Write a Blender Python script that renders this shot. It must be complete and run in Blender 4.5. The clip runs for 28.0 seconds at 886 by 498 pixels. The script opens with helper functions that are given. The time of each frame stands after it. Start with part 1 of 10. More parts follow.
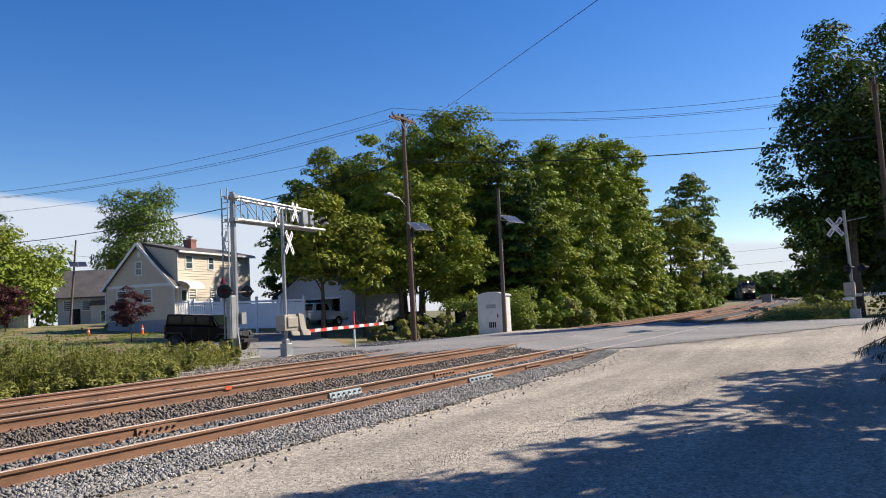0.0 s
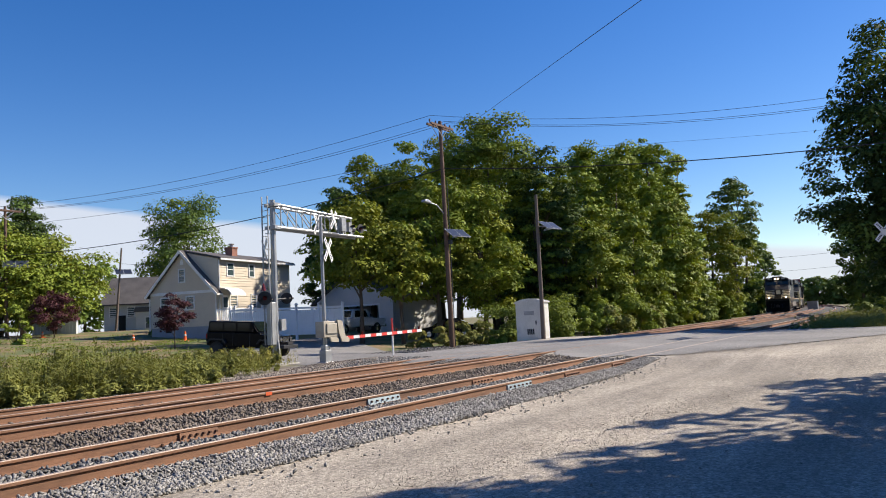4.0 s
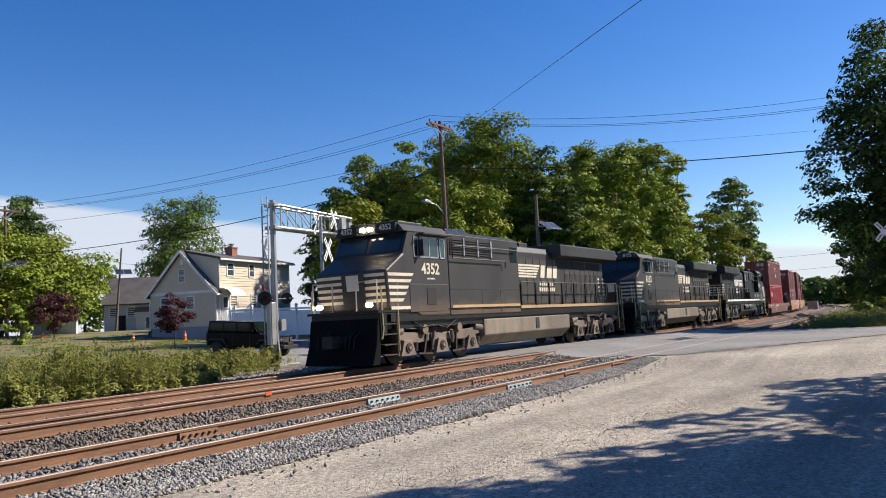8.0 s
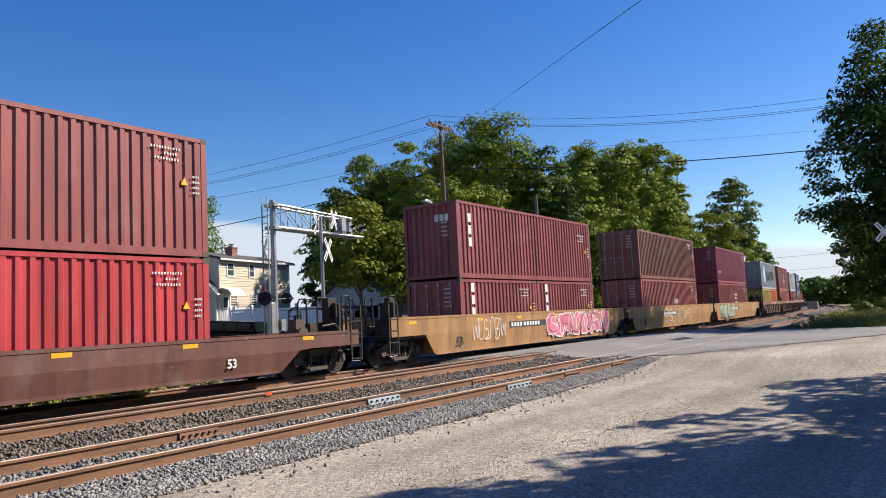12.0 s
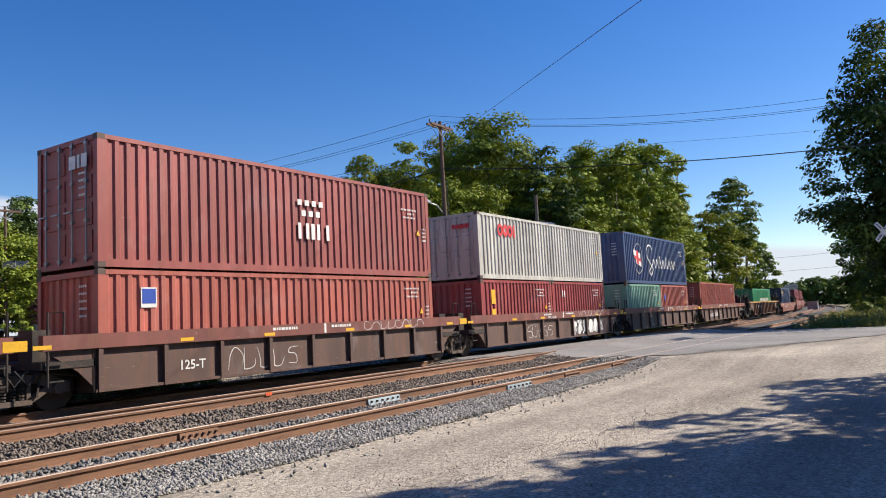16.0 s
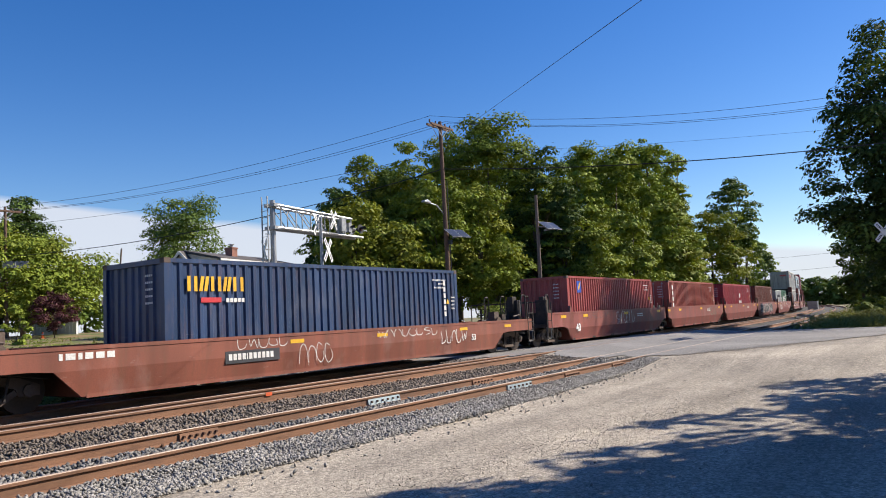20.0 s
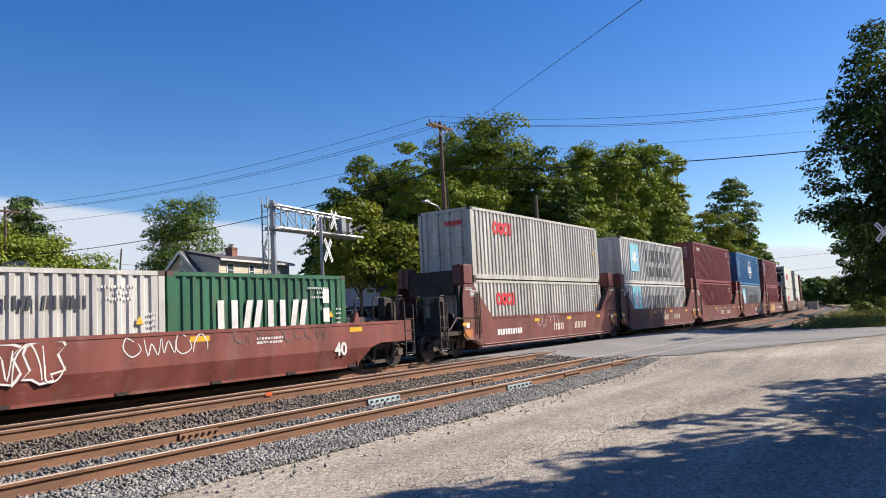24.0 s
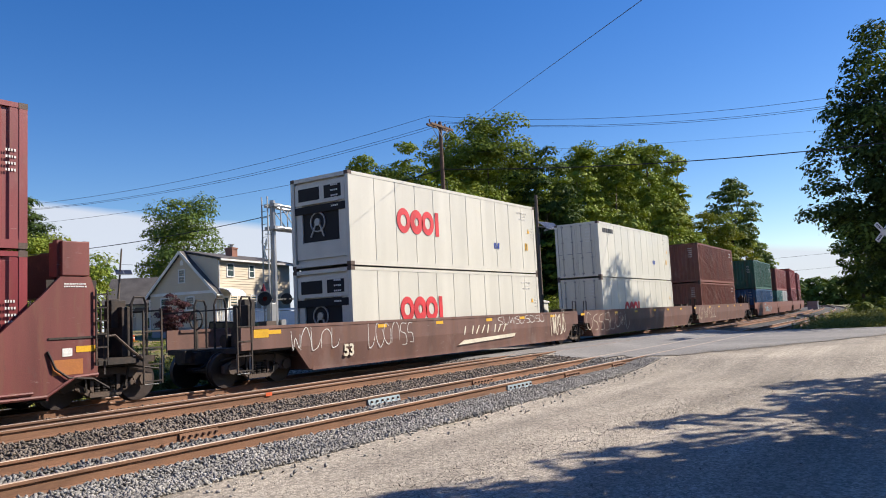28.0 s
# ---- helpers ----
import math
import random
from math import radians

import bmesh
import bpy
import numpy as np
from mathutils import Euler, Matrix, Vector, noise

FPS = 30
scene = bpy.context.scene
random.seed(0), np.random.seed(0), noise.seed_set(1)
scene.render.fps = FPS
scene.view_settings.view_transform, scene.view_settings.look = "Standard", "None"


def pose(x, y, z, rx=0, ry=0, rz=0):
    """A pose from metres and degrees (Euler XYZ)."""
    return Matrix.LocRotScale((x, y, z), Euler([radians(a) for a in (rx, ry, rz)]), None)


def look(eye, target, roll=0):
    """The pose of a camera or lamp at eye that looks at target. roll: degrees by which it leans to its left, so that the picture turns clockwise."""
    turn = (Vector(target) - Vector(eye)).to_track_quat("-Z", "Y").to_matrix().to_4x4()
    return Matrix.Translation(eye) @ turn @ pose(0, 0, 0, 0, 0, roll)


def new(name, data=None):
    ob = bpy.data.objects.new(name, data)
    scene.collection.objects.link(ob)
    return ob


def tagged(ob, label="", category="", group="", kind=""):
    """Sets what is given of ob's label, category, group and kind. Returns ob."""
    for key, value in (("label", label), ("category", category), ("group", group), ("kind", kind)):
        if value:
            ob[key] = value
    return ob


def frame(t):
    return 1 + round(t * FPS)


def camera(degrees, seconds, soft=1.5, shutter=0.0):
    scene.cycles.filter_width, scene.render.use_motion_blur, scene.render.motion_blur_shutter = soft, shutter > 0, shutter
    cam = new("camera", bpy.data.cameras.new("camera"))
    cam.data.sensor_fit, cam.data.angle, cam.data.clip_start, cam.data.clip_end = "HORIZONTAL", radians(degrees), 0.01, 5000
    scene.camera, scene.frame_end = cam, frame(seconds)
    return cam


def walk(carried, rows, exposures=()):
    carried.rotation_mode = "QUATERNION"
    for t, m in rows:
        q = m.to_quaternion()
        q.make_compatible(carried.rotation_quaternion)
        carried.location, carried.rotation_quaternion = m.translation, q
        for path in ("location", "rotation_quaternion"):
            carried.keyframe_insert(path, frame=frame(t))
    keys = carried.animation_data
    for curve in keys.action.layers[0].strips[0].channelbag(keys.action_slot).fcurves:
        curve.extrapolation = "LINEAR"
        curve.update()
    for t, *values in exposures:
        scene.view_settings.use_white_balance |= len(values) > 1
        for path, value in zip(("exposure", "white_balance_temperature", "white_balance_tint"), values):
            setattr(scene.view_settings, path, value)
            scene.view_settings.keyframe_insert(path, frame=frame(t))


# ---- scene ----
cam = camera(61.22, 28.0, soft=1.0)
EYE = (0.0, -16.061, 1.448)


def aim(yaw, pitch, roll):
    """Camera pose: yaw from the far side (+y) towards +x, pitch up, roll to the right, in degrees."""
    a, b = radians(yaw), radians(pitch)
    way = Vector((math.sin(a) * math.cos(b), math.cos(a) * math.cos(b), math.sin(b)))
    return look(EYE, Vector(EYE) + 50 * way, -roll)


walk(cam, [(t, aim(*a)) for t, a in (
    (0.0, (58.81, 4.63, 2.90)), (0.5, (59.69, 5.05, 2.93)), (1.0, (58.74, 5.19, 2.95)),
    (1.5, (56.98, 5.26, 2.90)), (2.0, (56.16, 5.28, 2.88)), (2.5, (55.95, 5.285, 2.866)),
    (3.0, (55.95, 5.285, 2.866)), (12.0, (55.95, 5.29, 2.87)), (20.0, (55.95, 5.31, 2.88)),
    (28.0, (55.95, 5.32, 2.88)))], exposures=((0.0, 0.64, 6720, 12), (28.0, 0.64, 6720, 12)))

# ---- world, sun ----
SUN_AZ, SUN_EL = radians(-40), radians(38)  # azimuth of the sun from +x towards +y
world = bpy.data.worlds.new("world")
scene.world = world
world.use_nodes = True
wn, wl = world.node_tree.nodes, world.node_tree.links
wn.clear()
w_out = wn.new("ShaderNodeOutputWorld")
w_bg = wn.new("ShaderNodeBackground")
w_bg.inputs["Strength"].default_value = 0.094
w_sky = wn.new("ShaderNodeTexSky")
w_sky.sky_type = "NISHITA"
w_sky.sun_disc = False
w_sky.sun_elevation = SUN_EL
w_sky.sun_rotation = radians(90) - SUN_AZ
w_sky.air_density, w_sky.dust_density, w_sky.ozone_density = 1.0, 0.2, 3.0
# thin white cloud bank low in the sky
w_tc = wn.new("ShaderNodeTexCoord")
w_map = wn.new("ShaderNodeMapping")
w_map.inputs["Scale"].default_value = (2.2, 2.2, 9.0)
wl.new(w_tc.outputs["Generated"], w_map.inputs[0])
w_noise = wn.new("ShaderNodeTexNoise")
w_noise.inputs["Scale"].default_value = 1.6
w_noise.inputs["Detail"].default_value = 7
wl.new(w_map.outputs[0], w_noise.inputs["Vector"])
w_low = wn.new("ShaderNodeMapRange")
w_low.inputs["From Min"].default_value = 0.165
w_low.inputs["From Max"].default_value = 0.05
w_tilt = wn.new("ShaderNodeVectorMath")  # the bank lies higher towards the far side
w_tilt.operation = "DOT_PRODUCT"
w_tilt.inputs[1].default_value = (0.062, -0.09, 1.0)
wl.new(w_tc.outputs["Generated"], w_tilt.inputs[0])
wl.new(w_tilt.outputs["Value"], w_low.inputs["Value"])
w_sum = wn.new("ShaderNodeMath")
w_sum.operation = "MULTIPLY_ADD"
w_sum.inputs[1].default_value = 0.24
wl.new(w_noise.outputs["Fac"], w_sum.inputs[0])
wl.new(w_low.outputs[0], w_sum.inputs[2])
w_cloud = wn.new("ShaderNodeMapRange")
w_cloud.inputs["From Min"].default_value = 0.58
w_cloud.inputs["From Max"].default_value = 0.67
w_cloud.inputs["To Max"].default_value = 0.9
wl.new(w_sum.outputs[0], w_cloud.inputs["Value"])
w_mix = wn.new("ShaderNodeMix")
w_mix.data_type = "RGBA"
wl.new(w_cloud.outputs[0], w_mix.inputs[0])
w_hue = wn.new("ShaderNodeHueSaturation")
w_hue.inputs["Hue"].default_value = 0.513
w_hue.inputs["Saturation"].default_value = 1.37
wl.new(w_sky.outputs[0], w_hue.inputs["Color"])
wl.new(w_hue.outputs[0], w_mix.inputs[6])
w_mix.inputs[7].default_value = (4.9, 5.4, 6.2, 1)
wl.new(w_mix.outputs[2], w_bg.inputs["Color"])
wl.new(w_bg.outputs[0], w_out.inputs["Surface"])

sun = new("sun", bpy.data.lights.new("sun", "SUN"))
sun.data.energy, sun.data.angle, sun.data.color = 5.0, radians(0.53), (1.0, 0.93, 0.82)
sun_way = Vector((math.cos(SUN_AZ) * math.cos(SUN_EL), math.sin(SUN_AZ) * math.cos(SUN_EL), math.sin(SUN_EL)))
sun.matrix_world = look(sun_way * 80, (0, 0, 0))

# ---- mesh and material helpers ----
rng = random.Random(7)
MATS = {}


def mat(name, color, rough=0.7, metal=0.0, var=0.25, scale=6.0, bump=0.15, grit=60.0, dirt=None, dirt_amount=0.0,
        stretch=(1, 1, 1), rand=0.0, spec=0.5, grit_var=0.15):
    """A surface: base colour varied at two scales, stains of a second colour, roughness variation and fine relief."""
    if name in MATS:
        return MATS[name]
    m = bpy.data.materials.new(name)
    m.use_nodes = True
    n, l = m.node_tree.nodes, m.node_tree.links
    b = n["Principled BSDF"]
    tc = n.new("ShaderNodeTexCoord")
    mp = n.new("ShaderNodeMapping")
    mp.inputs["Scale"].default_value = stretch
    l.new(tc.outputs["Object"], mp.inputs[0])
    big = n.new("ShaderNodeTexNoise")
    big.inputs["Scale"].default_value = scale * 0.3
    big.inputs["Detail"].default_value = 6
    l.new(mp.outputs[0], big.inputs["Vector"])
    fine = n.new("ShaderNodeTexNoise")
    fine.inputs["Scale"].default_value = grit
    fine.inputs["Detail"].default_value = 4
    l.new(tc.outputs["Object"], fine.inputs["Vector"])
    r1 = n.new("ShaderNodeMapRange")
    r1.inputs["From Min"].default_value, r1.inputs["From Max"].default_value = 0.3, 0.7
    r1.inputs["To Min"].default_value, r1.inputs["To Max"].default_value = 1 - var, 1 + var * 0.6
    l.new(big.outputs["Fac"], r1.inputs["Value"])
    r2 = n.new("ShaderNodeMapRange")
    r2.inputs["From Min"].default_value, r2.inputs["From Max"].default_value = 0.3, 0.7
    r2.inputs["To Min"].default_value, r2.inputs["To Max"].default_value = 1 - grit_var, 1 + grit_var
    l.new(fine.outputs["Fac"], r2.inputs["Value"])
    mul = n.new("ShaderNodeMath")
    mul.operation = "MULTIPLY"
    l.new(r1.outputs[0], mul.inputs[0])
    l.new(r2.outputs[0], mul.inputs[1])
    last = mul.outputs[0]
    if rand:
        oi = n.new("ShaderNodeObjectInfo")
        gi = n.new("ShaderNodeNewGeometry")
        add = n.new("ShaderNodeMath")
        add.operation = "ADD"
        l.new(oi.outputs["Random"], add.inputs[0])
        l.new(gi.outputs["Random Per Island"], add.inputs[1])
        r3 = n.new("ShaderNodeMapRange")
        r3.inputs["From Max"].default_value = 2.0
        r3.inputs["To Min"].default_value, r3.inputs["To Max"].default_value = 1 - rand, 1 + rand
        l.new(add.outputs[0], r3.inputs["Value"])
        m3 = n.new("ShaderNodeMath")
        m3.operation = "MULTIPLY"
        l.new(last, m3.inputs[0])
        l.new(r3.outputs[0], m3.inputs[1])
        last = m3.outputs[0]
    vm = n.new("ShaderNodeMix")
    vm.data_type, vm.blend_type = "RGBA", "MULTIPLY"
    vm.inputs[0].default_value = 1
    vm.inputs[6].default_value = (*color, 1)
    l.new(last, vm.inputs[7])
    col = vm.outputs[2]
    if dirt_amount:
        dn = n.new("ShaderNodeTexNoise")
        dn.inputs["Scale"].default_value = scale
        dn.inputs["Detail"].default_value = 8
        dn.inputs["Roughness"].default_value = 0.65
        l.new(mp.outputs[0], dn.inputs["Vector"])
        dr = n.new("ShaderNodeMapRange")
        dr.inputs["From Min"].default_value, dr.inputs["From Max"].default_value = 0.5, 0.72
        dr.inputs["To Max"].default_value = dirt_amount
        l.new(dn.outputs["Fac"], dr.inputs["Value"])
        dm = n.new("ShaderNodeMix")
        dm.data_type = "RGBA"
        l.new(dr.outputs[0], dm.inputs[0])
        l.new(col, dm.inputs[6])
        dm.inputs[7].default_value = (*(dirt or (0.1, 0.07, 0.05)), 1)
        col = dm.outputs[2]
    l.new(col, b.inputs["Base Color"])
    rr = n.new("ShaderNodeMapRange")
    rr.inputs["To Min"].default_value, rr.inputs["To Max"].default_value = max(0.02, rough - 0.12), min(1, rough + 0.12)
    l.new(big.outputs["Fac"], rr.inputs["Value"])
    l.new(rr.outputs[0], b.inputs["Roughness"])
    b.inputs["Metallic"].default_value = metal
    b.inputs["Specular IOR Level"].default_value = spec
    if bump:
        bp = n.new("ShaderNodeBump")
        bp.inputs["Strength"].default_value = bump
        bp.inputs["Distance"].default_value = 0.02
        l.new(fine.outputs["Fac"], bp.inputs["Height"])
        l.new(bp.outputs[0], b.inputs["Normal"])
    MATS[name] = m
    return m


def glow(name, color, strength):
    if name in MATS:
        return MATS[name]
    m = bpy.data.materials.new(name)
    m.use_nodes = True
    b = m.node_tree.nodes["Principled BSDF"]
    b.inputs["Base Color"].default_value = (*color, 1)
    b.inputs["Emission Color"].default_value = (*color, 1)
    b.inputs["Emission Strength"].default_value = strength
    MATS[name] = m
    return m


def glass_mat(name, tint=(0.02, 0.03, 0.035), gloss=0.6):
    """Dark glazing that mirrors the sky."""
    if name in MATS:
        return MATS[name]
    m = bpy.data.materials.new(name)
    m.use_nodes = True
    b = m.node_tree.nodes["Principled BSDF"]
    b.inputs["Base Color"].default_value = (*tint, 1)
    b.inputs["Roughness"].default_value = 0.06
    b.inputs["Specular IOR Level"].default_value = gloss
    MATS[name] = m
    return m


def leaf_mat(name, color, rand=0.35, trans=0.12):
    """Foliage: colour varied leaf by leaf, a little light through the blade."""
    m = mat(name, color, 0.55, 0, 0.35, 1.2, 0.0, 12.0, rand=rand, spec=0.08)
    b = m.node_tree.nodes["Principled BSDF"]
    n, l = m.node_tree.nodes, m.node_tree.links
    tr = n.new("ShaderNodeBsdfTranslucent")
    tr.inputs["Color"].default_value = (color[0] * 1.7, color[1] * 1.6, color[2] * 0.8, 1)
    mx = n.new("ShaderNodeMixShader")
    mx.inputs[0].default_value = trans
    l.new(b.outputs[0], mx.inputs[1])
    l.new(tr.outputs[0], mx.inputs[2])
    l.new(mx.outputs[0], n["Material Output"].inputs["Surface"])
    return m


class Geo:
    """Collects vertices and faces of one mesh."""

    def __init__(self):
        self.v, self.f = [], []

    def add(self, verts, faces):
        k = len(self.v)
        self.v += [tuple(p) for p in verts]
        self.f += [tuple(i + k for i in q) for q in faces]
        return self

    def box(self, x0, x1, y0, y1, z0, z1):
        if x0 > x1:
            x0, x1 = x1, x0
        if y0 > y1:
            y0, y1 = y1, y0
        if z0 > z1:
            z0, z1 = z1, z0
        return self.add([(x0, y0, z0), (x1, y0, z0), (x1, y1, z0), (x0, y1, z0), (x0, y0, z1), (x1, y0, z1), (x1, y1, z1), (x0, y1, z1)],
                        [(0, 3, 2, 1), (4, 5, 6, 7), (0, 1, 5, 4), (1, 2, 6, 5), (2, 3, 7, 6), (3, 0, 4, 7)])

    def bar(self, a, b, w, h=None):
        """A square bar from a to b."""
        a, b = Vector(a), Vector(b)
        d = (b - a).normalized()
        up = Vector((0, 0, 1)) if abs(d.z) < 0.95 else Vector((0, 1, 0))
        s = d.cross(up).normalized() * w / 2
        u = s.cross(d).normalized() * (h or w) / 2
        p = [a - s - u, a + s - u, a + s + u, a - s + u, b - s - u, b + s - u, b + s + u, b - s + u]
        return self.add(p, [(0, 1, 2, 3), (7, 6, 5, 4), (0, 4, 5, 1), (1, 5, 6, 2), (2, 6, 7, 3), (3, 7, 4, 0)])

    def cyl(self, a, b, r, r2=None, seg=12, caps=True):
        a, b = Vector(a), Vector(b)
        d = (b - a).normalized()
        up = Vector((0, 0, 1)) if abs(d.z) < 0.95 else Vector((1, 0, 0))
        s = d.cross(up).normalized()
        u = s.cross(d).normalized()
        r2 = r if r2 is None else r2
        p = []
        for c, q in ((a, r), (b, r2)):
            for i in range(seg):
                w = 2 * math.pi * i / seg
                p.append(c + (s * math.cos(w) + u * math.sin(w)) * q)
        f = [(i, (i + 1) % seg, seg + (i + 1) % seg, seg + i) for i in range(seg)]
        if caps:
            f += [tuple(range(seg - 1, -1, -1)), tuple(range(seg, 2 * seg))]
        return self.add(p, f)

    def tube(self, pts, r, seg=6):
        """One round bar swept along the points; r is a radius or one for each point."""
        pts = [Vector(p) for p in pts]
        rs = r if isinstance(r, (list, tuple)) else [r] * len(pts)
        v, f = [], []
        d0 = (pts[1] - pts[0]).normalized()
        s = d0.cross(Vector((0, 0, 1)) if abs(d0.z) < 0.95 else Vector((1, 0, 0))).normalized()
        for k, p in enumerate(pts):
            d = (pts[min(k + 1, len(pts) - 1)] - pts[max(k - 1, 0)]).normalized()
            s = (s - d * s.dot(d)).normalized()
            u = s.cross(d)
            v += [p + (s * math.cos(6.2832 * i / seg) + u * math.sin(6.2832 * i / seg)) * rs[k] for i in range(seg)]
        for k in range(len(pts) - 1):
            f += [(k * seg + i, k * seg + (i + 1) % seg, (k + 1) * seg + (i + 1) % seg, (k + 1) * seg + i) for i in range(seg)]
        f += [tuple(range(seg - 1, -1, -1)), tuple(range((len(pts) - 1) * seg, len(pts) * seg))]
        return self.add(v, f)

    def prism(self, prof, y0, y1):
        """A profile of (x, z) points, drawn out along y."""
        n = len(prof)
        v = [(x, y0, z) for x, z in prof] + [(x, y1, z) for x, z in prof]
        f = [(i, (i + 1) % n, n + (i + 1) % n, n + i) for i in range(n)]
        return self.add(v, f + [tuple(range(n - 1, -1, -1)), tuple(range(n, 2 * n))])

    def prism_x(self, prof, x0, x1):
        """A profile of (y, z) points, drawn out along x."""
        n = len(prof)
        v = [(x0, y, z) for y, z in prof] + [(x1, y, z) for y, z in prof]
        f = [(i, (i + 1) % n, n + (i + 1) % n, n + i) for i in range(n)]
        return self.add(v, f + [tuple(range(n - 1, -1, -1)), tuple(range(n, 2 * n))])

    def prism_z(self, prof, z0, z1):
        """A profile of (x, y) points, drawn out along z."""
        n = len(prof)
        v = [(x, y, z0) for x, y in prof] + [(x, y, z1) for x, y in prof]
        f = [(i, (i + 1) % n, n + (i + 1) % n, n + i) for i in range(n)]
        return self.add(v, f + [tuple(range(n - 1, -1, -1)), tuple(range(n, 2 * n))])

    def mesh(self, name, smooth=False):
        me = bpy.data.meshes.new(name)
        me.from_pydata(self.v, [], self.f)
        bm = bmesh.new()
        bm.from_mesh(me)
        bmesh.ops.recalc_face_normals(bm, faces=bm.faces)
        bm.to_mesh(me)
        bm.free()
        if smooth:
            me.shade_smooth()
        me.update()
        return me


def arrays_mesh(name, verts, quads, material, smooth=False):
    """A mesh from numpy arrays: verts (n, 3), quads (m, 4)."""
    me = bpy.data.meshes.new(name)
    me.vertices.add(len(verts))
    me.vertices.foreach_set("co", np.asarray(verts, np.float32).ravel())
    m = len(quads)
    k = quads.shape[1]
    me.loops.add(m * k)
    me.loops.foreach_set("vertex_index", np.asarray(quads, np.int32).ravel())
    me.polygons.add(m)
    me.polygons.foreach_set("loop_start", np.arange(0, m * k, k, dtype=np.int32))
    me.polygons.foreach_set("loop_total", np.full(m, k, np.int32))
    me.update(calc_edges=True)
    if smooth:
        me.shade_smooth()
    if material:
        me.materials.append(material)
    return me


def put(ob, material):
    """Gives an object a material of its own on a mesh that it may share."""
    if not ob.data.materials:
        ob.data.materials.append(None)
    ob.material_slots[0].link = "OBJECT"
    ob.material_slots[0].material = material
    return ob


def part(name, geo, material, parent, label="", bev=0.0, smooth=False, at=None):
    """Links a Geo or a mesh as one mesh object under a thing or a part."""
    me = geo.mesh(name, smooth) if isinstance(geo, Geo) else geo
    ob = new(name, me)
    put(ob, material)
    ob.parent = parent
    if at:
        ob.location = at
    if label:
        ob["label"] = label
    if bev:
        b = ob.modifiers.new("bevel", "BEVEL")
        b.width, b.segments, b.limit_method = bev, 2, "ANGLE"
    return ob


def thing(name, label, category, group="", kind="", m=None):
    ob = new(name)
    ob.empty_display_size = 0.2
    if m is not None:
        ob.matrix_basis = m
    return tagged(ob, label, category, group, kind)


def solo(name, geo, material, label, category="", group="", kind="", m=None, bev=0.0, smooth=False):
    """A thing of one mesh."""
    me = geo.mesh(name, smooth) if isinstance(geo, Geo) else geo
    ob = new(name, me)
    put(ob, material)
    if m is not None:
        ob.matrix_basis = m
    if bev:
        b = ob.modifiers.new("bevel", "BEVEL")
        b.width, b.segments, b.limit_method = bev, 2, "ANGLE"
    return tagged(ob, label, category, group, kind)


TEXTS = {}


def text_mesh(words, size, depth=0.004, bold=0.0):
    """Lettering in the built-in font, as a mesh in the xz plane that faces -y, centred on its origin."""
    key = (words, size, depth, bold)
    if key in TEXTS:
        return TEXTS[key]
    cu = bpy.data.curves.new("lettering", "FONT")
    cu.body, cu.size, cu.extrude, cu.offset = words, size, depth, bold
    cu.align_x, cu.align_y = "CENTER", "CENTER"
    cu.resolution_u = 3
    ob = bpy.data.objects.new("lettering", cu)
    scene.collection.objects.link(ob)
    me = bpy.data.meshes.new_from_object(ob.evaluated_get(bpy.context.evaluated_depsgraph_get()))
    bpy.data.objects.remove(ob)
    me.transform(Matrix.Rotation(radians(90), 4, "X"))
    TEXTS[key] = me
    return me

# ---- materials of the large structure ----
M_RUST = mat("rusty_rail_steel", (0.235, 0.12, 0.068), 0.8, 0.05, 0.4, 2.0, 0.3, 90, (0.075, 0.042, 0.03), 0.7, (0.6, 4, 4))
M_HEAD = mat("worn_rail_head", (0.17, 0.12, 0.095), 0.5, 0.25, 0.2, 1.5, 0.1, 80, (0.25, 0.14, 0.09), 0.6, (0.3, 6, 6))
M_HEAD_NEAR = mat("dull_rail_head", (0.42, 0.34, 0.27), 0.55, 0.2, 0.2, 1.5, 0.1, 80, (0.3, 0.15, 0.08), 0.6, (0.3, 6, 6))
# near-black base: shade of the gaps between stones is put into the bed colour
M_BALLAST = mat("ballast_bed_with_gap_shade", (0.05, 0.044, 0.039), 0.95, 0, 0.3, 1.2, 0.9, 22, (0.12, 0.09, 0.07), 0.5, grit_var=0.5)
M_STONE = mat("ballast_stone", (0.25, 0.24, 0.225), 0.9, 0, 0.3, 6, 0.4, 60, (0.10, 0.085, 0.07), 0.35, rand=0.92)
M_STONE_BROWN = mat("brown_ballast_stone", (0.18, 0.15, 0.125), 0.9, 0, 0.3, 6, 0.4, 60, (0.13, 0.09, 0.06), 0.4, rand=0.5)
M_ROAD = mat("worn_asphalt", (0.215, 0.205, 0.192), 0.88, 0, 0.25, 1.0, 0.35, 70, (0.14, 0.135, 0.13), 0.5, (1, 0.35, 1), grit_var=0.35)
M_WHITE = mat("white_paint", (0.72, 0.72, 0.7), 0.6, 0, 0.15, 4, 0.1, 40, (0.4, 0.38, 0.34), 0.3)
M_GALV = mat("galvanised_steel", (0.33, 0.335, 0.335), 0.45, 0.55, 0.18, 5, 0.1, 50, (0.3, 0.27, 0.23), 0.3)
M_WOOD_POLE = mat("weathered_pole_wood", (0.13, 0.075, 0.048), 0.85, 0, 0.4, 3, 0.5, 50, (0.06, 0.045, 0.035), 0.5, (6, 6, 0.4))
M_GREY_POLE = mat("grey_pole_wood", (0.16, 0.125, 0.1), 0.85, 0, 0.4, 3, 0.5, 50, (0.07, 0.05, 0.04), 0.5, (6, 6, 0.4))
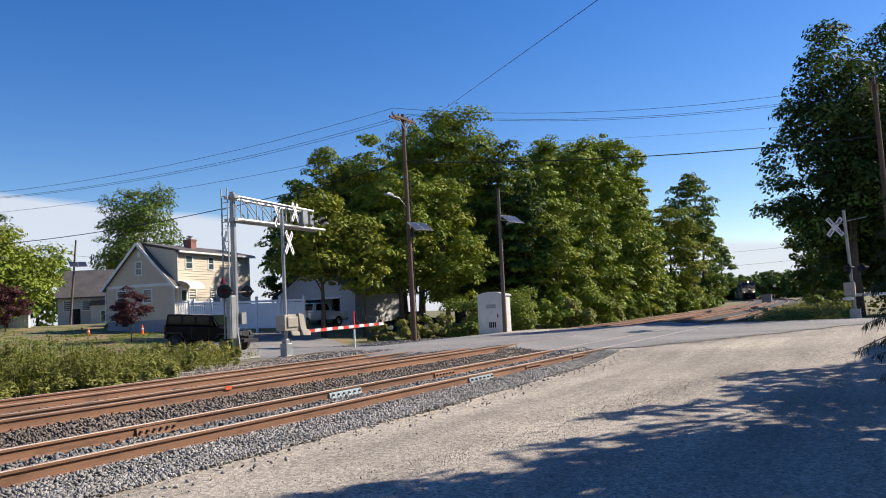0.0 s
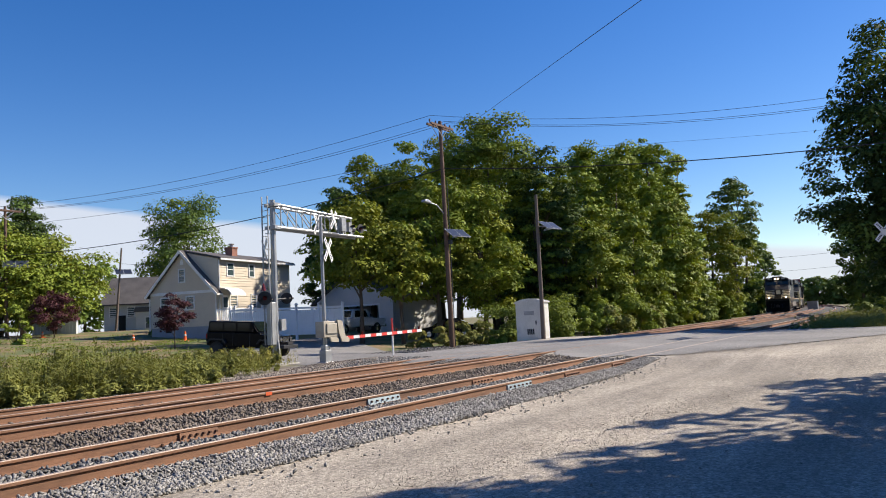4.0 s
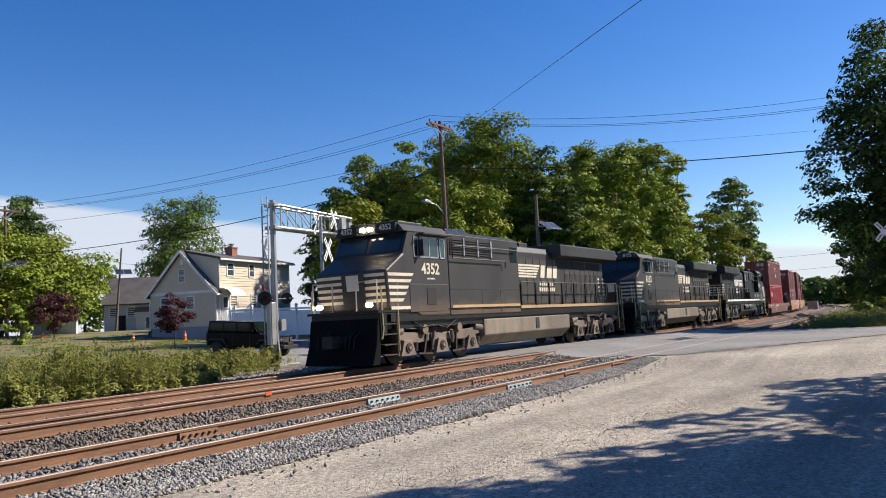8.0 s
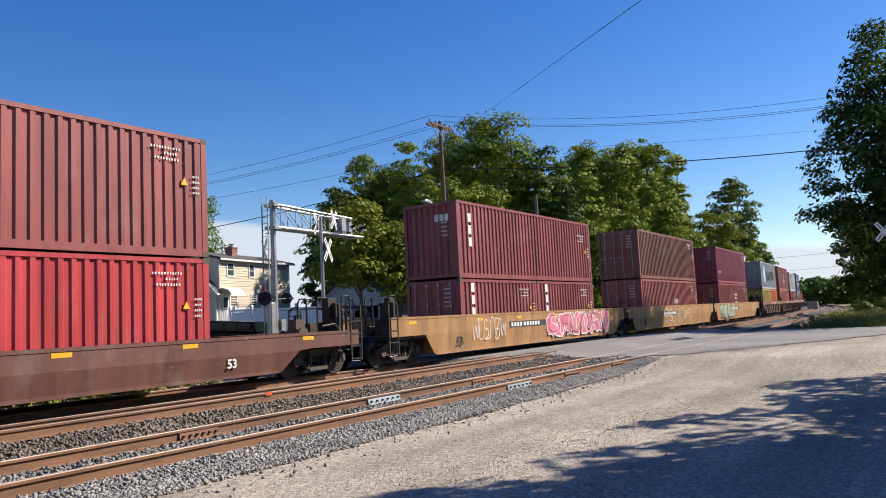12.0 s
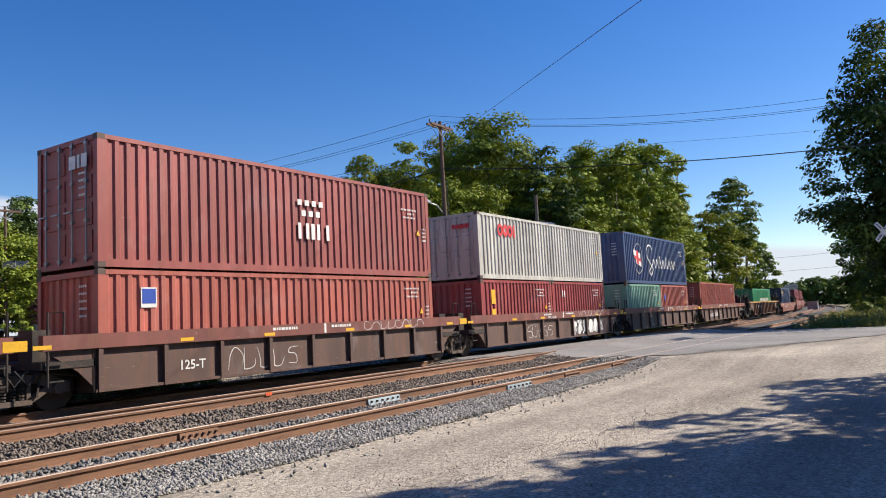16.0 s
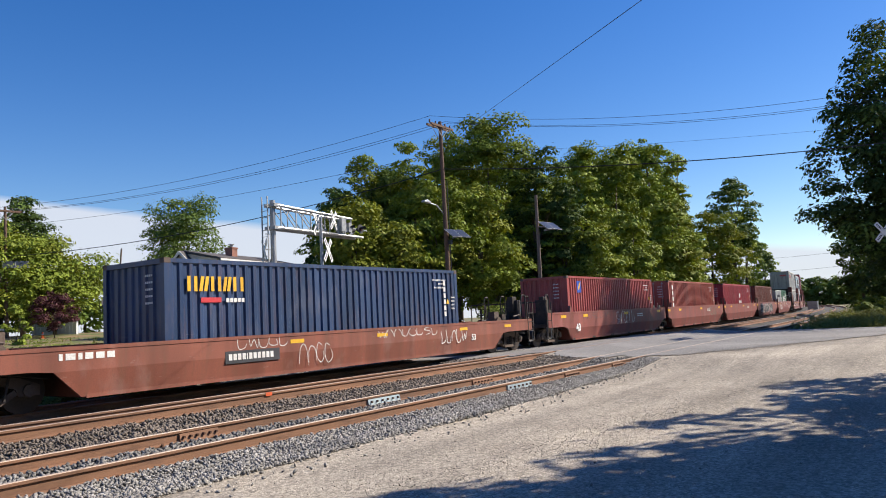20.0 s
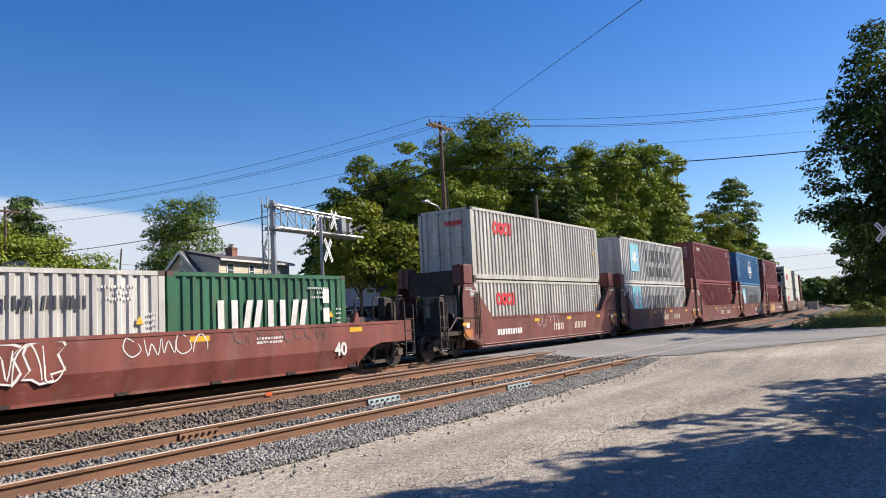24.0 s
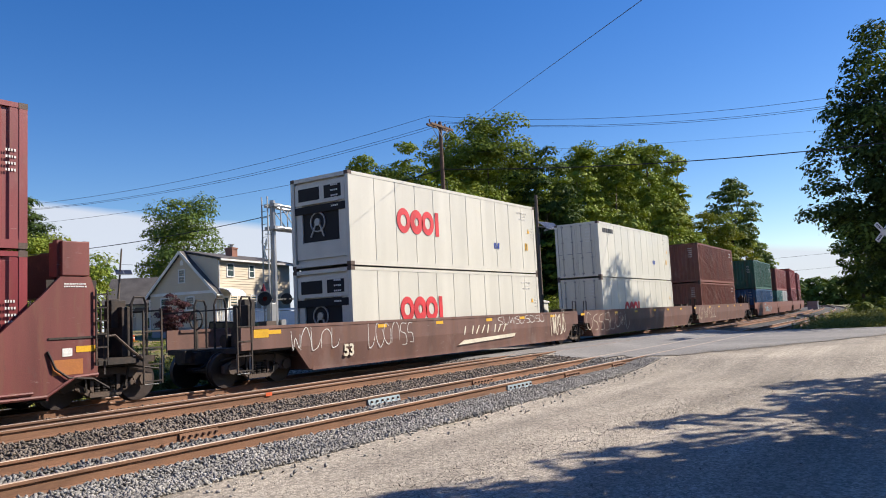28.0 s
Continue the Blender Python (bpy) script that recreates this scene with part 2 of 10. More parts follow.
M_CABLE = mat("black_cable", (0.02, 0.02, 0.022), 0.6)


def ground_mat():
    """Pale gravel lot on the near side, dry grass and bare soil beyond the tracks."""
    m = mat("gravel_and_grass", (0.352, 0.308, 0.247), 0.95, 0, 0.28, 0.7, 0.9, 38, (0.24, 0.205, 0.165), 0.7, grit_var=0.4)
    n, l = m.node_tree.nodes, m.node_tree.links
    b = n["Principled BSDF"]
    old = b.inputs["Base Color"].links[0].from_socket
    tc = n.new("ShaderNodeTexCoord")
    sp = n.new("ShaderNodeSeparateXYZ")
    l.new(tc.outputs["Object"], sp.inputs[0])
    ns = n.new("ShaderNodeTexNoise")
    ns.inputs["Scale"].default_value = 0.5
    ns.inputs["Detail"].default_value = 8
    l.new(tc.outputs["Object"], ns.inputs["Vector"])
    ad = n.new("ShaderNodeMath")
    ad.operation = "MULTIPLY_ADD"
    ad.inputs[1].default_value = 9
    l.new(ns.outputs["Fac"], ad.inputs[0])
    l.new(sp.outputs["Y"], ad.inputs[2])
    vo = n.new("ShaderNodeTexVoronoi")
    vo.inputs["Scale"].default_value = 26
    l.new(tc.outputs["Object"], vo.inputs["Vector"])
    hs = n.new("ShaderNodeSeparateColor")
    l.new(vo.outputs["Color"], hs.inputs[0])
    vr = n.new("ShaderNodeMapRange")
    vr.inputs["To Min"].default_value, vr.inputs["To Max"].default_value = 0.62, 1.3
    l.new(hs.outputs[0], vr.inputs["Value"])
    tw = n.new("ShaderNodeTexNoise")  # worn tyre tracks along the lot
    tw.inputs["Scale"].default_value = 1.0
    tw.inputs["Detail"].default_value = 5
    tm = n.new("ShaderNodeMapping")
    tm.inputs["Scale"].default_value = (0.12, 1.5, 1)
    tm.inputs["Rotation"].default_value = (0, 0, radians(22))
    l.new(tc.outputs["Object"], tm.inputs[0])
    l.new(tm.outputs[0], tw.inputs["Vector"])
    tr_ = n.new("ShaderNodeMapRange")
    tr_.inputs["From Min"].default_value, tr_.inputs["From Max"].default_value = 0.3, 0.7
    tr_.inputs["To Min"].default_value, tr_.inputs["To Max"].default_value = 0.78, 1.18
    l.new(tw.outputs["Fac"], tr_.inputs["Value"])
    pm = n.new("ShaderNodeMath")
    pm.operation = "MULTIPLY"
    l.new(vr.outputs[0], pm.inputs[0])
    l.new(tr_.outputs[0], pm.inputs[1])
    gm = n.new("ShaderNodeMix")
    gm.data_type, gm.blend_type = "RGBA", "MULTIPLY"
    gm.inputs[0].default_value = 1
    l.new(old, gm.inputs[6])
    l.new(pm.outputs[0], gm.inputs[7])
    old = gm.outputs[2]
    far = n.new("ShaderNodeMapRange")
    far.inputs["From Min"].default_value, far.inputs["From Max"].default_value = 11, 16
    l.new(ad.outputs[0], far.inputs["Value"])
    ad2 = n.new("ShaderNodeMath")
    ad2.operation = "MULTIPLY_ADD"
    ad2.inputs[1].default_value = 5
    l.new(ns.outputs["Fac"], ad2.inputs[0])
    l.new(sp.outputs["X"], ad2.inputs[2])
    east = n.new("ShaderNodeMapRange")
    east.inputs["From Min"].default_value, east.inputs["From Max"].default_value = 49.5, 53
    l.new(ad2.outputs[0], east.inputs["Value"])
    both = n.new("ShaderNodeMath")
    both.operation = "MAXIMUM"
    l.new(far.outputs[0], both.inputs[0])
    l.new(east.outputs[0], both.inputs[1])
    rp = n.new("ShaderNodeValToRGB")
    rp.color_ramp.elements[0].position, rp.color_ramp.elements[0].color = 0.42, (0.10, 0.125, 0.035, 1)
    rp.color_ramp.elements[1].position, rp.color_ramp.elements[1].color = 0.6, (0.23, 0.16, 0.085, 1)
    l.new(ns.outputs["Fac"], rp.inputs[0])
    mx = n.new("ShaderNodeMix")
    mx.data_type = "RGBA"
    l.new(both.outputs[0], mx.inputs[0])
    l.new(old, mx.inputs[6])
    l.new(rp.outputs[0], mx.inputs[7])
    l.new(mx.outputs[2], b.inputs["Base Color"])
    return m


def smooth(a, b, x):
    t = np.clip((x - a) / (b - a), 0, 1)
    return t * t * (3 - 2 * t)


R_CURVE, X_CURVE = 904.5, 28.57


def bend(x):
    """Shift of the tracks to the far side where they curve."""
    return np.where(x > X_CURVE, (np.minimum(x, 420) - X_CURVE) ** 2 / (2 * R_CURVE), 0)


def track_point(s, y=0.0):
    """Place and heading at s metres along the main track, y metres to its far side."""
    if s <= X_CURVE:
        return Vector((s, y, 0)), 0.0
    a = (s - X_CURVE) / R_CURVE
    return Vector((X_CURVE + (R_CURVE - y) * math.sin(a), R_CURVE - (R_CURVE - y) * math.cos(a), 0)), a


def road_z(y):
    """Height of the asphalt, flush with the rails that it crosses."""
    return np.interp(y, [-14, -9.5, -7.92, -6.42, -5.4, -4.8, -3.1, -2.0, -0.8, 0.8, 3.0],
                     [-0.012, -0.012, -0.006, -0.006, 0.09, 0.166, 0.082, 0.03, 0.003, -0.015, -0.02])


def gz(x, y):
    """Height of the ground."""
    yt = y - bend(x)
    z = -0.30 + 0.0 * x
    z = np.where(yt > -9.6, -0.30 + 0.06 * smooth(-9.6, -8.7, yt), z)
    z = np.where(yt > 2.2, -0.24 - 0.13 * smooth(2.2, 6, yt), z)
    rise = 0.06 * np.clip(y - 13, 0, 36) * (1 - 0.85 * smooth(55, 80, x))
    z = z + rise
    road = smooth(19.5, 23.2, x) * (1 - smooth(42, 47, x))
    keep = np.where(y > 3, 1 - smooth(3, 9, y), 1.0) * np.where(y < -9, 1 - 0.75 * smooth(-14, -22, y) * 0, 1.0)
    return z * (1 - road * keep) + (road_z(y) - 0.02) * road * keep


def axis(*runs):
    out = []
    for a, b, n in runs:
        out += list(np.linspace(a, b, n, endpoint=False))
    return np.array(out + [runs[-1][1]])


def sheet(name, xs, ys, height, material):
    gx, gy = np.meshgrid(xs, ys, indexing="ij")
    v = np.stack([gx, gy, height(gx, gy)], -1).reshape(-1, 3)
    nx, ny = len(xs), len(ys)
    i = np.arange((nx - 1) * ny).reshape(nx - 1, ny)[:, :-1].ravel()
    return arrays_mesh(name, v, np.stack([i, i + ny, i + ny + 1, i + 1], 1), material, True)


def ripple(x, y):
    return 0.02 * np.sin(x * 1.3 + 0.7 * y) * np.sin(y * 1.1 - 0.4 * x) * (1 - smooth(20, 24, x))


xs = axis((-1500, -60, 12), (-60, -5, 50), (-5, 50, 150), (50, 140, 60), (140, 400, 30), (400, 1900, 12))
ys = axis((-1500, -60, 12), (-60, -20, 40), (-20, 12, 120), (12, 60, 48), (60, 200, 20), (200, 1500, 12))
ground = new("ground", sheet("ground", xs, ys, lambda x, y: gz(x, y) + ripple(x, y), ground_mat()))
tagged(ground, "pale gravel lot and dry roadside grass", "ground", kind="structure")

# asphalt of the street that crosses the tracks


def road_edges(y):
    left = np.interp(y, [-60, -20, -13, -11, -9, 2, 10, 16, 20, 26], [125, 46, 31.5, 27, 22.9, 22.6, 25.2, 25.9, 29.5, 34.2])
    right = np.interp(y, [-60, -20, -11.4, -5, 0.2, 6.5, 12, 18, 26], [140, 62, 43.7, 41, 38.9, 35.6, 35.2, 40, 50])
    return left, right


ry = axis((-60, -20, 40), (-20, 14, 340), (14, 26, 24))
u = np.linspace(0, 1, 24)
le, ri = road_edges(ry)
wear = np.random.RandomState(41)
for reach, width in ((0.55, 30), (0.22, 7)):
    rag = np.convolve(wear.normal(0, 1, len(ry) + 80), np.ones(width) / width ** 0.5, "same")[40:-40]
    le = le + reach * rag * (ry < 2)
rx = le[:, None] + (ri - le)[:, None] * u
rv = np.stack([rx, np.repeat(ry[:, None], 24, 1), np.maximum(gz(rx, ry[:, None]) + 0.024, -9)], -1).reshape(-1, 3)
ii = np.arange((len(ry) - 1) * 24).reshape(-1, 24)[:, :-1].ravel()
road = new("road", arrays_mesh("road", rv, np.stack([ii, ii + 1, ii + 25, ii + 24], 1), M_ROAD, True))
tagged(road, "sun-bleached patched asphalt street over the rail crossing", "road", kind="structure")

# ballast bed under the three tracks
TRACKS = ((0.0, 0.0, 0.012), (-3.95, 0.13, 0.056), (-7.17, 0.0, 0.0))  # offset, height of the rail tops, cant
bs = axis((-70, -4, 44), (-4, 24, 112), (24, 40, 32), (40, 260, 90))
by = np.linspace(-9.0, 2.2, 36)
bv = []
for s in bs:
    for y in by:
        p, a = track_point(s, y)
        edge = min(1.0, max(0.0, min(y + 9.0, 2.2 - y) / 0.8))
        z = -0.34 + 0.15 * edge + 0.19 * math.exp(-((y + 4.3) / 1.15) ** 2) + 0.012 * math.sin(s * 7.1 + y * 5) * math.sin(s * 3.3 - 4 * y)
        if 22.9 < s < 39.5:
            z -= 0.12
        bv.append((p.x, p.y, z))
nb = len(by)
ii = np.arange((len(bs) - 1) * nb).reshape(-1, nb)[:, :-1].ravel()
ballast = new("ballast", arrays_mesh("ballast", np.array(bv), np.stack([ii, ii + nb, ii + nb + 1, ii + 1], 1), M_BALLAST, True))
tagged(ballast, "crushed stone bed under the tracks, near-black for the shade between stones", "ballast", kind="structure")

RAIL = ((-0.075, -0.18), (0.075, -0.18), (0.075, -0.168), (0.012, -0.15), (0.009, -0.045), (0.036, -0.036), (0.036, -0.008),
        (0.028, -0.001), (-0.028, -0.001), (-0.036, -0.008), (-0.036, -0.036), (-0.009, -0.045), (-0.012, -0.15), (-0.075, -0.168))


def rail_strip(profile, y0, z0, s0, s1, step=1.0):
    """The profile swept along the track, from s0 to s1."""
    g = Geo()
    n = max(2, int((s1 - s0) / step) + 1)
    ss = np.linspace(s0, s1, n)
    k = len(profile)
    v, f = [], []
    for s in ss:
        for py, pz in profile:
            p, a = track_point(s, y0 + py)
            v.append((p.x, p.y, z0 + pz))
    for i in range(n - 1):
        for j in range(k):
            f.append((i * k + j, i * k + (j + 1) % k, (i + 1) * k + (j + 1) % k, (i + 1) * k + j))
    f += [tuple(range(k - 1, -1, -1)), tuple(range((n - 1) * k, n * k))]
    return g.add(v, f)


M_JOINT = mat("grey_joint_bar", (0.27, 0.33, 0.36), 0.55, 0.3, 0.2, 5, 0.15, 60)
M_SPIKE = mat("dark_rusty_spike", (0.10, 0.05, 0.032), 0.8, 0.2, 0.4, 9, 0.3, 80)
M_ORANGE = mat("orange_marking_paint", (0.75, 0.12, 0.03), 0.7)


def joint_bar(parent, y, z, x0, x1, material, name="joint_bar", out=-1):
    """A splice plate with its bolts on the side of a rail."""
    g = Geo()
    g.prism_x([(y + out * 0.012, z - 0.15), (y + out * 0.062, z - 0.163), (y + out * 0.05, z - 0.12), (y + out * 0.034, z - 0.05), (y + out * 0.012, z - 0.05)], x0, x1)
    bar = part(name, g, material, parent)
    b = Geo()
    k = 6
    for i in range(k):
        x = x0 + (x1 - x0) * (i + 0.5) / k
        b.cyl((x, y + out * 0.03, z - 0.1), (x, y + out * 0.085, z - 0.1), 0.02, seg=6)
    part("bolt", b, M_SPIKE, bar)


for k, (y0, z0, cant) in enumerate(TRACKS):
    tr = thing("railway_track", ("main track with worn brown rails", "middle track with rusty rails and orange paint mark",
                                 "siding track with rusty rails and bolted joints")[k], "railway track", "parallel railway tracks", "structure")
    for side in (1, -1):
        y, z = y0 + side * 0.7525, z0 - side * 0.7525 * cant
        r = part("rail", rail_strip(RAIL, y, z, -70, 250), M_RUST, tr, "rusty steel rail")
        part("railhead", rail_strip(((-0.031, -0.003), (0.031, -0.003), (0.028, 0.003), (-0.028, 0.003)), y, z, -70, 250),
             M_HEAD_NEAR if k == 2 else M_HEAD, r, "worn running surface")
        sp = Geo()
        for i in range(-16, 41):
            x = i * 0.55 + 0.2
            for o in (-0.088, 0.078):
                if rng.random() < 0.55:
                    sp.box(x - 0.09, x - 0.065, y + o - 0.008, y + o + 0.018, z - 0.19, z - 0.142)
                    sp.box(x + 0.05, x + 0.075, y + o - 0.008, y + o + 0.018, z - 0.19, z - 0.148)
        part("spikes", sp, M_SPIKE, r)["kind"] = "stuff"
        if k == 2:
            for a, b, m in (((7.05, 7.75, M_SPIKE), (11.35, 12.35, M_JOINT), (15.2, 16.1, M_SPIKE)) if side > 0 else
                            ((14.2, 15.3, M_JOINT), (17.1, 17.9, M_SPIKE), (20.2, 21.0, M_SPIKE))):
                joint_bar(r, y, z, a, b, m if m is M_JOINT else M_RUST)
    if k == 1:
        part("paint_mark", Geo().box(10.3, 10.46, y0 - 0.7525 - 0.04, y0 - 0.7525 - 0.012, z0 - 0.02, z0 + 0.046), M_ORANGE, tr, "fluorescent orange spray mark")

# ---- trees and shrubs ----
M_BARK = mat("grey_brown_bark", (0.10, 0.075, 0.055), 0.9, 0, 0.4, 4, 0.7, 30, stretch=(3, 3, 0.5))
LEAF = {
    "maple": leaf_mat("maple_leaf", (0.165, 0.215, 0.03)),
    "yellow": leaf_mat("yellowing_leaf", (0.215, 0.24, 0.034)),
    "locust": leaf_mat("locust_leaf", (0.21, 0.265, 0.042)),
    "dark": leaf_mat("dark_leaf", (0.058, 0.092, 0.024)),
    "oak": leaf_mat("oak_leaf", (0.115, 0.17, 0.04)),
    "purple": leaf_mat("purple_plum_leaf", (0.085, 0.035, 0.04)),
    "weed": leaf_mat("weed_leaf", (0.215, 0.225, 0.062)),
    "goldenrod": leaf_mat("goldenrod_leaf", (0.24, 0.23, 0.06)),
    "vine": leaf_mat("vine_leaf", (0.18, 0.23, 0.046)),
    "spruce": leaf_mat("spruce_needle", (0.05, 0.062, 0.038), trans=0.1),
}
npr = np.random.RandomState(11)


def leaf_quads(centres, normals, size, aspect=1.5):
    """Pointed blades (four corners each) at the centres, facing about the normals."""
    n = len(centres)
    nn = normals + npr.normal(0, 0.42, (n, 3))
    nn /= np.linalg.norm(nn, axis=1, keepdims=True) + 1e-9
    a = np.cross(nn, npr.normal(0, 1, (n, 3)))
    a /= np.linalg.norm(a, axis=1, keepdims=True) + 1e-9
    b = np.cross(nn, a)
    s = size * npr.uniform(0.6, 1.35, (n, 1))
    v = np.stack([centres - a * s * aspect * 0.5, centres + b * s * 0.42 + nn * s * 0.1, centres + a * s * aspect * 0.5, centres - b * s * 0.42 + nn * s * 0.1], 1)
    return v.reshape(-1, 3), np.arange(4 * n).reshape(n, 4)


def crown_cloud(r, h0, h1, count, clumps, seed, lean=0.0, flat=0.9):
    """Leaf places and outward ways of a crown between the heights h0 and h1, in clumps."""
    st = np.random.RandomState(seed)
    d = st.normal(0, 1, (clumps, 3))
    d /= np.linalg.norm(d, axis=1, keepdims=True)
    rad = st.uniform(0.35, 1.0, (clumps, 1)) ** 0.6
    lob = np.zeros((clumps, 1))
    for k in range(5):
        ax = st.normal(0, 1, 3)
        ax /= np.linalg.norm(ax)
        lob[:, 0] += 0.11 * np.sin(st.uniform(2, 4.5) * (d @ ax) + st.uniform(0, 6.28))
    c = d * rad * (1 + lob)
    c[:, 2] = np.where(c[:, 2] < -0.35, c[:, 2] * 0.8, c[:, 2])
    hw = (h1 - h0) / 2
    taper = 1 - 0.28 * np.clip(c[:, 2:3], 0, 1) - 0.12 * np.clip(-c[:, 2:3], 0, 1)
    cr = st.uniform(0.13, 0.34, clumps) * r
    cen = np.concatenate([c[:, :2] * taper * (r * 0.86), c[:, 2:3] * (hw - 0.12 * r) + (h0 + h1) / 2], 1)
    cen[:, 0] += lean * (cen[:, 2] - h0)
    w = cr ** 2
    which = st.choice(clumps, count, p=w / w.sum())
    q = st.normal(0, 1, (count, 3))
    q /= np.linalg.norm(q, axis=1, keepdims=True)
    q[:, 2] = np.where(q[:, 2] < -0.12, -q[:, 2] * 0.7, q[:, 2])
    rr = st.uniform(0.72, 1.06, (count, 1)) * (1 + 0.25 * st.normal(0, 1, (count, 1)) * (st.uniform(0, 1, (count, 1)) < 0.12))
    pos = cen[which] + q * rr * cr[which][:, None] * np.array([1, 1, flat])
    axis_x = lean * (pos[:, 2] - h0)
    k = r / np.percentile(np.hypot(pos[:, 0] - axis_x, pos[:, 1]), 96)
    kz = (h1 - h0) / (np.percentile(pos[:, 2], 99.6) - np.percentile(pos[:, 2], 0.5))
    z0 = np.percentile(pos[:, 2], 0.5)
    for arr in (pos, cen):
        arr[:, :2] *= k
        arr[:, 2] = h0 + (arr[:, 2] - z0) * kz
    out = q + 0.5 * np.array([0, 0, 1])
    return pos, out, cen, cr


def tree(x, y, h, r, kind="maple", count=22000, clumps=60, base=0.22, seed=1, leaf=0.3, label="", category="tree", second=None, trunk=None, group="trackside trees", flat=0.62, limbs=9):
    """A tapered trunk with limbs that reach into a crown of leafy clumps."""
    z = float(gz(np.array(x), np.array(y)))
    t = thing("tree", label or "tall leafy green tree beside the railway", category, group, m=pose(x, y, z))
    tr = trunk or max(0.06, h * 0.018)
    pos, out, cen, cr = crown_cloud(r, h * base, h, count, int(clumps * 2.0), seed, flat=flat)
    st = random.Random(seed)
    g = Geo()
    bends = [Vector((st.uniform(-0.03, 0.03) * h * k / 4, st.uniform(-0.03, 0.03) * h * k / 4, -0.2 + h * 0.82 * k / 4)) for k in range(5)]
    bends[0].x = bends[0].y = 0
    g.tube(bends, [tr * q for q in (1.15, 0.8, 0.58, 0.36, 0.14)], 9)
    part("trunk", g, M_BARK, t, smooth=True)
    order = sorted(range(len(cen)), key=lambda i: -cr[i])[:limbs]
    for i in order:
        tip = Vector(cen[i])
        f = min(0.95, max(0.25, (tip.z / h) * 0.75))
        k = min(3, int(f * 4))
        root = bends[k].lerp(bends[k + 1], f * 4 - k)
        mid = root.lerp(tip, 0.5) + Vector((0, 0, 0.06 * h * st.random()))
        part("limb", Geo().tube([root, root.lerp(mid, 0.5) + Vector((0, 0, 0.01 * h)), mid, tip], [tr * 0.38, tr * 0.3, tr * 0.22, tr * 0.05], 6), M_BARK, t, smooth=True)
    v, q = leaf_quads(pos, out, leaf)
    ob = new("crown", arrays_mesh("crown", v, q, LEAF[kind]))
    ob.parent = t
    if second:
        cut = int(count * 0.3)
        p2, o2, _, _ = crown_cloud(r * 0.98, h * base, h * 0.98, cut, max(12, clumps // 2), seed + 500, flat=flat)
        v, q = leaf_quads(p2, o2, leaf)
        ob = new("crown", arrays_mesh("crown", v, q, LEAF[second]))
        ob.parent = t
    return t

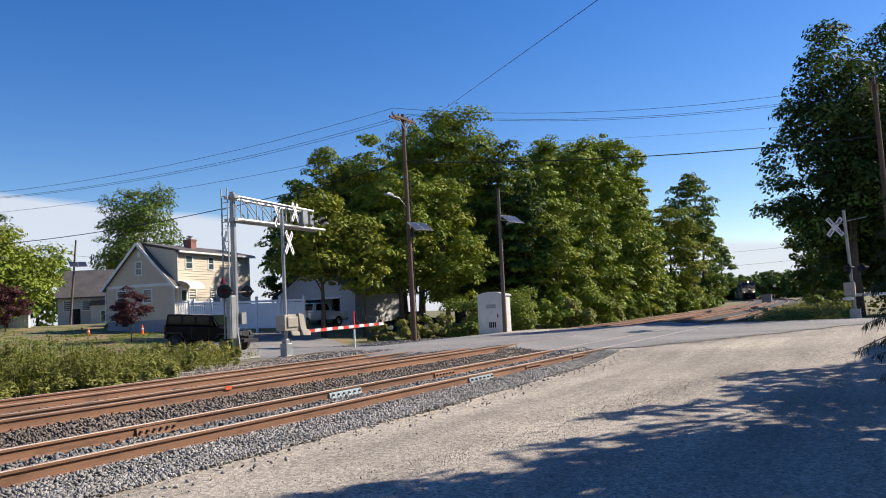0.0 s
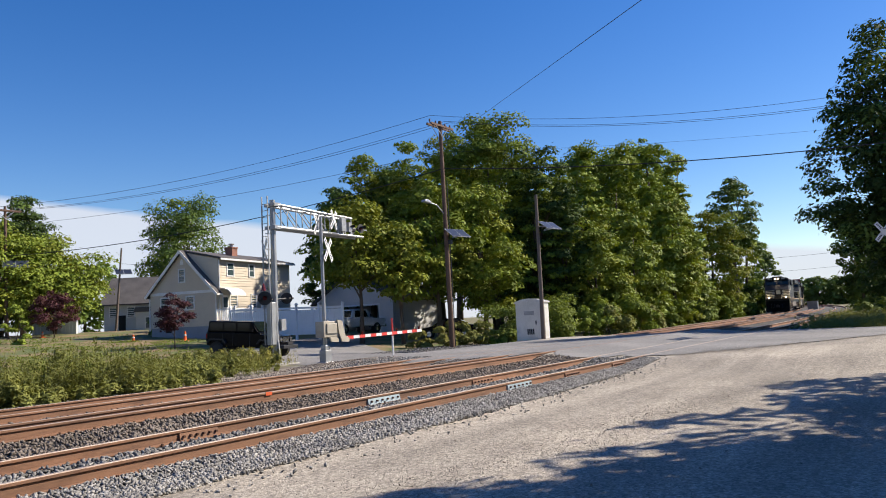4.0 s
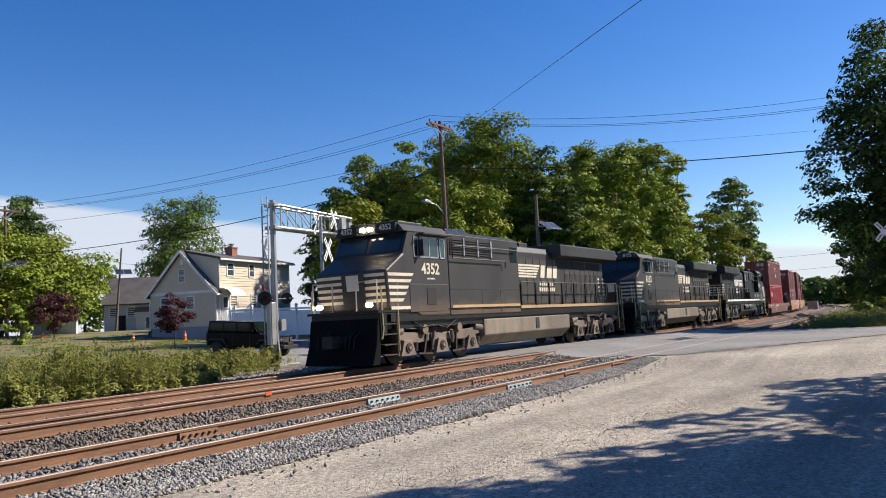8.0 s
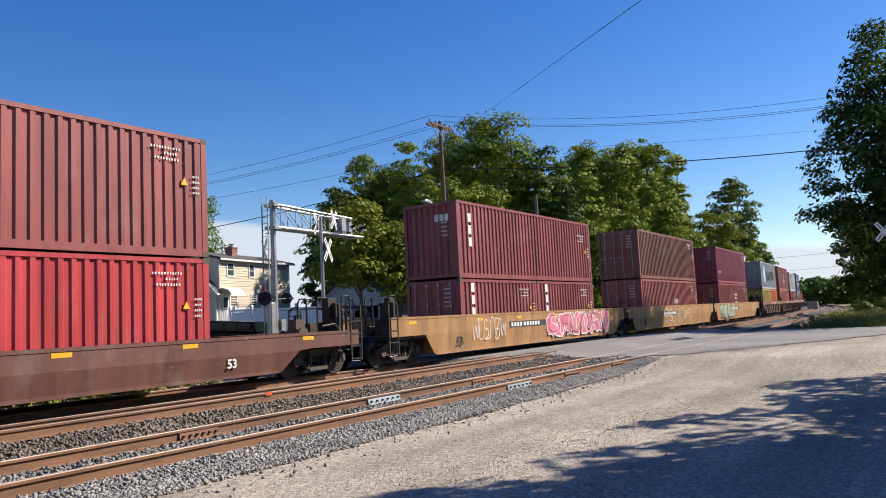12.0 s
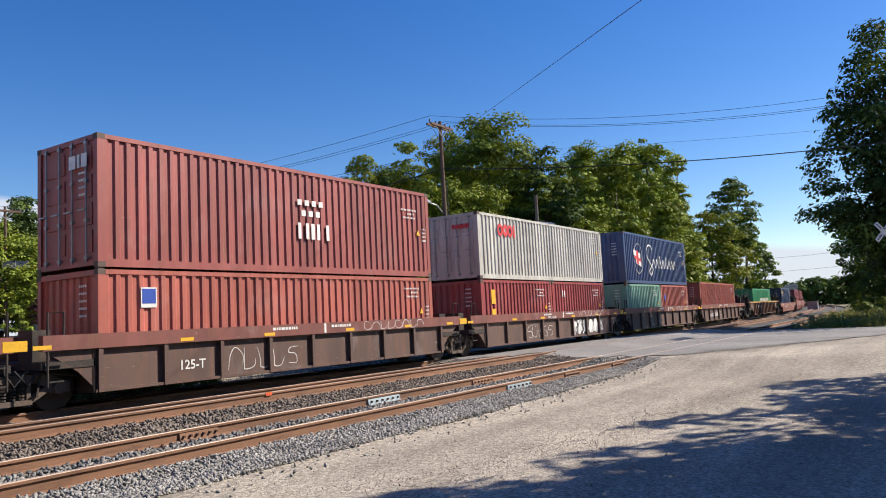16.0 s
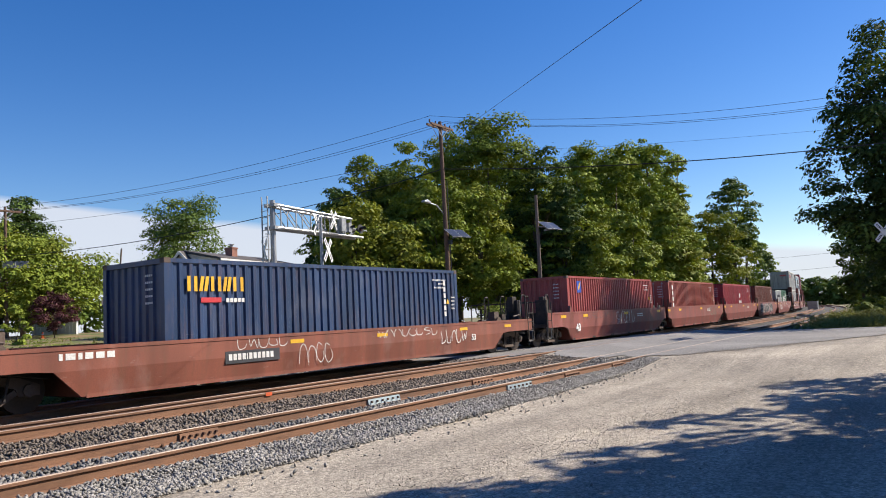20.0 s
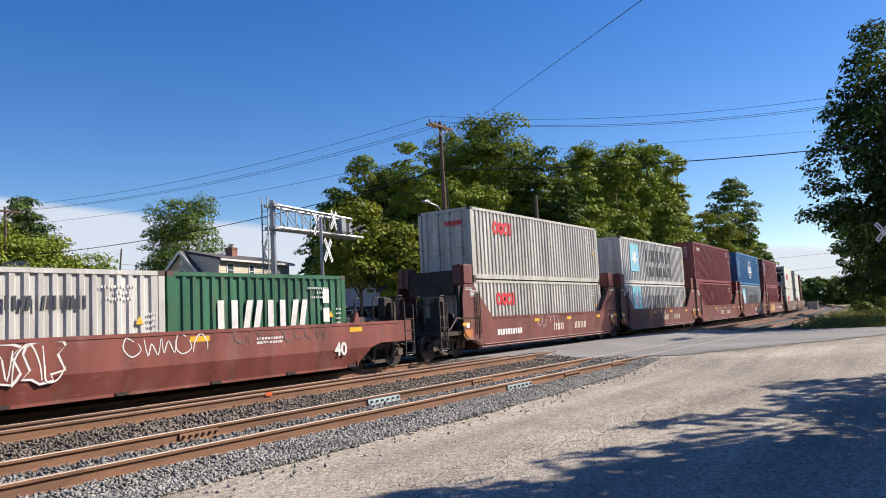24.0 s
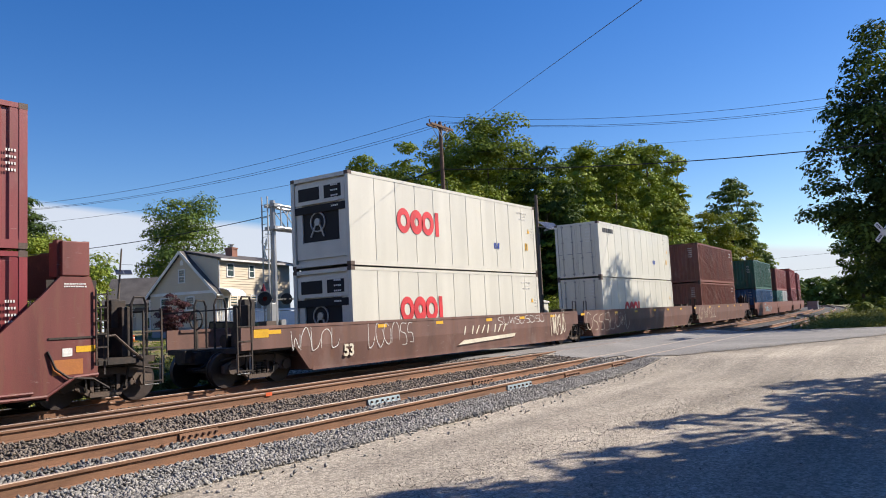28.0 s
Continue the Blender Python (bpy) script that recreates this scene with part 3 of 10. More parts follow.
# trees beyond the tracks: place, height, radius of the crown, leaves, where the crown begins
for i, (x, y, h, r, kind, second, base) in enumerate((
(63.2, 41.3, 15.6, 2.9, "dark", "maple", 0.25),
        (56.9, 30.9, 17.1, 3.4, "maple", "yellow", 0.25),
        (56.9, 25.6, 17.8, 3.3, "maple", "yellow", 0.30),
        (57.4, 21.3, 18.3, 3.7, "maple", "yellow", 0.30),
        (56.9, 16.7, 19.0, 4.9, "maple", "yellow", 0.14),
        (40.1, 18.2, 10.0, 4.2, "yellow", "maple", 0.40),
        (41.7, 15.8, 8.5, 2.2, "yellow", "maple", 0.36),
        (54.9, 32.2, 9.0, 2.6, "maple", "dark", 0.12),
        (45.6, 15.4, 11.8, 3.3, "maple", "yellow", 0.27),
        (49.2, 13.6, 11.8, 3.4, "maple", "yellow", 0.2),
        (57.0, 12.9, 15.7, 2.8, "dark", "maple", 0.08),
        (70.6, 14.3, 18.6, 3.3, "locust", "maple", 0.08),
        (75.4, 12.5, 18.7, 3.2, "maple", "locust", 0.08),
        (85.3, 12.2, 20.8, 3.4, "maple", "locust", 0.10),
        (93.0, 11.6, 19.7, 2.2, "locust", "yellow", 0.10),
        (57.5, 10.3, 12.2, 2.2, "dark", "locust", 0.06),
        (58.8, 8.4, 9.3, 3.1, "locust", "yellow", 0.05),
        (65.4, 7.6, 10.9, 3.2, "locust", "vine", 0.05),
        (75.4, 7.2, 12.6, 3.4, "locust", "yellow", 0.05),
        (97.3, 8.8, 13.4, 4.1, "yellow", "locust", 0.04),
        (117.2, 10.6, 20.6, 4.3, "oak", None, 0.40),
        (120.9, 9.8, 14.7, 3.4, "oak", "locust", 0.06),
        (160.9, 15.1, 13.8, 2.9, "oak", "locust", 0.05),
        (85.4, 8.5, 8.2, 2.9, "locust", "vine", 0.04),
        (124.7, 11.3, 7.7, 3.4, "vine", "locust", 0.04),
        (38.2, 60.4, 13.7, 3.4, "dark", "oak", 0.20),
        (35.1, 48.8, 8.7, 4.5, "locust", "yellow", 0.12),
        (30.5, 48.5, 9.3, 4.4, "locust", "yellow", 0.10),
        (64.2, 70.3, 18.4, 5.9, "oak", "maple", 0.30),
        (65.3, 45.4, 12.1, 2.7, "dark", "maple", 0.15),
        (60.4, 13.2, 15.8, 3.0, "maple", "dark", 0.10),
        (87.7, 19.4, 21.9, 5.8, "maple", "locust", 0.10),
        (94.2, 17.1, 22.7, 6.1, "locust", "maple", 0.10),
        (100.5, 14.9, 21.8, 3.8, "locust", "yellow", 0.10),
        (81.5, 21.5, 19.1, 4.6, "dark", None, 0.05),
        (71.5, 39.8, 19.2, 6.1, "dark", None, 0.05),
        (71.4, 22.1, 15.2, 6.0, "dark", None, 0.05),
        (92.8, 17.3, 17.2, 6.5, "dark", None, 0.05),
        (54.7, 32.1, 13.4, 3.2, "oak", "dark", 0.30),
        (58.7, 29.5, 16.0, 3.5, "oak", "maple", 0.25),
        (62.8, 26.7, 17.8, 4.2, "maple", "yellow", 0.20),
        (67.2, 23.2, 19.2, 4.3, "maple", "yellow", 0.15),
        (71.3, 20.8, 17.2, 3.8, "locust", "maple", 0.10))):
    leaf = 0.2 if x < 62 else 0.25 if x < 100 else 0.32
    tree(x, y, h, r, kind, int(min(33000, 13 * r * h * (1 - base) / leaf ** 2)), 34 + int(8 * r), base, 20 + i, leaf, second=second, limbs=9 if x < 60 else 5)

# trees on the camera's side of the tracks
for i, (x, y, h, r, kind, second, base) in enumerate((
        (52.7, -13.8, 18.2, 4.3, "dark", "oak", 0.24),
        (57.9, -17.1, 19.6, 5.3, "dark", None, 0.06),
        (56.9, -15.7, 13.3, 4.3, "dark", None, 0.04),
        (81.9, -11.4, 9.7, 2.7, "dark", "oak", 0.04),
        (88.8, -8.3, 10.6, 2.4, "oak", "dark", 0.04),
        (106.1, -9.6, 7.7, 2.8, "oak", None, 0.04),
        (122.3, -7.1, 4.3, 2.0, "oak", None, 0.04))):
    leaf = 0.2 if x < 60 else 0.3
    tree(x, y, h, r, kind, int(min(52000, 14 * r * h * (1 - base) / leaf ** 2)), 60 + int(14 * r), base, 90 + i, leaf, second=second, flat=0.8,
         label="tall dark green tree beside the street", group="street trees", limbs=10 if x < 60 else 4)
for i, (x, y, h, r, n, base) in enumerate(((12.8, -20.6, 10.0, 3.7, 6900, 0.38), (17.9, -22.2, 10.2, 3.8, 7800, 0.36), (23.4, -23.6, 10.4, 4.0, 8600, 0.34), (29.5, -25.2, 10.6, 4.2, 8800, 0.3))):
    tree(x, y, h, r, "dark", n, 26, base, 190 + i, 0.24, label="tall dark green tree out of view behind the gravel lot", group="lot trees", limbs=7)
# unseen ring of trees behind the camera, added to hold back blue sky light
for i, (x, y, h) in enumerate(((-14.0, -33.0, 13.0), (-5.0, -35.0, 14.0), (4.0, -33.5, 13.5), (13.0, -35.5, 14.5), (22.0, -37.0, 14.0), (32.0, -36.0, 14.0), (-22.0, -29.0, 13.0))):
    tree(x, y, h, 5.6, "dark", 9000, 46, 0.05, 230 + i, 0.42, label="tall dark green tree out of view behind the gravel lot", group="lot trees", limbs=4)

# ---- train ----
V = 22.5      # metres per second
S0 = 197.1    # place of the train's nose along the track at the start


def at_track(u, t, length, dz=0.0):
    """Pose of a vehicle whose front is u metres behind the train's nose, at t seconds."""
    s = S0 - V * t + u
    a, _ = track_point(s + 0.15 * length)
    b, _ = track_point(s + 0.85 * length)
    d = b - a
    o = a - d.normalized() * 0.15 * length
    return pose(o.x, o.y, dz, 0, 0, math.degrees(math.atan2(d.y, d.x)))


MOVING = []


def motions():
    for ob, u, length, dz, turned in MOVING:
        after = pose(length, 0, 0, 0, 0, 180) if turned else Matrix()
        walk(ob, [(float(t), at_track(u, t, length, dz) @ after) for t in range(29)])


def paint(name, color, rough=0.5, wear=0.35, rust=(0.16, 0.07, 0.04), fade=0.3):
    """Sun-faded paint on steel with rusty and dusty streaks that run down."""
    color = tuple(0.86 * q for q in color)
    made = "paint_" + name in MATS
    m = mat("paint_" + name, color, rough, 0.0, fade, 2.6, 0.08, 40, rust, min(0.85, wear * 1.7), (2.2, 2.2, 0.28), grit_var=0.12)
    if made:
        return m
    # bleached scuffs and fine grime over the streaks
    n, l = m.node_tree.nodes, m.node_tree.links
    b = n["Principled BSDF"]
    tc = n.new("ShaderNodeTexCoord")
    for size, stretch, low, high, amount, tone in ((1.3, (1, 1, 0.6), 0.56, 0.68, 0.22, (0.5, 0.45, 0.42)), (9.0, (1, 1, 0.5), 0.6, 0.68, 0.45, (0.06, 0.045, 0.04)), (5.0, (0.5, 0.5, 3.0), 0.66, 0.7, 0.4, (0.55, 0.5, 0.46))):
        old = b.inputs["Base Color"].links[0].from_socket
        mp = n.new("ShaderNodeMapping")
        mp.inputs["Scale"].default_value = stretch
        mp.inputs["Location"].default_value = (size, 2 * size, 0.3 * size)
        l.new(tc.outputs["Object"], mp.inputs[0])
        ns = n.new("ShaderNodeTexNoise")
        ns.inputs["Scale"].default_value = size
        ns.inputs["Detail"].default_value = 6
        ns.inputs["Roughness"].default_value = 0.6
        l.new(mp.outputs[0], ns.inputs["Vector"])
        mr = n.new("ShaderNodeMapRange")
        mr.inputs["From Min"].default_value, mr.inputs["From Max"].default_value = low, high
        mr.inputs["To Max"].default_value = amount * (0.5 + wear)
        l.new(ns.outputs["Fac"], mr.inputs["Value"])
        mx = n.new("ShaderNodeMix")
        mx.data_type = "RGBA"
        l.new(mr.outputs[0], mx.inputs[0])
        l.new(old, mx.inputs[6])
        mx.inputs[7].default_value = (*(0.55 * q + 0.45 * t for q, t in zip(color, tone)), 1)
        l.new(mx.outputs[2], b.inputs["Base Color"])
    return m


M_UNDER = mat("grimy_underframe", (0.035, 0.028, 0.024), 0.75, 0.1, 0.5, 3, 0.4, 30, (0.12, 0.075, 0.05), 0.7)
M_BRAKE = mat("brown_cast_steel", (0.12, 0.085, 0.065), 0.75, 0.1, 0.4, 3, 0.4, 30, (0.05, 0.04, 0.035), 0.6)
M_WHEEL = mat("wheel_steel", (0.06, 0.045, 0.04), 0.55, 0.5, 0.3, 4, 0.2, 30)
M_TREAD = mat("wheel_tread", (0.42, 0.40, 0.38), 0.35, 0.8, 0.2, 4, 0.1, 30)
M_LET_W = mat("white_lettering", (0.72, 0.71, 0.68), 0.6, 0, 0.15, 3, 0, 30, (0.35, 0.28, 0.24), 0.35)
M_LET_K = mat("dark_lettering", (0.04, 0.042, 0.05), 0.6)
M_LET_Y = mat("yellow_reflector", (0.75, 0.42, 0.02), 0.5)
M_LET_R = mat("red_lettering", (0.6, 0.03, 0.04), 0.55)
M_LET_B = mat("sky_blue_panel", (0.2, 0.5, 0.62), 0.55, 0, 0.15, 3, 0, 30, (0.4, 0.4, 0.4), 0.3)
M_LET_NAVY = mat("royal_blue_emblem", (0.02, 0.07, 0.38), 0.5)
M_LET_G = mat("lime_emblem", (0.25, 0.5, 0.04), 0.5)
M_ORANGE_PANEL = mat("faded_orange_panel", (0.42, 0.15, 0.035), 0.6, 0, 0.3, 4, 0.05, 40, (0.3, 0.1, 0.05), 0.5)
M_CASTING = mat("corner_steel", (0.12, 0.085, 0.07), 0.7, 0.3, 0.4, 6, 0.3, 40)
# near-black for hoses and boards; also painted shade on plates standing for openings
M_BLACKHOLE = mat("black_parts_and_recess_shade", (0.012, 0.012, 0.013), 0.8)

MESH = {}


def cached(key, make):
    if key not in MESH:
        MESH[key] = make()
    return MESH[key]


def corrugated(length, height, depth=0.042, pitch=0.278, margin=0.09, along="x"):
    """A ribbed steel panel in the xz plane; ribs stand out towards -y."""
    n = max(1, int((length - 2 * margin) / pitch))
    p = (length - 2 * margin) / n
    xs = [(0, 0.0), (margin, 0.0)]
    for i in range(n):
        x = margin + i * p
        xs += [(x + 0.15 * p, depth), (x + 0.5 * p, depth), (x + 0.65 * p, 0.0), (x + p, 0.0)]
    xs.append((length, 0.0))
    g = Geo()
    v = [(x, y, 0) for x, y in xs] + [(x, y, height) for x, y in xs]
    k = len(xs)
    v += [(x, y + 0.012, 0) for x, y in xs] + [(x, y + 0.012, height) for x, y in xs]
    f = [(i, i + 1, k + i + 1, k + i) for i in range(k - 1)]
    f += [(2 * k + i + 1, 2 * k + i, 3 * k + i, 3 * k + i + 1) for i in range(k - 1)]
    return g.add(v, f).mesh("side_panel")


def flat_ribbed(length, height):
    """An insulated smooth panel with narrow vertical seams."""
    n = 11
    prof = [(0, 0.03), (0, 0.0)]
    for i in range(1, n):
        x = length * i / n
        prof += [(x - 0.02, 0.0), (x - 0.012, 0.012), (x + 0.012, 0.012), (x + 0.02, 0.0)]
    prof += [(length, 0.0), (length, 0.03)]
    return Geo().prism_z(prof, 0, height).mesh("side_panel")


def blocks(parent, name, material, y, x, z, h, widths, gap=0.1, face=-1, label="", slope=0.0):
    """A row of plain bars where painted lettering stands, on a plane that faces -y (or -x with face=0)."""
    g = Geo()
    c = x
    last = None
    for k, w in enumerate(widths):
        if face == 0:
            g.box(y - 0.004, y + 0.004, c, c + w, z, z + h)
        elif h < 0.24 or w < 0.15:
            g.prism([(c, z), (c + w, z), (c + w + slope, z + h), (c + slope, z + h)], y - 0.004, y + 0.004)
        else:
            # a large mark: a pair of plain bars, upright or slanted, of the same size and weight
            q = min(0.32 * w, 0.26 * h)
            tilt = slope + (0.22 * w if k % 2 else 0.0)
            shape = Geo()
            for a in (0, w - q - (tilt - slope)):
                shape.prism([(c + a, z), (c + a + q, z), (c + a + q + tilt, z + h), (c + a + tilt, z + h)], y - 0.004, y + 0.004)
            last = part(name, shape, material, parent, label)
        c += w + gap
    if not g.v:
        return last
    ob = part(name, g, material, parent, label)
    if len(widths) > 3:
        ob["kind"] = "stuff"
    return ob


def disc(parent, name, material, x, z, y, r, seg=20, inner=0.0, label="", squash=1.0):
    g = Geo()
    ring = [(x + r * math.cos(2 * math.pi * i / seg) * squash, z + r * math.sin(2 * math.pi * i / seg)) for i in range(seg)]
    if inner:
        rin = [(x + inner * math.cos(2 * math.pi * i / seg) * squash, z + inner * math.sin(2 * math.pi * i / seg)) for i in range(seg)]
        n = seg
        v = [(p, y - 0.004, q) for p, q in ring] + [(p, y - 0.004, q) for p, q in rin] + [(p, y + 0.004, q) for p, q in ring] + [(p, y + 0.004, q) for p, q in rin]
        f = []
        for i in range(n):
            j = (i + 1) % n
            f += [(i, j, n + j, n + i), (2 * n + i, 3 * n + i, 3 * n + j, 2 * n + j), (i, 2 * n + i, 2 * n + j, j), (n + i, n + j, 3 * n + j, 3 * n + i)]
        g.add(v, f)
    else:
        g.prism(ring, y - 0.004, y + 0.004)
    return part(name, g, material, parent, label)


def star(parent, material, x, z, y, r, points=7):
    prof = []
    for i in range(points * 2):
        a = math.pi * i / points + math.pi / 2
        q = r if i % 2 == 0 else r * 0.34
        prof.append((x + q * math.cos(a), z + q * math.sin(a)))
    g = Geo()
    n = len(prof)
    for i in range(n):
        g.prism([prof[i], prof[(i + 1) % n], (x, z)], y - 0.004, y + 0.004)
    return part("emblem", g, material, parent)


def scrawl(parent, x0, x1, z0, z1, y, material, seed, width=0.05, strokes=None, name="graffiti", label="spray-painted graffiti"):
    """Loose looping spray-can strokes, one part each."""
    st = random.Random(seed)
    h = z1 - z0
    k = strokes or max(2, int((x1 - x0) / (h * 0.9)))
    for i in range(k):
        a, b = x0 + (x1 - x0) * i / k, x0 + (x1 - x0) * (i + 1.15) / k
        ctrl = []
        shapes = (((0.1, 0.8), (-0.3, 0.95), (-0.45, 0.4), (-0.1, 0.05), (0.3, 0.3), (0.15, 0.75)),
                  ((-0.4, 0.95), (-0.35, 0.4), (-0.3, 0.05), (0.1, 0.1), (0.3, 0.5)),
                  ((-0.4, 0.05), (-0.35, 0.7), (0.0, 0.95), (0.3, 0.6), (0.35, 0.05)),
                  ((0.3, 0.9), (-0.2, 0.85), (-0.3, 0.55), (0.2, 0.45), (0.25, 0.1), (-0.3, 0.05)),
                  ((-0.35, 0.9), (-0.2, 0.1), (0.05, 0.65), (0.25, 0.1), (0.4, 0.95)))
        glyphs = 1 if k > 3 else 2
        for q in range(glyphs):
            x = a + (b - a) * (q + 0.5) / glyphs
            cw = (b - a) / glyphs
            for gx, gz_ in st.choice(shapes):
                ctrl.append((x + cw * (1.1 * gx + st.uniform(-0.07, 0.07)), z0 + h * (gz_ + st.uniform(-0.08, 0.08))))
        pts = []
        for q in range(len(ctrl) - 1):
            p0, p1, p2, p3 = ctrl[max(q - 1, 0)], ctrl[q], ctrl[q + 1], ctrl[min(q + 2, len(ctrl) - 1)]
            for t in (0, 0.25, 0.5, 0.75):
                pts.append(tuple(0.5 * (2 * e1 + (e2 - e0) * t + (2 * e0 - 5 * e1 + 4 * e2 - e3) * t * t + (3 * e1 - e0 - 3 * e2 + e3) * t ** 3)
                                 for e0, e1, e2, e3 in zip(p0, p1, p2, p3)))
        n = len(pts)
        v = []
        for j, (px, pz) in enumerate(pts):
            qx, qz = pts[min(j + 1, n - 1)]
            rx, rz = pts[max(j - 1, 0)]
            d = math.hypot(qx - rx, qz - rz) + 1e-6
            w = width * 0.62 * (0.6 + 0.4 * math.sin(math.pi * j / (n - 1)))
            ox, oz = -(qz - rz) / d * w / 2, (qx - rx) / d * w / 2
            yy = y - 0.0001 * j - 0.0004 * i
            v += [(px + ox, yy, pz + oz), (px - ox, yy, pz - oz)]
        last = part(name, Geo().add(v, [(2 * j, 2 * j + 1, 2 * j + 3, 2 * j + 2) for j in range(n - 1)]), material, parent, label)
    return last


def piece_letters(parent, x0, x1, z0, z1, y, fill, outline, seed, n=5):
    """A filled spray-paint piece: fat interlocking shapes with an outline, not legible."""
    st = random.Random(seed)
    w = (x1 - x0) / n
    for i in range(n):
        cx, cz = x0 + w * (i + 0.5), (z0 + z1) / 2
        k = 14
        notch = st.sample(range(k), 4)
        rad = [st.uniform(0.88, 1.08) * (0.5 if j in notch else 1.0) for j in range(k)]
        lean = st.uniform(-0.12, 0.2)
        for mtl, grow, off in ((outline, 0.05, 0.0), (fill, 0.0, 0.004)):
            prof = []
            for j in range(k):
                t = 6.2832 * (j + 0.5) / k
                cx1 = math.copysign(abs(math.cos(t)) ** 0.55, math.cos(t))
                cz1 = math.copysign(abs(math.sin(t)) ** 0.55, math.sin(t))
                prof.append((cx + (w * 0.5 * rad[j] + grow) * cx1 + lean * w * cz1, cz + ((z1 - z0) * 0.48 * (0.55 + 0.45 * rad[j]) + grow) * cz1))
            yy = y - off - 0.0004 * i
            part("graffiti", Geo().add([(a, yy, b) for a, b in prof] + [(cx, yy, cz)], [(j, (j + 1) % k, k) for j in range(k)]), mtl, parent, "spray-painted graffiti piece")


C_COL = {
    "red_a": paint("faded_maroon", (0.32, 0.075, 0.068)), "red_c": paint("bright_red", (0.52, 0.045, 0.055), 0.45, 0.2),
    "red_d": paint("maroon", (0.28, 0.056, 0.06)), "wine": paint("wine_red", (0.30, 0.04, 0.075), 0.45, 0.2),
    "grey_a": paint("light_grey", (0.40, 0.42, 0.44), 0.5, 0.3), "mustard": paint("mustard_yellow", (0.55, 0.42, 0.10)),
    "orange_a": paint("orange", (0.75, 0.19, 0.02), 0.45, 0.2), "red_b": paint("rose_red", (0.36, 0.09, 0.075)),
    "salmon": paint("salmon_red", (0.46, 0.12, 0.085)), "cream_a": paint("pale_grey_cream", (0.58, 0.565, 0.5), 0.55, 0.3),
    "navy_a": paint("navy_blue", (0.034, 0.07, 0.19), 0.4, 0.2), "green20": paint("sage_green", (0.2, 0.4, 0.3)),
    "red20": paint("brick_red", (0.34, 0.05, 0.05)), "green_a": paint("bright_green", (0.03, 0.36, 0.14), 0.4, 0.15),
    "blue_a": paint("deep_blue", (0.022, 0.055, 0.14), 0.4, 0.2), "red_e": paint("oxide_red", (0.36, 0.06, 0.055)),
    "rust_a": paint("rust_orange", (0.38, 0.085, 0.06)), "red3": paint("scarlet", (0.42, 0.04, 0.055)),
    "brown": paint("russet_brown", (0.23, 0.07, 0.045)), "white": paint("dirty_white", (0.65, 0.64, 0.6), 0.5, 0.25),
    "green_b": paint("forest_green", (0.025, 0.15, 0.075), 0.45, 0.25), "blue_b": paint("azure_blue", (0.018, 0.19, 0.43), 0.4, 0.2),
    "red_f": paint("dark_red", (0.29, 0.04, 0.05), 0.45, 0.25), "reefer": paint("reefer_white", (0.7, 0.68, 0.59), 0.4, 0.03, (0.35, 0.28, 0.2), 0.09),
    "bottle": paint("bottle_green", (0.035, 0.13, 0.09)), "teal": paint("teal", (0.09, 0.25, 0.24)), "ocean": paint("ocean_blue", (0.02, 0.1, 0.24)),
}
HC, STD = 2.896, 2.591
Y_SIDE = -1.219


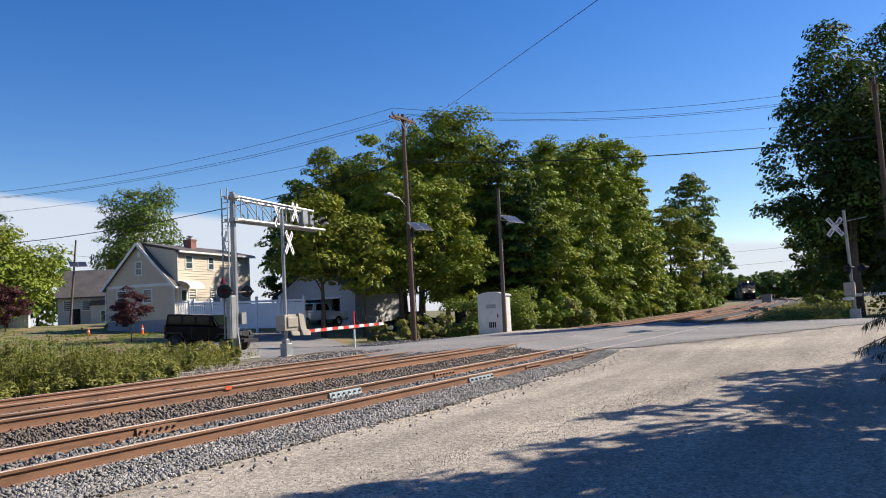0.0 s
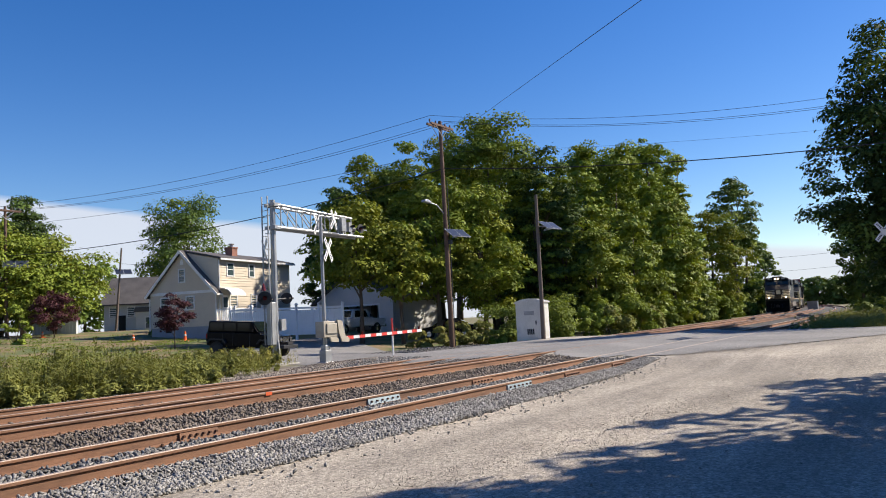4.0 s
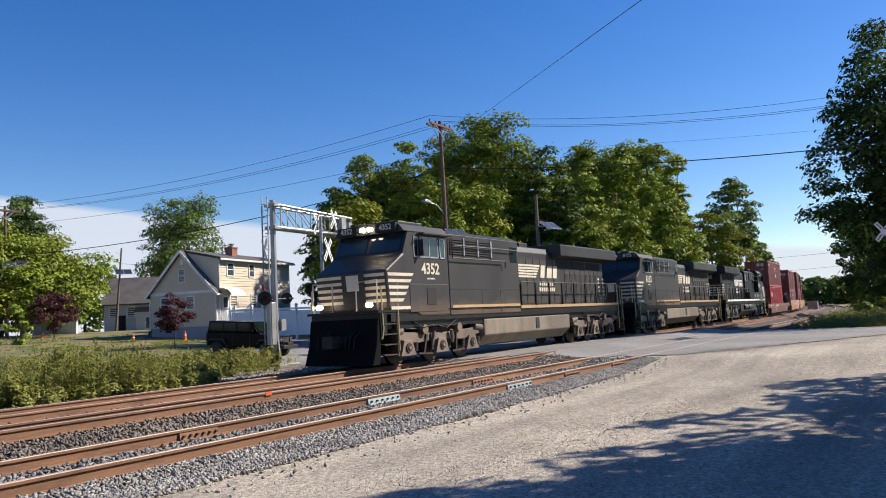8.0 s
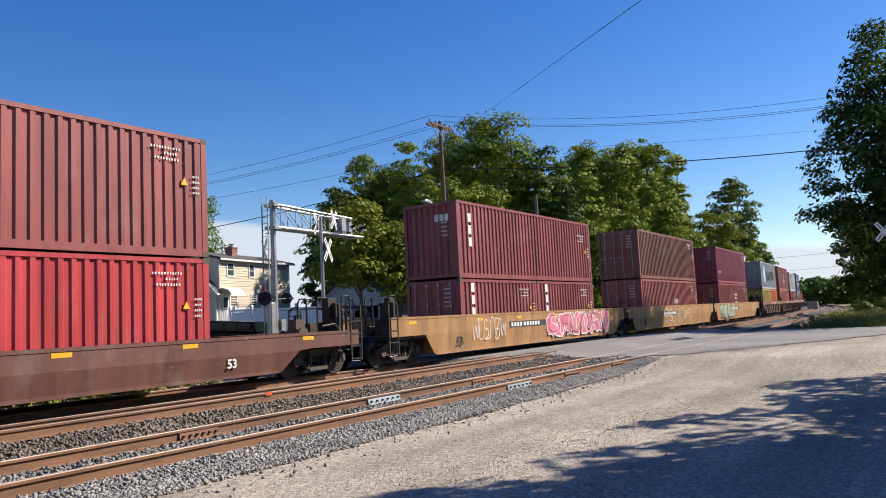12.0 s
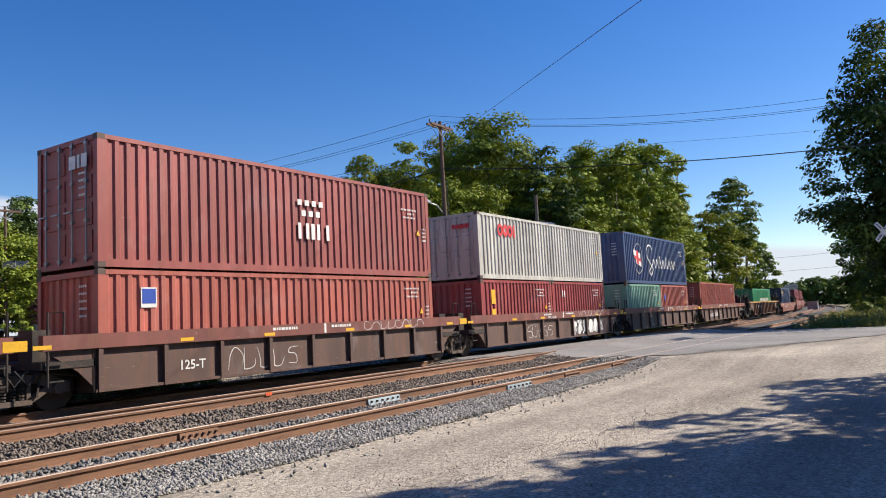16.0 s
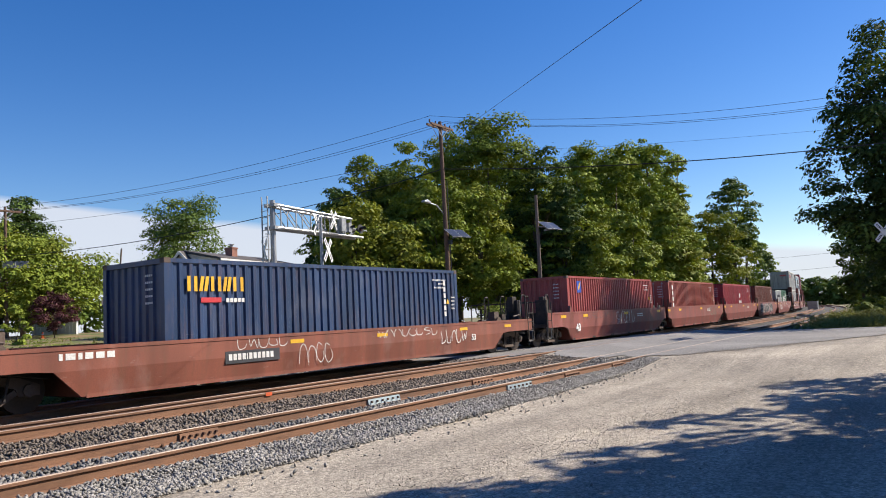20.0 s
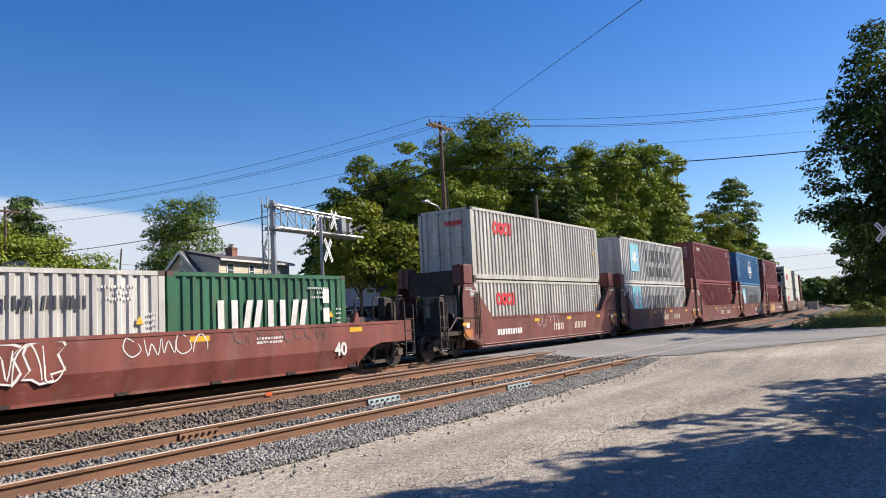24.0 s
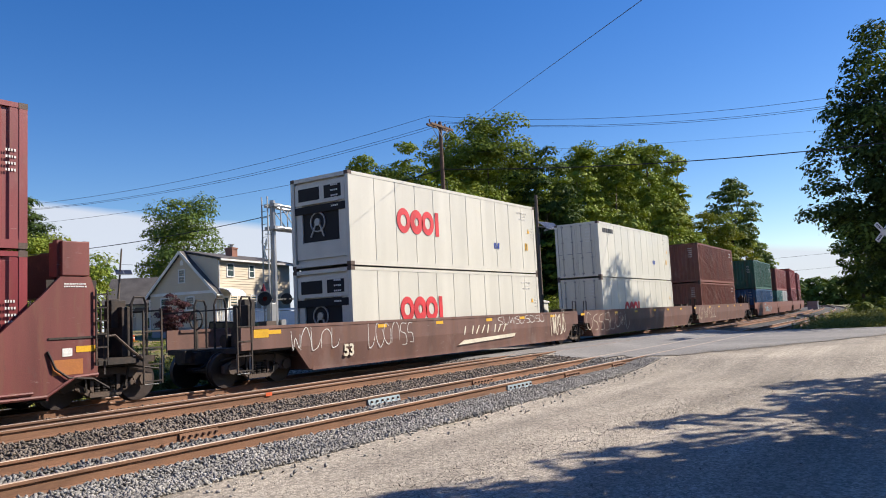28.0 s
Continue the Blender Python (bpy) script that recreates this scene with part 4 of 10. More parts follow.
def container(u, z, length, height, col, label, doors=False, reefer=False, machine=False, base_u=None):
    """A shipping container: ribbed sides and ends, roof, corner posts and castings, doors with locking rods."""
    c = thing("shipping_container", label, "shipping container", "containers on the train")
    m = C_COL[col]
    h, w = height, 2.438
    sx, sh = length - 0.3, h - 0.28
    key = (round(length, 1), round(h, 2), reefer)
    sp = cached(("side",) + key, lambda: flat_ribbed(sx, sh) if reefer else corrugated(sx, sh))
    part("side_panel", sp, m, c, at=(0.15, -w / 2 + 0.012, 0.17))
    o = part("side_panel", sp, m, c, at=(length - 0.15, w / 2 - 0.012, 0.17))
    o.rotation_euler = (0, 0, math.pi)
    ep = cached(("end", round(h, 2)), lambda: corrugated(w - 0.28, sh, 0.045, 0.25, 0.1))
    rod_x = []
    if doors:
        leaf_w = (w - 0.3) / 2

        def leaf():
            g = Geo().box(0.0, 0.05, 0.005, leaf_w - 0.005, 0, sh)
            for k in range(4):
                zz = 0.1 + k * (sh - 0.2) / 4
                g.box(-0.025, 0.0, 0.1, leaf_w - 0.1, zz + 0.06, zz + (sh - 0.2) / 4 - 0.06)
            return g.mesh("door")

        def rods():
            g = Geo()
            for yy in (0.26, leaf_w - 0.26):
                g.cyl((-0.06, yy, -0.05), (-0.06, yy, sh + 0.04), 0.018, seg=6)
                for zz in (0.05, sh * 0.33, sh * 0.66, sh - 0.05):
                    g.box(-0.085, 0.0, yy - 0.05, yy + 0.05, zz - 0.03, zz + 0.03)
                g.bar((-0.09, yy, sh * 0.42), (-0.09, yy + 0.28, sh * 0.42), 0.03)
            return g.mesh("locking_rods")
        for k in (0, 1):
            d = part("door", cached(("leaf", round(h, 2)), leaf), m, c, at=(0.04, -w / 2 + 0.15 + k * leaf_w, 0.17))
            part("locking_rod", cached(("rods", round(h, 2)), rods), M_GALV, d)
    elif machine:
        g = Geo().box(0.12, 0.4, -w / 2 + 0.14, w / 2 - 0.14, 0.15, h - 0.12)
        part("end_panel", g, C_COL["reefer"], c)
        unit = part("cooling_unit", Geo().box(0.02, 0.12, -1.05, 1.05, h * 0.70, h * 0.93).box(0.05, 0.12, -1.05, 1.05, 0.3, h * 0.28)
                    .box(0.06, 0.12, -1.05, -0.75, 0.3, h * 0.93).box(0.06, 0.12, 0.8, 1.05, 0.3, h * 0.93), C_COL["reefer"], c, "white machinery panels of a refrigeration unit")
        part("recess", Geo().box(0.1, 0.125, -0.74, 0.79, h * 0.29, h * 0.69).box(0.015, 0.03, -0.9, -0.2, h * 0.74, h * 0.88).box(0.015, 0.03, 0.0, 0.9, h * 0.74, h * 0.88)
             .box(0.02, 0.06, -1.1, 1.1, h * 0.6, h * 0.68), M_BLACKHOLE, unit)
        fan = Geo()
        fan.tube([(0.08, 0.15 + 0.3 * math.cos(2 * math.pi * k / 20), h * 0.5 + 0.3 * math.sin(2 * math.pi * k / 20)) for k in range(21)], 0.028, 6)
        fan.bar((0.08, -0.1, h * 0.34), (0.08, 0.1, h * 0.5), 0.05).bar((0.08, 0.45, h * 0.34), (0.08, 0.2, h * 0.5), 0.05)
        fan.cyl((0.1, 0.15, h * 0.5), (0.04, 0.15, h * 0.5), 0.12, seg=10)
        part("fan", fan, M_GALV, unit, "round fan guard of the cooling unit")
    else:
        e = part("end_panel", ep, m, c, at=(0.06, w / 2 - 0.14, 0.17))
        e.rotation_euler = (0, 0, -math.pi / 2)
    e = part("end_panel", ep, m, c, at=(length - 0.06, -w / 2 + 0.14, 0.17))
    e.rotation_euler = (0, 0, math.pi / 2)
    part("roof", cached(("roof", round(length, 1)), lambda: Geo().box(0.1, length - 0.1, -w / 2 + 0.05, w / 2 - 0.05, -0.05, -0.01).mesh("roof")), m, c, at=(0, 0, h))
    post = cached(("post", round(h, 2)), lambda: Geo().box(0, 0.16, 0, 0.14, 0.1, h - 0.1).mesh("corner_post"))
    for x, y in ((0, -w / 2), (0, w / 2 - 0.14), (length - 0.16, -w / 2), (length - 0.16, w / 2 - 0.14)):
        part("corner_post", post, m, c, at=(x, y, 0))
    rail = cached(("rail", round(length, 1)), lambda: Geo().box(0.16, length - 0.16, 0, 0.06, 0, 0.1).mesh("side_rail"))
    low = cached(("lowrail", round(length, 1)), lambda: Geo().box(0.16, length - 0.16, 0, 0.06, 0, 0.17).mesh("side_rail"))
    for y in (-w / 2, w / 2 - 0.06):
        part("top_rail", rail, m, c, at=(0, y, h - 0.11))
        part("bottom_rail", low, m, c, at=(0, y, 0.005))
    head = cached("header", lambda: Geo().box(0, 0.1, -w / 2 + 0.14, w / 2 - 0.14, 0, 0.12).mesh("end_rail"))
    for x in (0, length - 0.1):
        part("end_rail", head, m, c, at=(x, 0, h - 0.13))
        part("end_rail", head, m, c, at=(x, 0, 0.05))
    cast = cached("casting", lambda: Geo().box(0, 0.178, 0, 0.162, 0, 0.118).mesh("corner_casting"))
    for x in (-0.004, length - 0.174):
        for y in (-w / 2 - 0.004, w / 2 - 0.158):
            for zz in (0, h - 0.118):
                part("corner_casting", cast, M_CASTING, c, at=(x, y, zz))
    MOVING.append((c, u, length, z, False))
    return c


# ---- well cars ----
W_COL = {
    "brown_a": paint("well_brown", (0.160, 0.060, 0.044), 0.6, 0.5), "tan_a": paint("well_tan_yellow", (0.42, 0.22, 0.08), 0.6, 0.5, (0.2, 0.1, 0.06)),
    "brown_b": paint("well_dark_brown", (0.120, 0.068, 0.052), 0.65, 0.6), "sill": paint("sill_red_brown", (0.216, 0.068, 0.052), 0.6, 0.5),
    "w48": paint("well_weathered_brown", (0.176, 0.084, 0.048), 0.65, 0.7), "blue_a": paint("well_oxide", (0.264, 0.080, 0.048), 0.6, 0.4),
    "pink_a": paint("well_pink_red", (0.262, 0.07, 0.055), 0.55, 0.35), "faded_a": paint("well_faded_red", (0.185, 0.046, 0.04), 0.6, 0.5),
    "reef": paint("well_umber", (0.176, 0.088, 0.068), 0.6, 0.5), "last": paint("well_russet", (0.208, 0.076, 0.052), 0.6, 0.5),
}


def truck_parts(parent, x, r=0.44):
    """A two-axle truck: cast side frames with a spring nest, wheels, axles."""
    def cast_frame():
        g = Geo()
        for a in (-1, 1):
            g.prism([(a * 1.12, 0.36), (a * 1.12, 0.56), (a * 0.72, 0.72), (a * 0.3, 0.76), (a * 0.3, 0.62), (a * 0.66, 0.5), (a * 0.7, 0.36)], -0.06, 0.06)
            g.bar((a * 0.66, 0, 0.45), (a * 0.3, 0, 0.24), 0.12)
            g.cyl((a * 0.9, -0.12, 0.46), (a * 0.9, 0.1, 0.46), 0.13, seg=8)
        g.box(-0.34, 0.34, -0.08, 0.08, 0.62, 0.76).box(-0.36, 0.36, -0.08, 0.08, 0.18, 0.28)
        g.box(-0.34, -0.26, -0.06, 0.06, 0.28, 0.62).box(0.26, 0.34, -0.06, 0.06, 0.28, 0.62)
        return g.mesh("side_frame")

    def springs():
        g = Geo()
        for k in (-0.17, 0.0, 0.17):
            for j in range(5):
                g.cyl((k, 0, 0.29 + j * 0.06), (k, 0, 0.325 + j * 0.06), 0.075, seg=8)
        return g.mesh("springs")

    def wheel():
        g = Geo()
        g.cyl((0, -0.068, 0), (0, 0.068, 0), r, seg=24).cyl((0, 0.06, 0), (0, 0.1, 0), r + 0.026, seg=24).cyl((0, -0.12, 0), (0, 0.1, 0), 0.12, seg=10)
        return g.mesh("wheel")

    def rim():
        g = Geo()
        n = 24
        for i in range(n):
            a, b = 2 * math.pi * i / n, 2 * math.pi * (i + 1) / n
            for q0, q1 in ((r - 0.06, r - 0.004),):
                g.prism([(q0 * math.cos(a), q0 * math.sin(a)), (q1 * math.cos(a), q1 * math.sin(a)), (q1 * math.cos(b), q1 * math.sin(b)), (q0 * math.cos(b), q0 * math.sin(b))], -0.078, -0.066)
        return g.mesh("rim")
    beam = cached("brake_beam", lambda: Geo().box(-0.1, 0.1, -0.68, 0.68, 0.16, 0.62).box(-0.04, 0.04, -0.9, 0.9, 0.3, 0.4).mesh("brake_beam"))
    t = part("truck", cached("bolster", lambda: Geo().box(-0.24, 0.24, -0.95, 0.95, 0.4, 0.66).mesh("truck")), M_BRAKE, parent, "freight truck with cast side frames", at=(x, 0, 0))
    for y, mir in ((-1.0, 1), (1.0, -1)):
        part("side_frame", cached("sideframe", cast_frame), M_BRAKE, t, at=(0, y, 0))
        part("spring_nest", cached("springs", springs), M_UNDER, t, at=(0, y, 0))
        for a in (-0.9, 0.9):
            wv = part("wheel", cached(("wheel", r), wheel), M_WHEEL, t, at=(a, y * 0.7525, r))
            if mir < 0:
                wv.rotation_euler = (0, 0, math.pi)
    for a in (-0.9, 0.9):
        part("axle", cached("axle", lambda: Geo().cyl((0, -1.05, 0), (0, 1.05, 0), 0.08, seg=8).mesh("axle")), M_WHEEL, t, at=(a, 0, r))
    for a in (-0.38, 0.38):
        part("brake_beam", beam, M_UNDER, t, at=(a, 0, 0))
    part("brake_rod", cached("brake_rod", lambda: Geo().tube([(-1.3, -1.12, 0.7), (-0.5, -1.14, 0.82), (0.4, -1.14, 0.8), (1.25, -1.12, 0.66)], 0.022, 5)
         .bar((-0.5, -1.13, 0.82), (-0.45, -1.1, 0.3), 0.04).bar((0.5, -1.13, 0.8), (0.42, -1.1, 0.3), 0.04).mesh("brake_rod")), M_UNDER, t)
    return t


def well(u, col, kind, label, z_top=1.5, z_low=0.28, clear=0.15, front=1.7, rear=1.7, end_f=0.35, end_r=0.35, truck_r=False, coupler_f=False, coupler_r=False, length=12.192, chord=None):
    """One unit of a well car. The container's front stands at x = 0; the well reaches past it by 'clear' at both ends;
    'front' and 'rear' are the lengths of the end platforms."""
    c = thing("well_car", label, "freight car", "well cars of the train")
    m = W_COL[col]
    a, b = -clear, length + clear
    x0, x1 = a - front, b + rear
    yo = 1.5
    zp = 0.82
    for s in (-1, 1):
        if kind in ("plain", "fold"):
            g = Geo()
            zf, lean = (z_low + 0.52 * (z_top - z_low), 0.07) if kind == "plain" else (0.72, 0.14)
            g.prism([(a - 0.6, zf), (b + 0.6, zf), (b + 1.05, max(zp, zf)), (x1, max(zp, zf)), (x1, z_top), (x0, z_top), (x0, max(zp, zf)), (a - 1.05, max(zp, zf))], s * (yo - 0.06), s * yo)
            g.add([(a - 0.6, s * yo, zf), (b + 0.6, s * yo, zf), (b, s * (yo - lean), z_low), (a, s * (yo - lean), z_low),
                   (a - 0.6, s * (yo - 0.06), zf), (b + 0.6, s * (yo - 0.06), zf), (b, s * (yo - lean - 0.06), z_low), (a, s * (yo - lean - 0.06), z_low)],
                  [(0, 1, 2, 3), (4, 7, 6, 5), (3, 2, 6, 7), (0, 3, 7, 4), (1, 5, 6, 2)])
            side = part("side_sill", g, m, c)
            part("top_chord", Geo().box(x0 + 0.4, x1 - 0.4, s * (yo - 0.1), s * (yo + 0.015), z_top - 0.08, z_top), chord or m, side)
            part("bottom_chord", Geo().box(a + 0.1, b - 0.1, s * (yo - lean - 0.1), s * (yo - lean + 0.01), z_low - 0.03, z_low + 0.05), m, side)
        elif kind in ("husky", "ribbed"):
            zc = z_top - (0.3 if kind == "husky" else 0.13)
            side = part("side_sill", Geo().box(a, b, s * (yo - 0.16), s * (yo - 0.12), z_low, zc).box(a, b, s * (yo - 0.2), s * (yo - 0.04), z_low, z_low + 0.06), m, c)
            part("top_chord", Geo().box(x0, x1, s * (yo - 0.18), s * yo, zc, z_top), chord or m, side)
            n = 9 if kind == "husky" else 15
            rib = cached(("rib", kind, z_low, zc), lambda: Geo().prism([(-0.05, z_low), (0.05, z_low), (0.05, zc), (-0.05, zc)], -0.06, 0.06).mesh("rib"))
            for k in range(n):
                part("rib", rib, m, side, at=(a + 0.1 + (b - a - 0.2) * k / (n - 1), s * (yo - 0.08), 0))
            for e, f, q in ((x0 + 0.1, a, -0.35), (x1 - 0.1, b, 0.35)):
                part("end_brace", Geo().prism([(e, zc - 0.02), (f, zc - 0.02), (f, z_low + 0.1), (f + q, 0.75)], s * (yo - 0.16), s * (yo - 0.1)), m, side)
        else:
            g = Geo()
            zt, zb = 1.43, 2.66
            g.prism([(a + 0.1, z_low + 0.08), (b - 0.1, z_low + 0.08), (b + 0.55, 0.62), (b + 1.02, 0.62), (b + 1.02, 2.2), (b + 0.88, zb), (b + 0.25, zb), (b - 0.15, 2.25), (b - 1.05, zt),
                     (a + 1.05, zt), (a + 0.15, 2.25), (a - 0.25, zb), (a - 0.88, zb), (a - 1.02, 2.2), (a - 1.02, 0.62), (a - 0.55, 0.62)], s * (yo - 0.06), s * yo)
            side = part("side_sill", g, m, c)
            part("top_chord", Geo().box(a + 1.05, b - 1.05, s * (yo - 0.12), s * (yo + 0.02), zt - 0.05, zt + 0.02), m, side)
            part("pipe", Geo().tube([(a - 1.0, s * (yo + 0.04), 0.68), (a - 0.5, s * (yo + 0.04), 0.66), (a + 0.05, s * (yo + 0.04), 0.34), (b - 0.05, s * (yo + 0.04), 0.34), (b + 0.5, s * (yo + 0.04), 0.66), (b + 1.0, s * (yo + 0.04), 0.68)], 0.035)
                 .tube([(a + 0.3, s * (yo + 0.02), 0.43), (b - 0.3, s * (yo + 0.02), 0.43)], 0.03), m, side, "air line along the lower sill")
            for e0, e1 in ((a - 0.86, a - 0.28), (b + 0.28, b + 0.86)):
                part("bulkhead_box", Geo().box(e0, e1, s * (yo - 0.5), s * yo, zb + 0.02, 3.38), m, side, bev=0.02)
                for q in (e0 - 0.05, e1 - 0.07):
                    part("bulkhead_post", Geo().box(q, q + 0.12, s * (yo - 0.25), s * (yo - 0.1), zb, 3.4), m, side)
                lad = Geo()
                for k in range(6):
                    lad.bar((e1 + 0.1, s * (yo + 0.05), 0.95 + k * 0.27), (e1 + 0.35, s * (yo + 0.05), 0.95 + k * 0.27), 0.03)
                lad.bar((e1 + 0.1, s * (yo + 0.05), 0.85), (e1 + 0.1, s * (yo + 0.05), 2.4), 0.03).bar((e1 + 0.35, s * (yo + 0.05), 0.85), (e1 + 0.35, s * (yo + 0.05), 2.4), 0.03)
                part("ladder", lad, M_UNDER, side)
                if s < 0:
                    stencils(side, (e0 + e1) / 2 - 0.25, 2.5, -yo - 0.004, 8, int(u) + 3, 0.03, rows=2)
                    part("orange_panel", Geo().box(e0 - 0.2, e0 + 0.42, -yo - 0.006, -yo + 0.002, 0.72, 1.02), M_ORANGE_PANEL, side, "faded orange reflective panel")
                    part("placard", Geo().box(e0, e0 + 0.2, -yo - 0.009, -yo - 0.003, 1.08, 1.24), M_LET_W, side)
                    fr = Geo().box(e0 - 0.28, e0 + 0.9, -yo - 0.02, -yo, 1.42, 1.46).box(e0 + 0.86, e0 + 0.9, -yo - 0.02, -yo, 0.66, 1.42)
                    part("panel_edge", fr, M_UNDER, side)
                    part("brake_hose", Geo().tube([(e0 - 0.3, -yo - 0.02, 1.2), (e0 - 0.16, -yo - 0.05, 0.85), (e0 + 0.1, -yo - 0.05, 0.66), (e0 + 0.6, -yo - 0.05, 0.6), (e0 + 0.95, -yo - 0.05, 0.38)], 0.025), M_UNDER, side)
                    part("gap_shield", Geo().box(e0 - 0.26, e1 + 0.2, -yo + 0.1, -yo + 0.2, 0.7, 2.6), M_UNDER, side)
            if s < 0:
                for e0, e1 in ((a - 0.95, a - 0.25), (b + 0.25, b + 0.95)):
                    part("bulkhead_beam", Geo().box(e0 + 0.15, e1 - 0.15, -1.0, 1.0, 2.3, 3.2), M_UNDER, c)
    # well floor and cross bearers
    bearer = cached(("bearer", z_low), lambda: Geo().box(-0.15, 0.15, -1.4, 1.4, z_low - 0.02, z_low + 0.05 if z_low < 0.25 else 0.262).mesh("cross_bearer"))
    for k in range(6):
        part("cross_bearer", bearer, M_UNDER, c, at=(a + 0.2 + (b - a - 0.4) * k / 5, 0, 0))
    for e0, e1, w0 in ((x0, a, -1), (b, x1, 1)):
        part("end_platform", Geo().box(e0, e1 if w0 < 0 else e0 + 0.0001 + (e1 - e0), -1.42, 1.42, 0.84, 0.98), M_UNDER, c)
        bulk_x = a - 0.03 if w0 < 0 else b
        part("end_wall", Geo().box(bulk_x, bulk_x + 0.05, -1.42, 1.42, z_low, min(z_top, 1.3)), m, c)
        part("stub_sill", Geo().box(e0 - (0.5 if w0 < 0 else 0), e1 + (0.5 if w0 > 0 else 0), -0.35, 0.35, 0.62, 0.92), M_UNDER, c)
    truck_parts(c, a - 1.45 if front < 1.6 else a - front * 0.5 - (0.75 if front < 2.2 else 0.25))
    if truck_r:
        truck_parts(c, b + rear * 0.5 + (0.75 if rear < 2.2 else 0.25))
    for on, e0, w0 in ((coupler_f, x0, -1), (coupler_r, x1, 1)):
        if not on:
            # articulated end: grab irons, a short stand and the stepped platform edge
            if kind != "bulk":
                xx = e0 - w0 * 0.1
                gi = Geo().tube([(xx, -1.47, 0.5), (xx, -1.47, 1.95), (xx - w0 * 0.32, -1.47, 1.95), (xx - w0 * 0.32, -1.47, z_top)], 0.024)
                for q in range(3):
                    gi.bar((xx, -1.47, 0.6 + q * 0.34), (xx - w0 * 0.32, -1.47, 0.6 + q * 0.34), 0.028)
                part("grab_iron", gi, M_UNDER, c)
                part("brake_stand", Geo().box(xx, xx - w0 * 0.35, -0.9, -0.35, 0.98, 1.62).cyl((xx - w0 * 0.1, -0.2, 1.3), (xx - w0 * 0.6, -0.2, 1.3), 0.16, seg=10), M_UNDER, c)
                part("hand_hoop", Geo().tube([(xx - w0 * 0.05, 0.9, 0.98), (xx - w0 * 0.05, 0.9, 1.9), (xx - w0 * 0.4, 0.9, 1.9), (xx - w0 * 0.4, 0.9, 0.98)], 0.026), M_UNDER, c)
                part("end_hose", Geo().tube([(xx, -1.2, 0.9), (xx + w0 * 0.25, -1.22, 0.55), (xx + w0 * 0.5, -1.2, 0.85)], 0.025), M_BLACKHOLE, c)
            continue
        ex = e0 + w0 * end_f
        cp = Geo().box(e0, ex + w0 * 0.25, -0.12, 0.12, 0.72, 0.95).box(ex + w0 * 0.1, ex + w0 * 0.32, -0.2, 0.2, 0.68, 0.98)
        part("coupler", cp, M_UNDER, c)
        hose = Geo().tube([(e0, -0.4, 0.75), (e0 + w0 * 0.3, -0.4, 0.55), (e0 + w0 * 0.55, -0.35, 0.5)], 0.025)
        part("air_hose", hose, M_BLACKHOLE, c)
        lad = Geo()
        xx = e0 + w0 * 0.12
        for k in range(4):
            lad.bar((xx, -1.5, 0.42 + k * 0.36), (xx - w0 * 0.45, -1.5, 0.42 + k * 0.36), 0.03)
        lad.bar((xx, -1.5, 0.36), (xx, -1.5, 1.95), 0.035).bar((xx - w0 * 0.45, -1.5, 0.36), (xx - w0 * 0.45, -1.5, 1.95), 0.035)
        lad.bar((xx, -1.5, 1.95), (xx, 1.5, 1.95), 0.035).bar((xx, 1.5, 0.5), (xx, 1.5, 1.95), 0.035)
        part("grab_iron", lad, M_UNDER, c, "end ladder and hand rail")
        bw = Geo()
        for k in range(14):
            q0, q1 = 2 * math.pi * k / 14, 2 * math.pi * (k + 1) / 14
            bw.bar((xx - w0 * 0.5, 0.7 + 0.26 * math.cos(q0), 1.75 + 0.26 * math.sin(q0)), (xx - w0 * 0.5, 0.7 + 0.26 * math.cos(q1), 1.75 + 0.26 * math.sin(q1)), 0.035)
        bw.bar((xx - w0 * 0.5, 0.7, 0.95), (xx - w0 * 0.5, 0.7, 1.75), 0.06).bar((xx - w0 * 0.5, 0.44, 1.75), (xx - w0 * 0.5, 0.96, 1.75), 0.03)
        part("brake_wheel", bw, M_UNDER, c)
        box = Geo().box(xx - w0 * 0.9, xx - w0 * 1.5, -0.9, -0.2, 0.98, 1.5).cyl((xx - w0 * 0.9, 0.1, 1.15), (xx - w0 * 1.6, 0.1, 1.15), 0.18, seg=10)
        part("brake_reservoir", box, M_UNDER, c)
        part("brake_stand", Geo().box(xx - w0 * 0.55, xx - w0 * 0.8, -1.25, -0.7, 0.98, 2.05).box(xx - w0 * 0.6, xx - w0 * 0.95, -1.1, -0.85, 1.6, 2.2), M_UNDER, c, bev=0.02)
        for q in (-1.32, -0.35, 0.45):
            part("hand_hoop", Geo().tube([(xx - w0 * 0.25, q, 0.98), (xx - w0 * 0.25, q, 2.1), (xx - w0 * 0.32, q, 2.25), (xx - w0 * 0.55, q, 2.25), (xx - w0 * 0.62, q, 2.1), (xx - w0 * 0.62, q, 0.98)], 0.028), M_UNDER, c)
        part("brake_pipe", Geo().tube([(xx - w0 * 0.4, -1.42, 0.9), (xx - w0 * 0.7, -1.46, 1.1), (xx - w0 * 1.1, -1.46, 1.45), (xx - w0 * 1.6, -1.46, 1.4)], 0.03), M_BRAKE, c)
        part("valve", Geo().cyl((xx - w0 * 1.75, -0.9, 1.2), (xx - w0 * 1.75, -0.4, 1.2), 0.2, seg=10).box(xx - w0 * 1.6, xx - w0 * 1.95, -0.8, -0.5, 1.35, 1.62), M_BRAKE, c)
